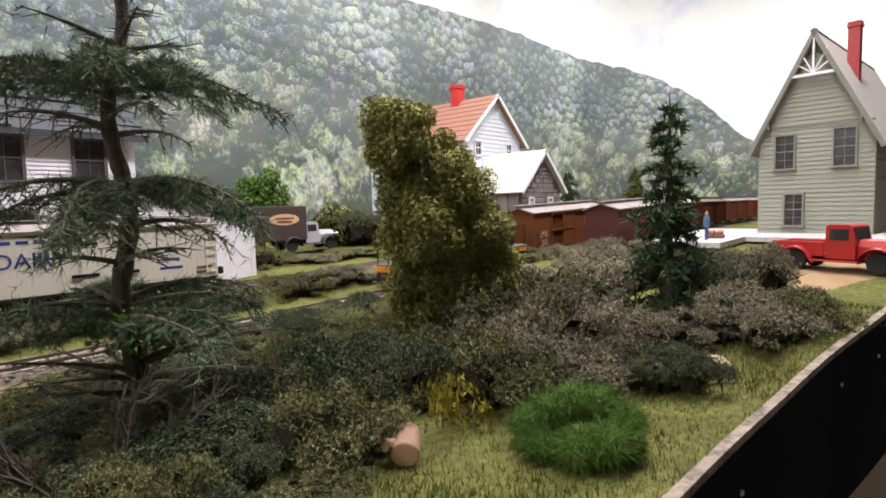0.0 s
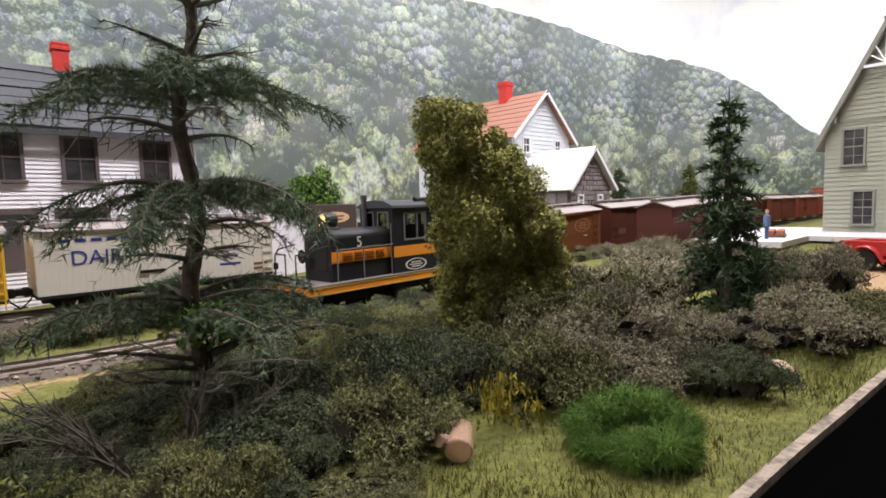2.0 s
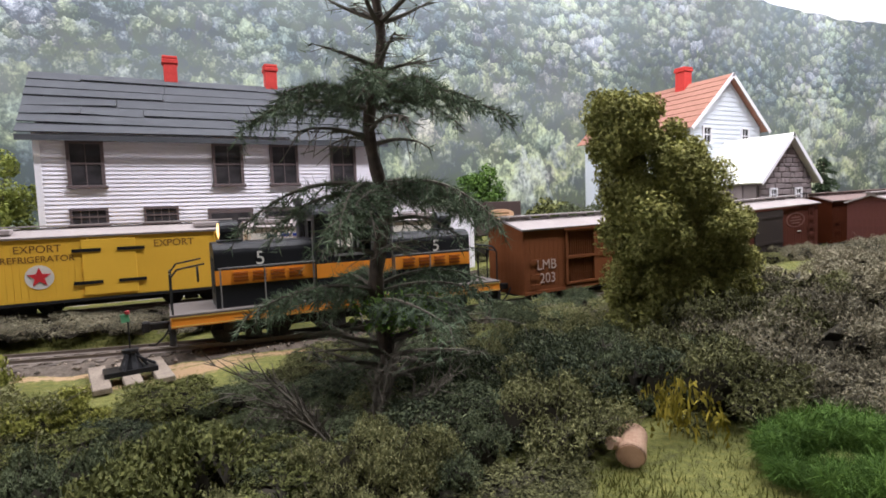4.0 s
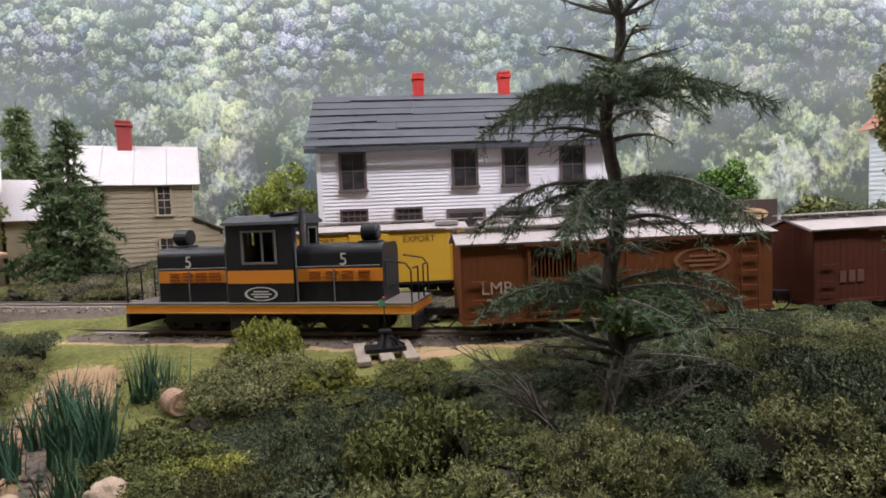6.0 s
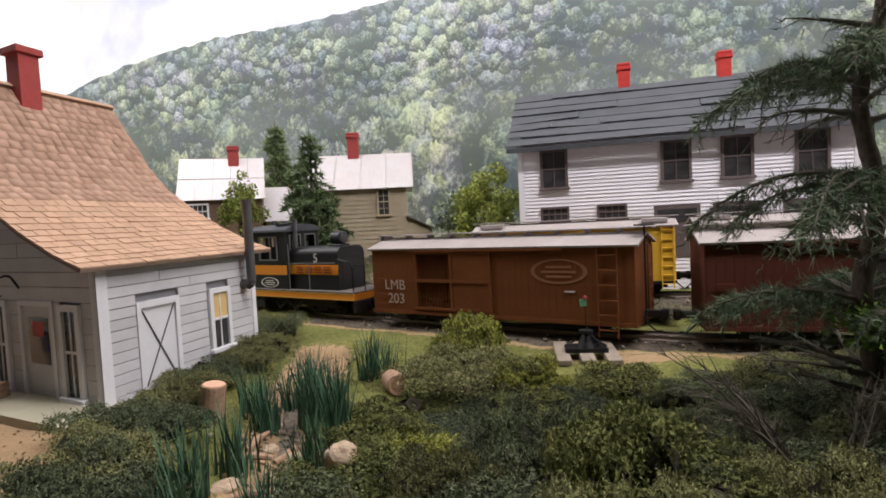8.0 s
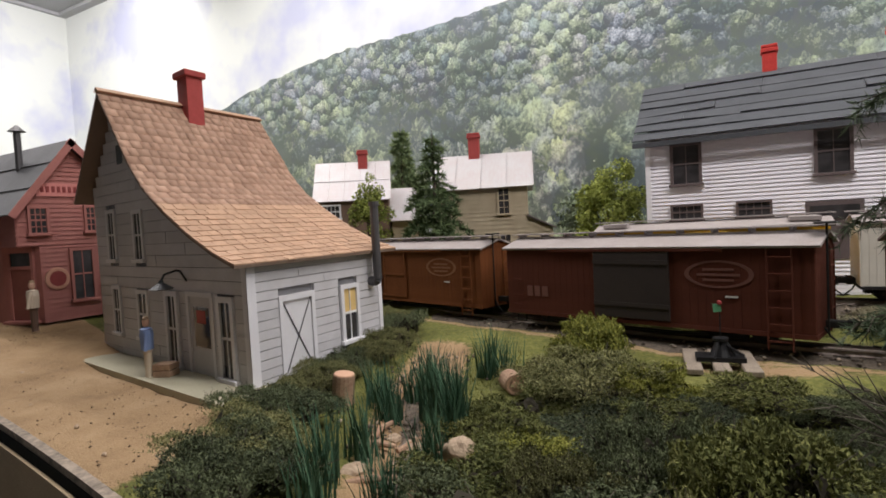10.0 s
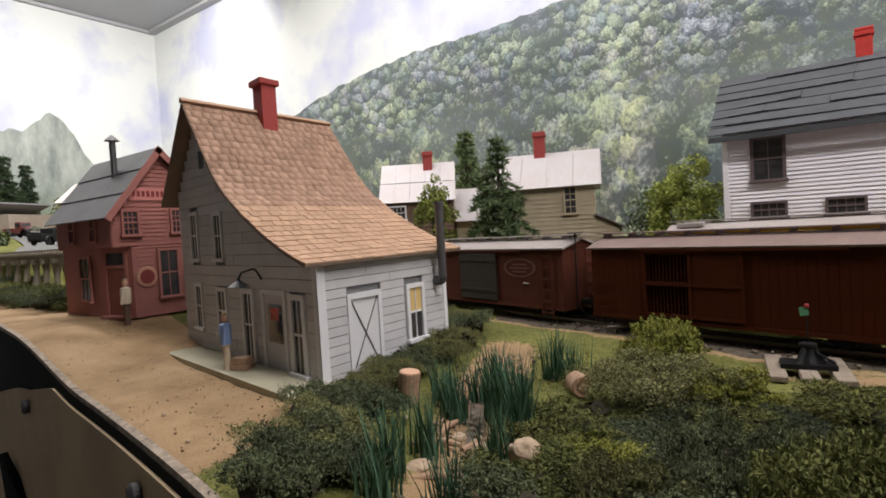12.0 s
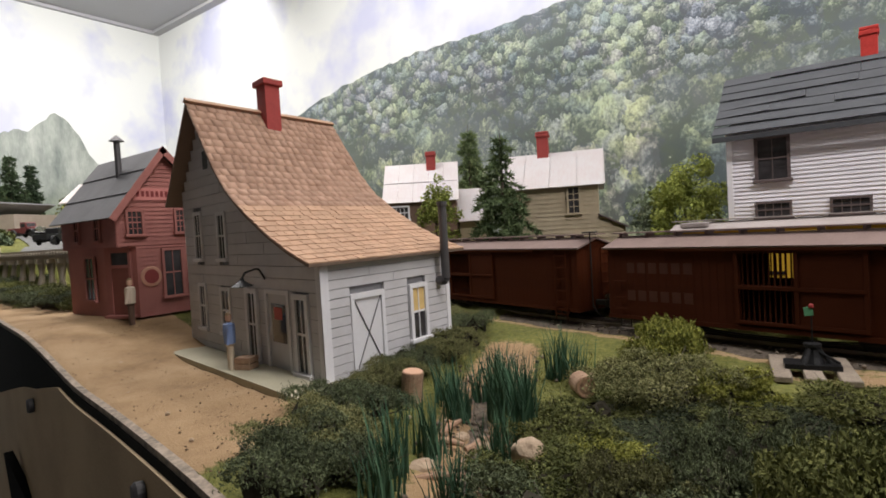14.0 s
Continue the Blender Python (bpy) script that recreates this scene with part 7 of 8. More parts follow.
bare_bush(4.6, 18.9, -3.0, 0.3, 3.6, 13, "leaning fan of dark leafless stems beside the spruce", 4)
bare_bush(6.1, 19.4, 1.2, 0.3, 3.6, 10, "upright grey leafless bush beside the spruce", 5)
bare_bush(6.8, 19.0, 2.4, -0.2, 2.4, 8, "low grey leafless bush beside the spruce", 6)


def fir(x, y, h, r, label, seed=1, mat=None, dense=1.0, tiers=17, z=None):
    t = thing("fir_tree", x, y, float(ground_z(x, y)) if z is None else z, 0, label, "tree", "conifers")
    rng = np.random.default_rng(seed)
    bm = bmesh.new()
    rod(bm, (0, 0, -0.2), (0.05, 0, h), 0.03 * h, 0.03, 8)
    part("trunk", bm, m_bark, t)
    v_all = []
    for k in range(tiers):
        f = k / tiers
        z0 = h * (0.06 + 0.92 * f)
        reach = r * (1 - f) ** 0.85 * (1 + 0.25 * math.sin(k * 2.1)) + 0.03 * h
        for b in range(9 if f < 0.6 else 6):
            a = rng.uniform(0, 6.28)
            ln = reach * rng.uniform(0.6, 1.1)
            m = int((60 * ln / max(r, 1) * 2.2 + 14) * dense)
            u = rng.random((m, 1)) ** 0.7
            d = np.array([math.cos(a), math.sin(a), 0])
            side = np.array([-math.sin(a), math.cos(a), 0])
            base = np.array([0, 0, z0]) + d * ln * u + side * rng.normal(0, 0.16, (m, 1)) * ln * (1.1 - u) + np.array([0, 0, 1]) * (-0.35 * ln * u ** 2 + rng.normal(0, 0.07, (m, 1)) * h * 0.08)
            dirs = d * 0.6 + rng.normal(0, 0.6, (m, 3)) + (0, 0, -0.1)
            dirs /= np.linalg.norm(dirs, axis=1, keepdims=True)
            tip = base + dirs * rng.uniform(0.03, 0.06, (m, 1)) * h
            sd = np.cross(dirs, rng.normal(0, 1, (m, 3)))
            sd = sd / (np.linalg.norm(sd, axis=1, keepdims=True) + 1e-6) * 0.006 * h
            v_all.append(np.stack([base - sd, base + sd, tip], 1).reshape(-1, 3))
    v = np.vstack(v_all)
    fast_mesh("needles", v, np.arange(len(v)).reshape(-1, 3), mat or m_fir, t)


fir(38.6, 13.4, 14.8, 3.0, "slender dark fir with tiered drooping branches", 5, tiers=15, dense=0.55)
fir(-39.0, 66, 21.6, 6.0, "dark green conifer before the tan house", 7, m_pine, z=0.8, dense=0.75)
fir(-57.9, 87, 27.0, 4.4, "slim dark conifer behind the tin roofs", 9, m_pine, z=1.5)
fir(104, 62, 14, 4, "distant dark conifer near the backdrop", 11, z=3)
fir(112, 60, 13, 4, "distant dark conifer near the backdrop", 12, z=3)
fir(130, 52, 14, 4, "yellowing distant conifer near the backdrop", 13, m_moss, z=3)
for k, (x, y, h) in enumerate(((-203, 56, 26), (-200, 51, 20), (-206, 62, 24), (-204, 46, 22), (-198, 58, 15))):
    fir(x, y, h, h * 0.2, "dark conifer on the hill above the town", 20 + k, z=14)


def leafy_tree(x, y, z, w, h, mat, label, seed, count=5200, size=0.42):
    """A broadleaf tree: limbs that carry many leaf clumps in an uneven dome."""
    t = thing("small_tree", x, y, z, 0, label, "tree", "broadleaf trees")
    rng = np.random.default_rng(seed)
    bm = bmesh.new()
    rod(bm, (0, 0, -0.3), (0.1, 0, h * 0.55), 0.05 * w + 0.15, 0.1, 8)
    part("trunk", bm, m_bark, t)
    clumps = 46
    d = rng.normal(0, 1, (clumps, 3))
    d /= np.linalg.norm(d, axis=1, keepdims=True)
    r = rng.uniform(0.35, 0.95, clumps) ** 0.6
    cen = d * r[:, None] * (0.82 * w, 0.75 * w, 0.43 * h) + (0, 0, h * 0.52)
    cen[:, :2] *= (1.1 - 0.45 * np.clip(cen[:, 2:] / h - 0.5, 0, 1))
    rad = rng.uniform(0.2, 0.36, clumps) * w
    k = rng.choice(clumps, count, p=rad ** 2 / (rad ** 2).sum())
    n = rng.normal(0, 1, (count, 3))
    n /= np.linalg.norm(n, axis=1, keepdims=True)
    p = cen[k] + n * (rad[k] * (0.6 + 0.5 * rng.random(count)))[:, None]
    keep = p[:, 2] > 0.1
    leaves("crown", p[keep], (n + (0, 0, 0.3))[keep], size, mat, t, seed)
    for c in cen[:5]:
        bm = bmesh.new()
        rod(bm, (0, 0, h * 0.3), c, 0.18, 0.05, 6)
        part("limb", bm, m_bark, t)


leafy_tree(-15.6, 69, 1.0, 4.6, 15.6, m_pale_leaf, "bright green broadleaf tree beside the boarding house", 31, 11000, 0.27)
leafy_tree(41.5, 71, 1.5, 5.4, 13.5, m_fuzz, "bright green round tree behind the lean-to", 32, 9000, 0.3)
leafy_tree(54.5, 70, 1.5, 4.6, 7.5, m_moss, "low yellow-green bush near the backdrop", 33, 2600)
leafy_tree(-49.0, 64, 1.0, 3.5, 16.6, m_pale_leaf, "pale green tree before the tin-roofed house", 34, 5200, 0.26)
leafy_tree(-21.5, 88, 1.5, 7.5, 12.0, m_needle, "dark green tree behind the tan house", 36)


def fuzzy_bush():
    t = thing("fibre_bush", 16.9, 9.0, 0.0, -37, "vivid green tangled fibre bush near the edge", "shrub")
    rng = np.random.default_rng(6)
    blobs = [(-2.2, 1.3, 0.8, 0.95), (-0.9, 1.5, 1.1, 1.0), (0.6, 1.4, 1.35, 1.0), (1.9, 1.0, 1.3, 0.95), (2.7, 0.1, 0.9, 0.85), (0.7, -1.2, 0.75, 0.95), (-0.9, -1.0, 0.6, 0.9), (1.9, -0.9, 0.6, 0.8), (-2.3, 0.1, 0.4, 0.75)]
    v_all = []
    for cx, cy, cz, r in blobs:
        cx, cy, r = cx * 0.62, cy * 0.85, r * 0.82
        m = 5200
        d = rng.normal(0, 1, (m, 3))
        d /= np.linalg.norm(d, axis=1, keepdims=True)
        base = np.array([cx, cy, cz]) + d * (r * (0.35 + 0.6 * rng.random((m, 1)))) * (1, 1, 0.85)
        tan = np.cross(d, rng.normal(0, 1, (m, 3))) * 0.45 + d * rng.random((m, 1)) ** 3 * 0.9
        tip = base + tan * 0.55
        sd = np.cross(tan, d)
        sd = sd / (np.linalg.norm(sd, axis=1, keepdims=True) + 1e-6) * 0.014
        keep = (base[:, 2] > 0) & (tip[:, 2] > 0)
        v_all.append(np.stack([base - sd, base + sd, tip], 1)[keep].reshape(-1, 3))
    v = np.vstack(v_all)
    fast_mesh("fibre_mass", v, np.arange(len(v)).reshape(-1, 3), m_fuzz, t)
    # dark spheres in each blob, their colour standing for shade among the fibres
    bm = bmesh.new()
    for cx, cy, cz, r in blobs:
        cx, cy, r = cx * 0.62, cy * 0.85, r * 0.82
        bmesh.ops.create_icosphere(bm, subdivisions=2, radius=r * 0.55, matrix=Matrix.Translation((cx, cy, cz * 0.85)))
    part("inner_mass", bm, worn("fibre_shade", (0.02, 0.05, 0.012), None, 0.9), t)


fuzzy_bush()


def rushes(x, y, h, n, seed):
    t = thing("rush_clump", x, y, float(ground_z(x, y)) - 0.05, 0, "clump of blue-green rushes by the stream", "reeds", "rushes along the stream")
    rng = np.random.default_rng(seed)
    v, f = [], []
    for k in range(n):
        a, lean = rng.uniform(0, 6.28), rng.uniform(0.05, 0.42)
        hh = h * rng.uniform(0.55, 1.05)
        b = np.array([rng.normal(0, 0.32), rng.normal(0, 0.32), 0])
        d = np.array([math.cos(a), math.sin(a), 0])
        side = np.array([-d[1], d[0], 0]) * 0.055
        i = len(v)
        for s in range(5):
            u = s / 4
            p = b + d * lean * hh * u ** 1.6 + np.array([0, 0, hh * (u - 0.08 * u * u)])
            v += [p - side * (1 - u * 0.92), p + side * (1 - u * 0.92)]
        f += [(i + 2 * s, i + 2 * s + 1, i + 2 * s + 3, i + 2 * s + 2) for s in range(4)]
    tagged(fast_mesh("blade_tuft", np.array(v), np.array(f), m_blade, t), kind="stuff")


for k, (x, y, h, n) in enumerate([(-18.4, 18.6, 0, 0), (-15.9, 20.6, 3.0, 60), (-15.0, 23.6, 3.6, 70), (-14.2, 21.6, 3.8, 90), (-16.8, 24.0, 2.8, 45), (-11.6, 16.9, 3.0, 70), (-11.9, 19.6, 3.9, 110), (-12.9, 21.2, 3.6, 80), (-14.2, 16.3, 3.1, 75), (-14.2, 14.0, 3.2, 90), (-14.0, 28.0, 3.4, 80), (-12.7, 27.3, 2.8, 50), (-13.4, 12.6, 2.4, 60), (-10.9, 13.3, 2.8, 90), (-17.6, 27.0, 2.8, 40), (-18.0, 22.4, 2.7, 45), (-17.0, 21.6, 2.6, 40), (-25.5, 57.0, 3.2, 60)]):
    if n:
        rushes(x, y, h, n, 50 + k)


def tufts():
    """Static grass along the front edge, in the clearings and beside the tracks."""
    rng = np.random.default_rng(17)
    x = np.r_[rng.uniform(8, 44, 15000), rng.uniform(-10, 12, 6000), rng.uniform(-26, -4, 7000), rng.uniform(16, 70, 5000), rng.uniform(-30, 40, 6000)]
    e = np.array([edge_y(v) for v in x])
    y = np.r_[e[:15000] + rng.uniform(0.1, 7.5, 15000), rng.uniform(9, 17, 6000), rng.uniform(10, 34, 7000), rng.uniform(28, 37, 5000), rng.uniform(43, 47, 6000)]
    bare = np.array([road_mask(a, b) for a, b in zip(x, y)])
    wet = np.abs(x - stream_x(y)) < 1.3
    main = np.abs(y - smooth_line(MAIN, np.clip(x, -180, 240))) < 2.0
    sid = (np.abs(y - smooth_line(FRONT_SIDING, np.clip(x, 17, 139))) < 1.9) & (x > 16)
    dep = (x < -23.5) & (y > 17)
    keep = (bare + rng.uniform(-0.25, 0.25, len(x)) < 0.5) & ~wet & ~main & ~sid & ~dep & (y > e)
    x, y = x[keep], y[keep]
    n = len(x)
    z = ground_z(x, y) - 0.1
    base = np.stack([x, y, z], 1)
    h = rng.uniform(0.14, 0.42, n) * (1 + 0.5 * (rng.random(n) < 0.12))
    lean = rng.normal(0, 0.28, (n, 2))
    tip = base + np.c_[lean * h[:, None] * 1.2, h]
    a = rng.uniform(0, 6.28, n)
    sd = np.c_[np.cos(a), np.sin(a), 0 * a] * 0.028
    v = np.stack([base - sd, base + sd, tip], 1).reshape(-1, 3)
    ob = fast_mesh("grass", v, np.arange(3 * n).reshape(n, 3), m_grass)
    tagged(ob, "yellow-green static grass on the turf", "grass", kind="stuff")


tufts()

# ---- logs, stones, clutter ----


def log(x, y, z, r, ln, rot, tilt, label, knob=False, hollow=False):
    t = thing("cut_log", x, y, z, rot, label, "log")
    m = Matrix.Translation((0, 0, r * 0.95)) @ Matrix.Rotation(radians(90 + tilt), 4, "X")
    bm = bmesh.new()
    lathe(bm, [(r * 0.96, -ln / 2), (r, -ln / 2 + 0.06), (r * 0.97, 0), (r * 1.02, ln / 2 - 0.06), (r * 0.97, ln / 2)], 22, m)
    part("bark", bm, m_log_bark, t, smooth=False)
    for s in (-1, 1):
        bm = bmesh.new()
        if hollow and s > 0:
            lathe(bm, [(r * 0.9, 0), (r * 0.9, 0.03), (r * 0.5, -0.02), (r * 0.3, 0.02)], 9, m @ Matrix.Translation((0, 0, s * ln / 2)))
        else:
            lathe(bm, [(r * 0.9, -0.01), (r * 0.9, 0.02), (r * 0.45, 0.025), (r * 0.1, 0.02)], 22, m @ Matrix.Translation((0, 0, s * ln / 2)))
        part("cut_face", bm, m_log_end, t, "pale sawn end with rings")
    if knob:
        bm = bmesh.new()
        rod(bm, (-r * 0.4, -ln / 2 + 0.45, r * 1.1), (-r * 1.35, -ln / 2 - 0.02, r * 1.45), 0.2, 0.22, 12)
        part("branch_stub", bm, m_log_bark, t)


log(12.95, 13.4, 0.12, 0.48, 1.15, -50, 14, "short sawn log with a branch stub on the grass", True)
log(-11.7, 25.6, 0.05, 0.55, 1.2, 40, 0, "short split log with a pale torn end by the stream", False, True)
t = thing("tree_stump", -19.2, 21.1, 0.0, 0, "pale cut stump leaning beside the hedge", "stump")
bm = bmesh.new()
lathe(bm, [(0.66, -0.2), (0.58, 0.4), (0.55, 1.55)], 16, Matrix.Rotation(radians(8), 4, "Y"))
part("bark", bm, m_log_bark, t)
bm = bmesh.new()
lathe(bm, [(0.5, 1.55), (0.5, 1.6), (0.25, 1.6)], 16, Matrix.Rotation(radians(8), 4, "Y"))
part("cut_face", bm, m_log_end, t)


def rock(x, y, r, flat, seed, label="rounded buff stone half sunk in the ground"):
    rng = random.Random(seed)
    bm = bmesh.new()
    bmesh.ops.create_icosphere(bm, subdivisions=3, radius=1.0)
    for v in bm.verts:
        k = 1 + 0.28 * noise.noise(v.co * 1.3 + Vector((seed, 0, 0))) + 0.1 * noise.noise(v.co * 4 + Vector((0, seed, 0)))
        v.co = Vector((v.co.x * r * k * rng.uniform(0.99, 1.01), v.co.y * r * 0.8 * k, v.co.z * r * flat * k))
    tagged(part("rock", bm, m_rock, m=pose(U * x, U * y, U * (float(ground_z(x, y)) + r * flat * 0.35), 0, 0, rng.uniform(0, 180))), label, "rock", "stones on the ground")


for k, (x, y, r, f) in enumerate([(29.6, 8.0, 0.75, 0.5), (28.5, 11.0, 0.6, 0.3), (-11.2, 26.9, 0.9, 0.7), (-12.0, 28.2, 0.8, 0.5), (-11.0, 28.0, 0.6, 0.6), (-10.7, 17.8, 0.8, 0.7), (-12.6, 17.0, 0.5, 0.4), (-13.4, 18.6, 0.55, 0.5), (-10.6, 15.4, 0.7, 0.6), (-14.6, 19.0, 0.4, 0.5), (-13.9, 15.3, 0.5, 0.5), (-24.2, 56.0, 1.0, 0.5), (-27.5, 55.2, 0.8, 0.4), (20.4, 14.6, 0.35, 0.3), (-36, 14.5, 0.12, 0.7), (-29.5, 13.6, 0.13, 0.8), (-24.6, 12.2, 0.12, 0.7), (-44, 17.5, 0.16, 0.6)]):
    rock(x, y, r, f, k + 1)
rng = np.random.default_rng(40)
ys = rng.uniform(9, 34, 420)
pts = np.stack([stream_x(ys) + rng.normal(0, 1.5, 420), ys, 0 * ys], 1)
pts[:, 2] = ground_z(pts[:, 0], pts[:, 1]) + 0.03
tagged(chips("stream_pebble", pts, 0.06, 0.22, m_stone), "loose pebbles and chips along the stream bed", "pebbles", kind="stuff")
rng = np.random.default_rng(41)
xs = rng.uniform(-60, -20, 500)
pts = np.array([(a, edge_y(a) + b, 0) for a, b in zip(xs, rng.uniform(0.3, 9, 500))])
pts[:, 2] = ground_z(pts[:, 0], pts[:, 1]) + 0.02
tagged(chips("street_grit", pts, 0.025, 0.09, worn("dark_grit", (0.17, 0.11, 0.07), None, 0.9)), "grit scattered on the earth street", "grit", kind="stuff")
for k, (x, y, a, ln) in enumerate([(-13.2, 18.9, 70, 2.4), (-14.4, 17.4, 15, 1.8), (-15.2, 19.0, 100, 1.9), (-12.9, 15.0, 40, 2.0)]):
    bm = bmesh.new()
    rod(bm, (-ln / 2, 0, 0.15), (0, 0.12, 0.2), 0.13, 0.16, 8), rod(bm, (0, 0.12, 0.2), (ln / 2, -0.05, 0.16), 0.16, 0.1, 8)
    tagged(part("driftwood", bm, m_log_bark, m=rz(x, y, float(ground_z(x, y)) + 0.05, a)), "short bleached stick by the stream", "stick", "sticks by the stream")


def switch_stand():
    s = thing("switch_stand", -2.4, 34.0, 0.1, 8, "black iron switch stand on two weathered ties", "switch stand")
    for x in (-1.5, -0.1, 1.35):
        bm = bmesh.new()
        soft_box(bm, x - 0.42, x + 0.42, -2.4, 2.6, 0, 0.3, 0.04, 1)
        part("tie", bm, worn("bleached_tie", (0.29, 0.24, 0.19), (0.13, 0.10, 0.08), 0.9, amount=0.8), s)
    bm = bmesh.new()
    box(bm, -1.3, 1.2, -0.7, 0.7, 0.3, 0.55)
    lathe(bm, [(0.6, 0.55), (0.42, 0.9), (0.26, 1.35), (0.42, 1.42), (0.42, 1.56), (0.2, 1.6)], 12)
    for k in range(3):
        rod(bm, (0.8 * math.cos(k * 2.1), 0.8 * math.sin(k * 2.1), 0.5), (0.2 * math.cos(k * 2.1), 0.2 * math.sin(k * 2.1), 1.45), 0.09, n=6)
    part("stand", bm, m_dark_iron, s)
    bm = bmesh.new()
    rod(bm, (0, 0, 1.5), (0, 0, 3.3), 0.035, n=8)
    mast = part("mast", bm, m_dark_iron, s)
    bm = bmesh.new()
    prism(bm, [(-0.3, 3.0), (0.1, 3.05), (0.05, 3.5), (-0.35, 3.45)], "y", -0.05, 0.03)
    part("green_target", bm, worn("green_target_paint", (0.10, 0.30, 0.16), None, 0.6), mast, "small green target vane")
    bm = bmesh.new()
    lathe(bm, [(0.05, 3.42), (0.12, 3.46), (0.12, 3.6), (0.05, 3.66)], 10)
    part("red_target", bm, worn("dull_red_target_paint", (0.26, 0.03, 0.03), None, 0.7), mast, "small red lamp top")
    bm = bmesh.new()
    rod(bm, (0, 0, 1.3), (1.1, -0.6, 0.7), 0.07, n=6), rod(bm, (0, 0, 0.5), (0, 4.6, 0.35), 0.06, n=6)
    part("throw_lever", bm, m_dark_iron, s)


switch_stand()


def figurine(x, y, z, h, rot, coat, legs, label):
    """A painted cast figure, one plain shape."""
    bm = bmesh.new()
    k = h / 3.7
    lathe(bm, [(0.34 * k, 0), (0.3 * k, 0.1 * k), (0.34 * k, 1.5 * k), (0.5 * k, 1.7 * k), (0.56 * k, 2.6 * k), (0.5 * k, 2.95 * k), (0.16 * k, 3.05 * k), (0.27 * k, 3.2 * k), (0.29 * k, 3.45 * k), (0.2 * k, 3.68 * k), (0.06 * k, 3.72 * k)], 12, Matrix.Diagonal((1, 0.7, 1, 1)))
    for s in (-1, 1):
        rod(bm, (s * 0.5 * k, 0, 2.8 * k), (s * 0.68 * k, -0.15 * k, 1.7 * k), 0.15 * k, 0.1 * k, 7)
    n = Nodes("figure_paint_" + label.split()[0])
    zc = n.add("SeparateXYZ", Vector=n.coords()).outputs["Z"]
    col = n.ramp(n.math("DIVIDE", zc, h * U), [(0.0, legs), (0.44, legs), (0.46, coat), (0.8, coat), (0.83, (0.5, 0.3, 0.22)), (0.93, (0.5, 0.3, 0.22)), (0.95, (0.25, 0.17, 0.10))])
    n.tree.nodes["Color Ramp"].color_ramp.interpolation = "CONSTANT"
    tagged(part("figurine", bm, n.done(col, 0.6), m=rz(x, y, z, rot)), label, "figurine", "painted cast figures")


figurine(-33.7, 20.0, 0.38, 3.8, -30, (0.20, 0.28, 0.50), (0.55, 0.47, 0.36), "blue-and-cream painted cast figure on the boardwalk")
figurine(-53.9, 22.8, 1.75, 4.3, -40, (0.50, 0.42, 0.34), (0.10, 0.06, 0.045), "tan-and-brown painted cast figure before the store")
figurine(72.5, 20.2, 3.55, 3.5, 0, (0.10, 0.16, 0.30), (0.06, 0.10, 0.22), "dark-blue painted cast figure on the dock")
t = thing("wooden_crate", -32.9, 20.6, 0.38, 20, "small wooden crate at the figure's feet", "crate")
for z in (0, 0.42):
    bm = bmesh.new()
    soft_box(bm, -0.6, 0.6, -0.5, 0.5, z, z + 0.38, 0.03, 1)
    part("slat", bm, m_log_bark, t)

# ---- road vehicles ----


def wheel(parent, x, y, r, mat_tyre, mat_hub):
    bm = bmesh.new()
    lathe(bm, [(r * 0.6, -0.2), (r * 0.95, -0.2), (r, -0.1), (r, 0.1), (r * 0.95, 0.2), (r * 0.6, 0.2)], 22, Matrix.Translation((x, y, r)) @ Matrix.Rotation(radians(90), 4, "X"))
    w = part("tyre", bm, mat_tyre, parent)
    bm = bmesh.new()
    lathe(bm, [(r * 0.6, -0.12), (r * 0.56, -0.18), (r * 0.2, -0.1), (r * 0.18, -0.24), (r * 0.18, 0.24), (r * 0.2, 0.1), (r * 0.56, 0.18), (r * 0.6, 0.12)], 18, Matrix.Translation((x, y, r)) @ Matrix.Rotation(radians(90), 4, "X"))
    part("hub", bm, mat_hub, w)


m_tyre = worn("rubber_tyre", (0.025, 0.024, 0.024), None, 0.8)
m_chrome = worn("dull_chrome", (0.6, 0.58, 0.56), None, 0.25, metal=0.95)
m_truck_red = worn("pickup_red_paint", (0.38, 0.028, 0.026), (0.28, 0.02, 0.018), 0.3, amount=0.25, spec=0.5)


def fender(parent, x, y, r, mat, tail):
    bm = bmesh.new()
    prev = None
    for k in range(11):
        a = math.pi * (1.02 - 1.0 * k / 10)
        c = (x + r * math.cos(a), r * 0.72 + r * math.sin(a) * 0.95)
        if tail and k == 10:
            c = (c[0] + tail, c[1] - 0.25)
        ring = [bm.verts.new((c[0] + dx, y + s, c[1] + dz)) for s, dx, dz in ((-0.62, 0, -0.08), (-0.45, 0, 0.06), (0.5, 0, 0.1), (0.5, 0, -0.02), (-0.5, 0, -0.06))]
        if prev:
            for j in range(5):
                bm.faces.new((prev[j], ring[j], ring[(j + 1) % 5], prev[(j + 1) % 5]))
        prev = ring
    bmesh.ops.recalc_face_normals(bm, faces=bm.faces)
    return part("fender", bm, mat, parent, smooth=True)


def cab_shape(bm, x0, x1, w, z0, z1, z2):
    """A closed cab with its glass set in later."""
    prism(bm, [(x0, z0), (x1, z0), (x1, z1), (x1 - 0.25, z2 - 0.15), (x1 - 0.5, z2), (x0 + 0.25, z2), (x0, z2 - 0.2)], "y", -w, w)


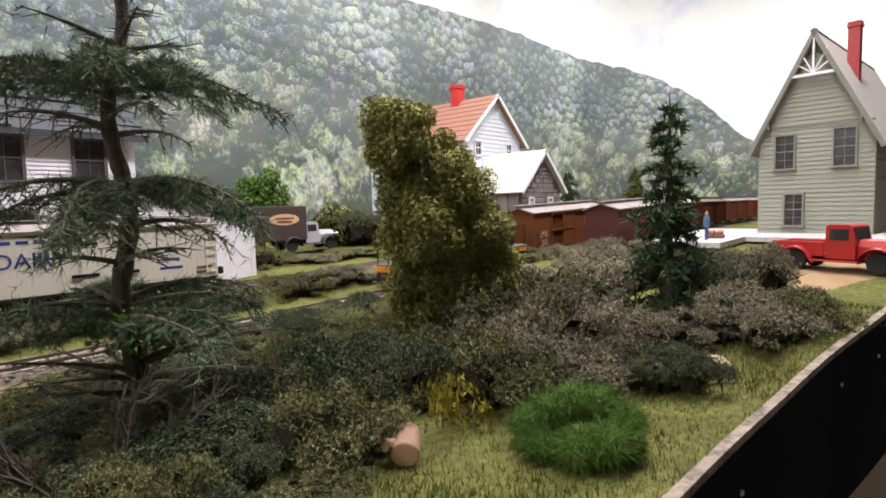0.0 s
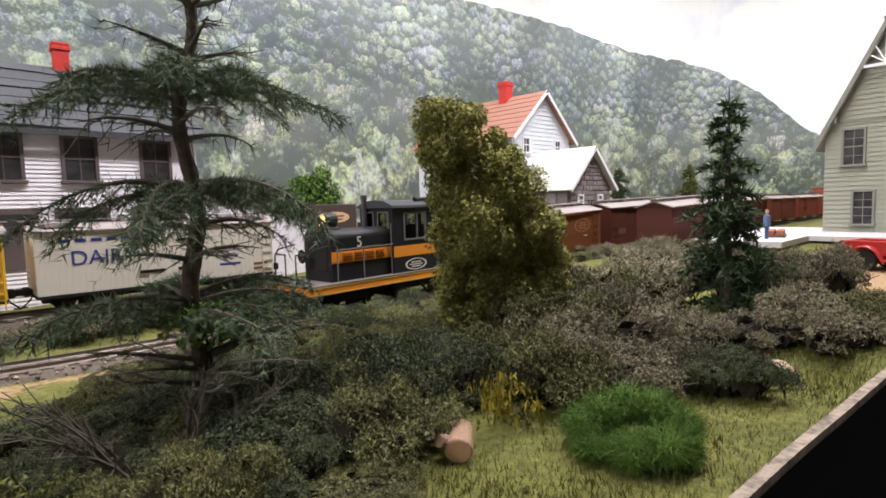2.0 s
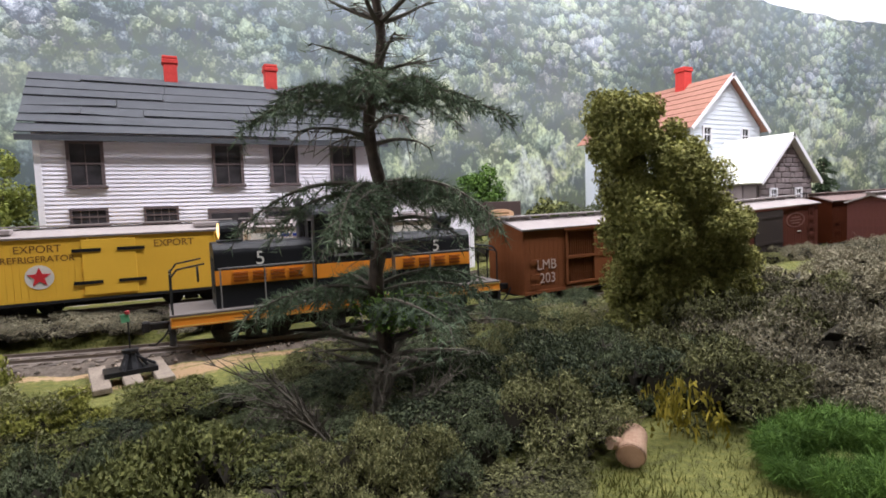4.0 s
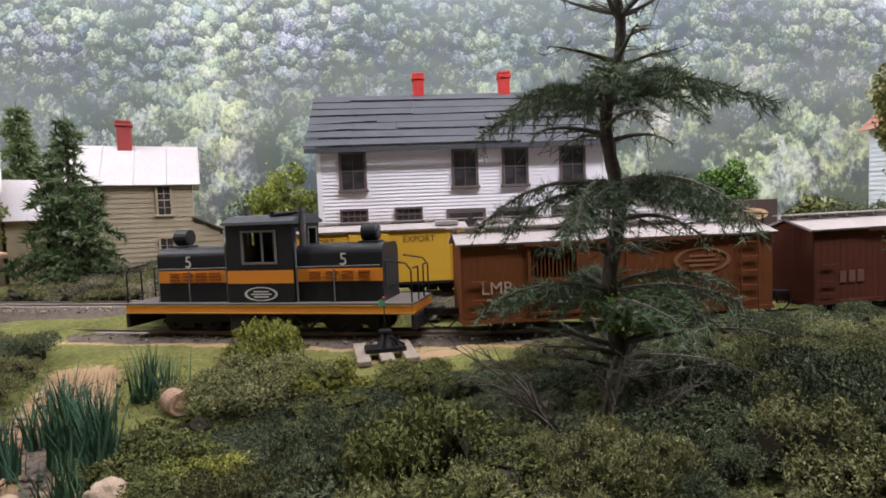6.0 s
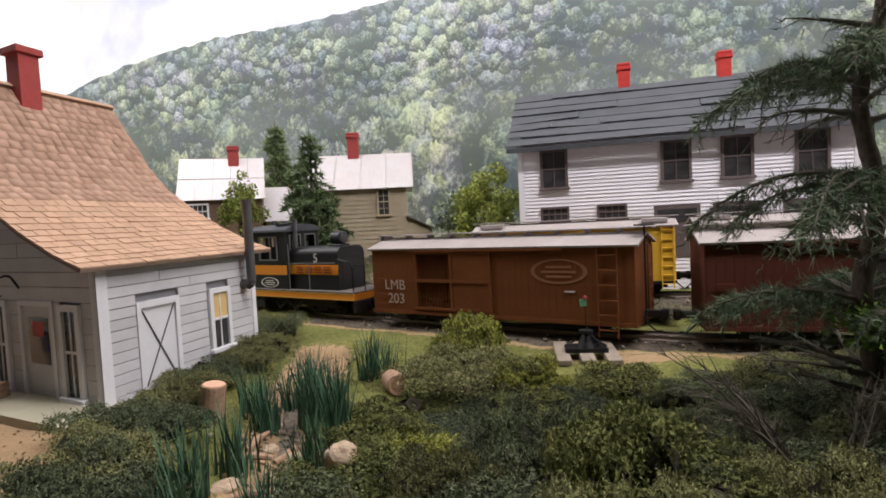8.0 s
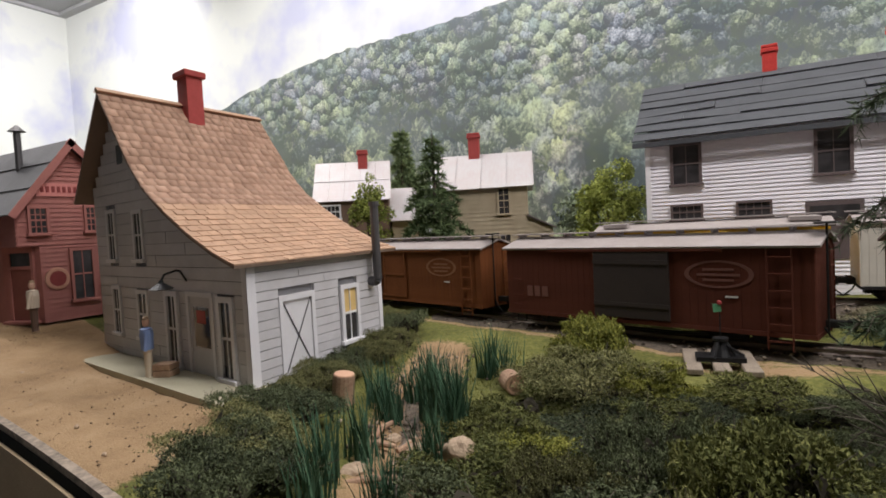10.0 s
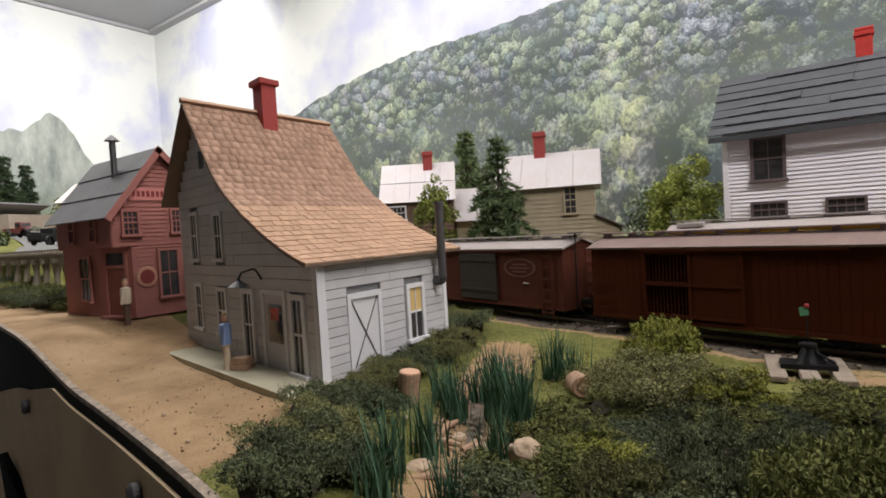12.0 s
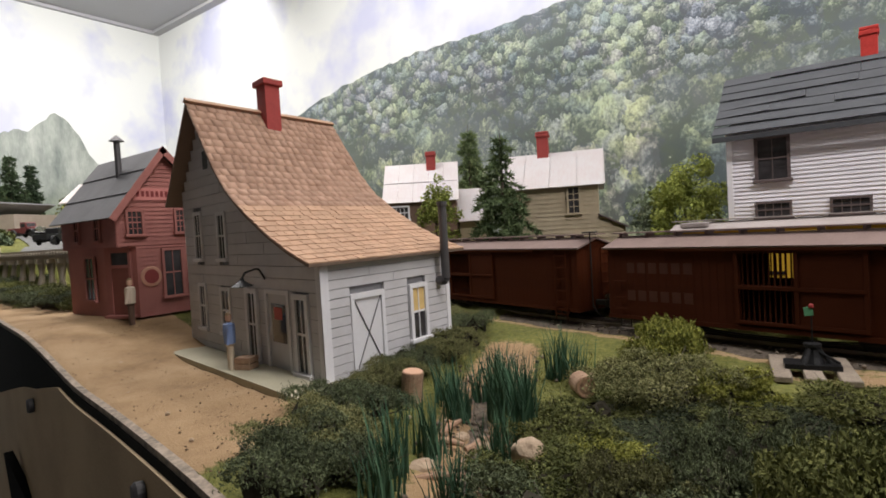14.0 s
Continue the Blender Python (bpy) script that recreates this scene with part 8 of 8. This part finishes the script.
def old_truck(x, y, z, rot, body_m, fender_m, label, box_m=None, scale=1.0):
    """A 1930s light truck that faces +x; wheelbase about 5.9."""
    t = thing("pickup_truck" if box_m is None else "delivery_truck", x, y, z, rot, label, "truck")
    bm = bmesh.new()
    soft_box(bm, -4.4, 4.2, -0.9, 0.9, 0.75, 1.05, 0.05, 1)
    part("chassis", bm, m_under, t)
    for wx in (-2.9, 3.0):
        for s in (-1, 1):
            wheel(t, wx, s * 1.45, 0.82, m_tyre, m_chrome)
    for s in (-1, 1):
        fender(t, -2.9, s * 1.45, 1.15, fender_m, 0.3)
        fender(t, 3.0, s * 1.45, 1.2, fender_m, -0.0)
        bm = bmesh.new()
        soft_box(bm, -1.7, 1.9, s * 1.45 - 0.35, s * 1.45 + 0.35, 0.78, 0.9, 0.04, 1)
        part("running_board", bm, fender_m, t)
        bm = bmesh.new()
        lathe(bm, [(0.1, -0.3), (0.34, -0.1), (0.36, 0.12), (0.2, 0.16)], 14, Matrix.Translation((4.3, s * 1.0, 2.0)) @ Matrix.Rotation(radians(90), 4, "Y"))
        part("headlight", bm, m_chrome, t)
    bm = bmesh.new()
    cab_shape(bm, -0.75, 1.35, 1.35, 1.0, 2.5, 3.75)
    cab = part("cab", bm, body_m, t)
    for s in (-1, 1):
        bm = bmesh.new()
        box(bm, -0.45, 0.9, s * 1.36 - 0.01, s * 1.36 + 0.01, 2.5, 3.4)
        part("side_window", bm, m_glass, cab)
    bm = bmesh.new()
    slab(bm, (1.36, -1.1, 2.6), (1.36, 1.1, 2.6), (1.13, 1.1, 3.5), (1.13, -1.1, 3.5), 0.02)
    part("windscreen", bm, m_glass, cab)
    bm = bmesh.new()
    prof = [(-0.85, 1.0), (0.85, 1.0), (0.9, 2.0), (0.6, 2.5), (0, 2.62), (-0.6, 2.5), (-0.9, 2.0)]
    prism(bm, prof, "x", 1.3, 3.9)
    part("bonnet", bm, body_m, t)
    bm = bmesh.new()
    prism(bm, [(a * 0.9, 1.05 + (b - 1.0) * 0.95) for a, b in prof], "x", 3.9, 4.05)
    part("grille", bm, m_chrome, t)
    bm = bmesh.new()
    rod(bm, (4.6, -1.7, 1.1), (4.6, 1.7, 1.1), 0.12, n=8)
    part("bumper", bm, m_chrome, t)
    if box_m is None:
        for s in (-1, 1):
            bm = bmesh.new()
            soft_box(bm, -4.9, -0.8, s * 1.4 - 0.08, s * 1.4 + 0.08, 1.15, 2.35, 0.05, 1)
            part("bed_side", bm, body_m, t)
        bm = bmesh.new()
        soft_box(bm, -4.95, -4.8, -1.45, 1.45, 1.15, 2.3, 0.05, 1), box(bm, -4.8, -0.8, -1.3, 1.3, 1.15, 1.3)
        part("bed", bm, body_m, t)
    else:
        bm = bmesh.new()
        soft_box(bm, -7.6, -0.75, -1.75, 1.75, 1.5, 5.9, 0.06, 1)
        b = part("van_box", bm, box_m, t, "dark brown van body")
        bm = bmesh.new()
        oval(bm, -4.0, 4.2, 2.1, 0.72, -1.76)
        o = part("oval_sign", bm, worn("peach_sign_paint", (0.72, 0.45, 0.28), None, 0.6), b, "peach oval sign")
        for k in range(2):
            bm = bmesh.new()
            box(bm, -5.3 + 0.3 * k, -2.7 - 0.3 * k, -1.83, -1.8, 4.25 - 0.42 * k, 4.45 - 0.42 * k)
            part("lettering_bar", bm, m_brown_letter, o)
    if scale != 1.0:
        t.scale = (scale,) * 3
    return t


old_truck(55.0, 5.0, 2.5, -110, m_truck_red, m_truck_red, "bright red vintage pickup truck on the earth yard")
old_truck(45.8, 66.0, 2.9, -3, worn("pale_grey_cab", (0.5, 0.5, 0.54), None, 0.5), worn("dark_grey_fender", (0.08, 0.08, 0.09), None, 0.5), "dark brown delivery truck with pale grey cab", worn("brown_van_paint", (0.075, 0.05, 0.045), None, 0.6), 1.05)

# ---- the town beyond the trestle ----
m_timber = worn("grey_trestle_timber", (0.46, 0.40, 0.33), (0.26, 0.21, 0.16), 0.9, (1, 1, 0.4), coarse=60)
m_asphalt = worn("grey_street", (0.15, 0.15, 0.145), (0.10, 0.10, 0.10), 0.9, coarse=40)


def hill_z(x, y):
    return 8.6 + 0.085 * (-122 - x) + 0.5 * math.sin(x * 0.2) * math.sin(y * 0.23)


def town():
    b = thing("timber_trestle", -106, 34.2, 2.0, 5, "grey timber trestle bridge on round pile bents", "bridge")
    for k in range(9):
        x = -14 + 3.5 * k
        bm = bmesh.new()
        for y in (-1.8, -0.6, 0.6, 1.8):
            rod(bm, (x, y * 1.5, 0), (x, y, 5.2), 0.42, 0.36, 8)
        part("pile_bent", bm, m_timber, b)
        bm = bmesh.new()
        box(bm, x - 0.4, x + 0.4, -2.9, 2.9, 5.2, 5.9)
        part("cap_beam", bm, m_timber, b)
    for y in (-1.6, 1.6):
        bm = bmesh.new()
        box(bm, -17, 17, y - 0.35, y + 0.35, 5.9, 6.5)
        part("stringer", bm, m_timber, b)
    bm = bmesh.new()
    soft_box(bm, -0.35, 0.35, -3.0, 3.0, 0, 0.45, 0.04, 1)
    me = mesh_of(bm, "deck_tie", m_timber)
    for k in range(36):
        piece("deck_tie", me, b, pose(U * (-17 + k * 0.97), 0, U * 6.5))
    for y in (-2.8, 2.5):
        bm = bmesh.new()
        box(bm, -17, 17, y, y + 0.35, 6.96, 7.35)
        part("guard_timber", bm, m_timber, b)
    # terrace and sloping street
    xs, ys = np.linspace(-217, -120, 50), np.linspace(26, 110, 40)
    verts = [(x, y, hill_z(x, y) if x < -121 else 0.0) for x in xs for y in ys]
    faces = [(i * 40 + j, (i + 1) * 40 + j, (i + 1) * 40 + j + 1, i * 40 + j + 1) for i in range(49) for j in range(39)]
    hill = grid_mesh("town_hill", verts, faces, m_ground, smooth=True)
    tagged(hill, "green terrace on which the town stands", "hill", kind="structure")
    verts, n = [], 24
    for k in range(n):
        t = k / (n - 1)
        x, y, w = -123 - 80 * t, 38.5 + 20 * t + 3 * math.sin(t * 5), 5.0 - 1.2 * t
        verts += [(x, y - w, max(hill_z(x, y - w), hill_z(x, y + w), hill_z(x, y)) + 0.25), (x, y + w, max(hill_z(x, y - w), hill_z(x, y + w), hill_z(x, y)) + 0.25)]
    tagged(grid_mesh("road", verts, [(2 * k, 2 * k + 2, 2 * k + 3, 2 * k + 1) for k in range(n - 1)], m_asphalt, smooth=True), "grey street that climbs through the town", "road", kind="structure")
    house = gable_house("yellow_house", -178, 66, 14, -70, 12, 14, 9, 5, "pale yellow town house with grey roof", worn("pale_yellow_clapboard", (0.50, 0.44, 0.28), None, 0.7), m_pale_roof, m_trim_white, 0.9)
    for x in (-4.5, 1.5):
        window(house, 2.8, 4.4, rz(x, -0.03, 3.5, 0), m_trim_dark, 2, 2)
    chimney(house, 0, 8, 12, 17, 1.8, m_chimney_dull)
    g = thing("filling_station", -190, 52, 15.2, -62, "low grey-roofed filling station with open bays", "shop")
    bm = bmesh.new()
    box(bm, -8, 8, 3, 9, 0, 4.6)
    part("wall", bm, worn("dusty_plaster", (0.36, 0.30, 0.25), None, 0.8), g)
    bm = bmesh.new()
    slab(bm, (-8.6, -2.5, 4.6), (8.6, -2.5, 4.6), (8.6, 6, 8.0), (-8.6, 6, 8.0), 0.4)
    part("roof", bm, m_store_roof, g)
    for x in (-8, -2.5, 3, 8):
        bm = bmesh.new()
        rod(bm, (x, -2.0, -0.2), (x, -2.0, 4.7), 0.3, n=8)
        part("post", bm, m_trim_white, g)
    bm = bmesh.new()
    box(bm, 2.6, 6.0, -2.9, -2.7, 3.6, 6.6)
    part("hanging_sign", bm, worn("orange_sign", (0.60, 0.34, 0.14), None, 0.6), g)
    black = worn("black_car_paint", (0.02, 0.02, 0.022), None, 0.35)
    old_truck(-140, 45.5, hill_z(-140, 45.5) + 0.35, 130, black, black, "black vintage pickup parked on the town street")
    old_truck(-168, 49, hill_z(-168, 49) + 0.35, 20, worn("maroon_car_paint", (0.16, 0.04, 0.04), None, 0.4), black, "maroon vintage pickup outside the filling station")
    for k in range(12):
        x, y = -126 - 4.6 * k, 32.0 + 0.75 * k
        bm = bmesh.new()
        rod(bm, (0, 0, -0.3), (0, 0, 1.6), 0.22, n=6)
        tagged(part("fence_post", bm, m_timber, m=rz(x, y, hill_z(x, y), 0)), "short timber post beside the street", "post", "posts along the street")
    for k, (x, y, r, h) in enumerate(((-72, 27.5, 3.4, 2.0), (-78, 26, 3.4, 1.8), (-84, 27, 3.6, 2.0), (-90, 26.5, 3.8, 2.0), (-96, 28, 4, 2.2), (-79, 31, 3.6, 2.2), (-87, 32, 4, 2.4), (-103, 28, 4, 2.0), (-112, 29, 4.4, 2.4), (-120, 31, 4.6, 3.4))):
        shrub("dark" if k % 2 else "moss", x, y, r, h, "dark green hedge shrub before the trestle", None, "shrubs before the trestle", 0.2)
    for k, (x, y, w, h) in enumerate(((-196, 44, 6, 7), (-206, 52, 7, 12), (-190, 84, 8, 10), (-200, 74, 8, 12), (-150, 38, 3, 2.4), (-160, 41, 3.4, 3))):
        leafy_tree(x, y, hill_z(x, y) - 0.5, w, h, m_moss if k % 2 else m_needle, "green tree on the terrace above the town", 80 + k, 2200, 0.6)


town()


# ---- what moves ----
TRACK_X = np.linspace(240, -185, 4251)
TRACK_Y = smooth_line(MAIN, TRACK_X)
TRACK_S = np.r_[0, np.cumsum(np.hypot(np.diff(TRACK_X), np.diff(TRACK_Y)))]
TRACK_S -= np.interp(-40.0, -TRACK_X, TRACK_S)
# the way that the engine's front has gone past x = 40, by the clock
RUN = [(0.0, 3.1), (1.0, 11.1), (2.2, 22.0), (3.2, 32.0), (4.3, 43.6), (5.5, 56.8), (6.5, 68.0), (7.5, 79.3), (8.7, 92.9), (9.7, 104.3), (10.8, 116.7), (12.0, 130.3), (13.0, 141.8), (14.0, 153.5)]


def on_track(s):
    x, y = float(np.interp(s, TRACK_S, TRACK_X)), float(np.interp(s, TRACK_S, TRACK_Y))
    return x, y, track_z(x, 0.0)


def motions():
    times = np.arange(0, 141) / 10
    gone = smooth_line(RUN, times)
    for ob, behind, length in TRAIN:
        rows = []
        for t, s in zip(times[::5], gone[::5]):
            a, b = on_track(s - behind - 4.4), on_track(s - behind - length + 4.4)
            turn = math.degrees(math.atan2(b[1] - a[1], b[0] - a[0]))
            tip = -math.degrees(math.atan2(b[2] - a[2], math.hypot(b[0] - a[0], b[1] - a[1])))
            rows.append((float(t), pose(U * (a[0] + b[0]) / 2, U * (a[1] + b[1]) / 2, U * (a[2] + b[2]) / 2, 0, tip, turn)))
        walk(ob, rows)
    train = {ob for ob, _, _ in TRAIN}
    for axle, x, r in AXLES:
        if axle.parent.parent in train:
            walk(axle, [(float(t), pose(U * x, 0, U * r, 0, -math.degrees((s - gone[0]) / r), 0)) for t, s in zip(times[::1], gone[::1])])


depot_shingles()
motions()
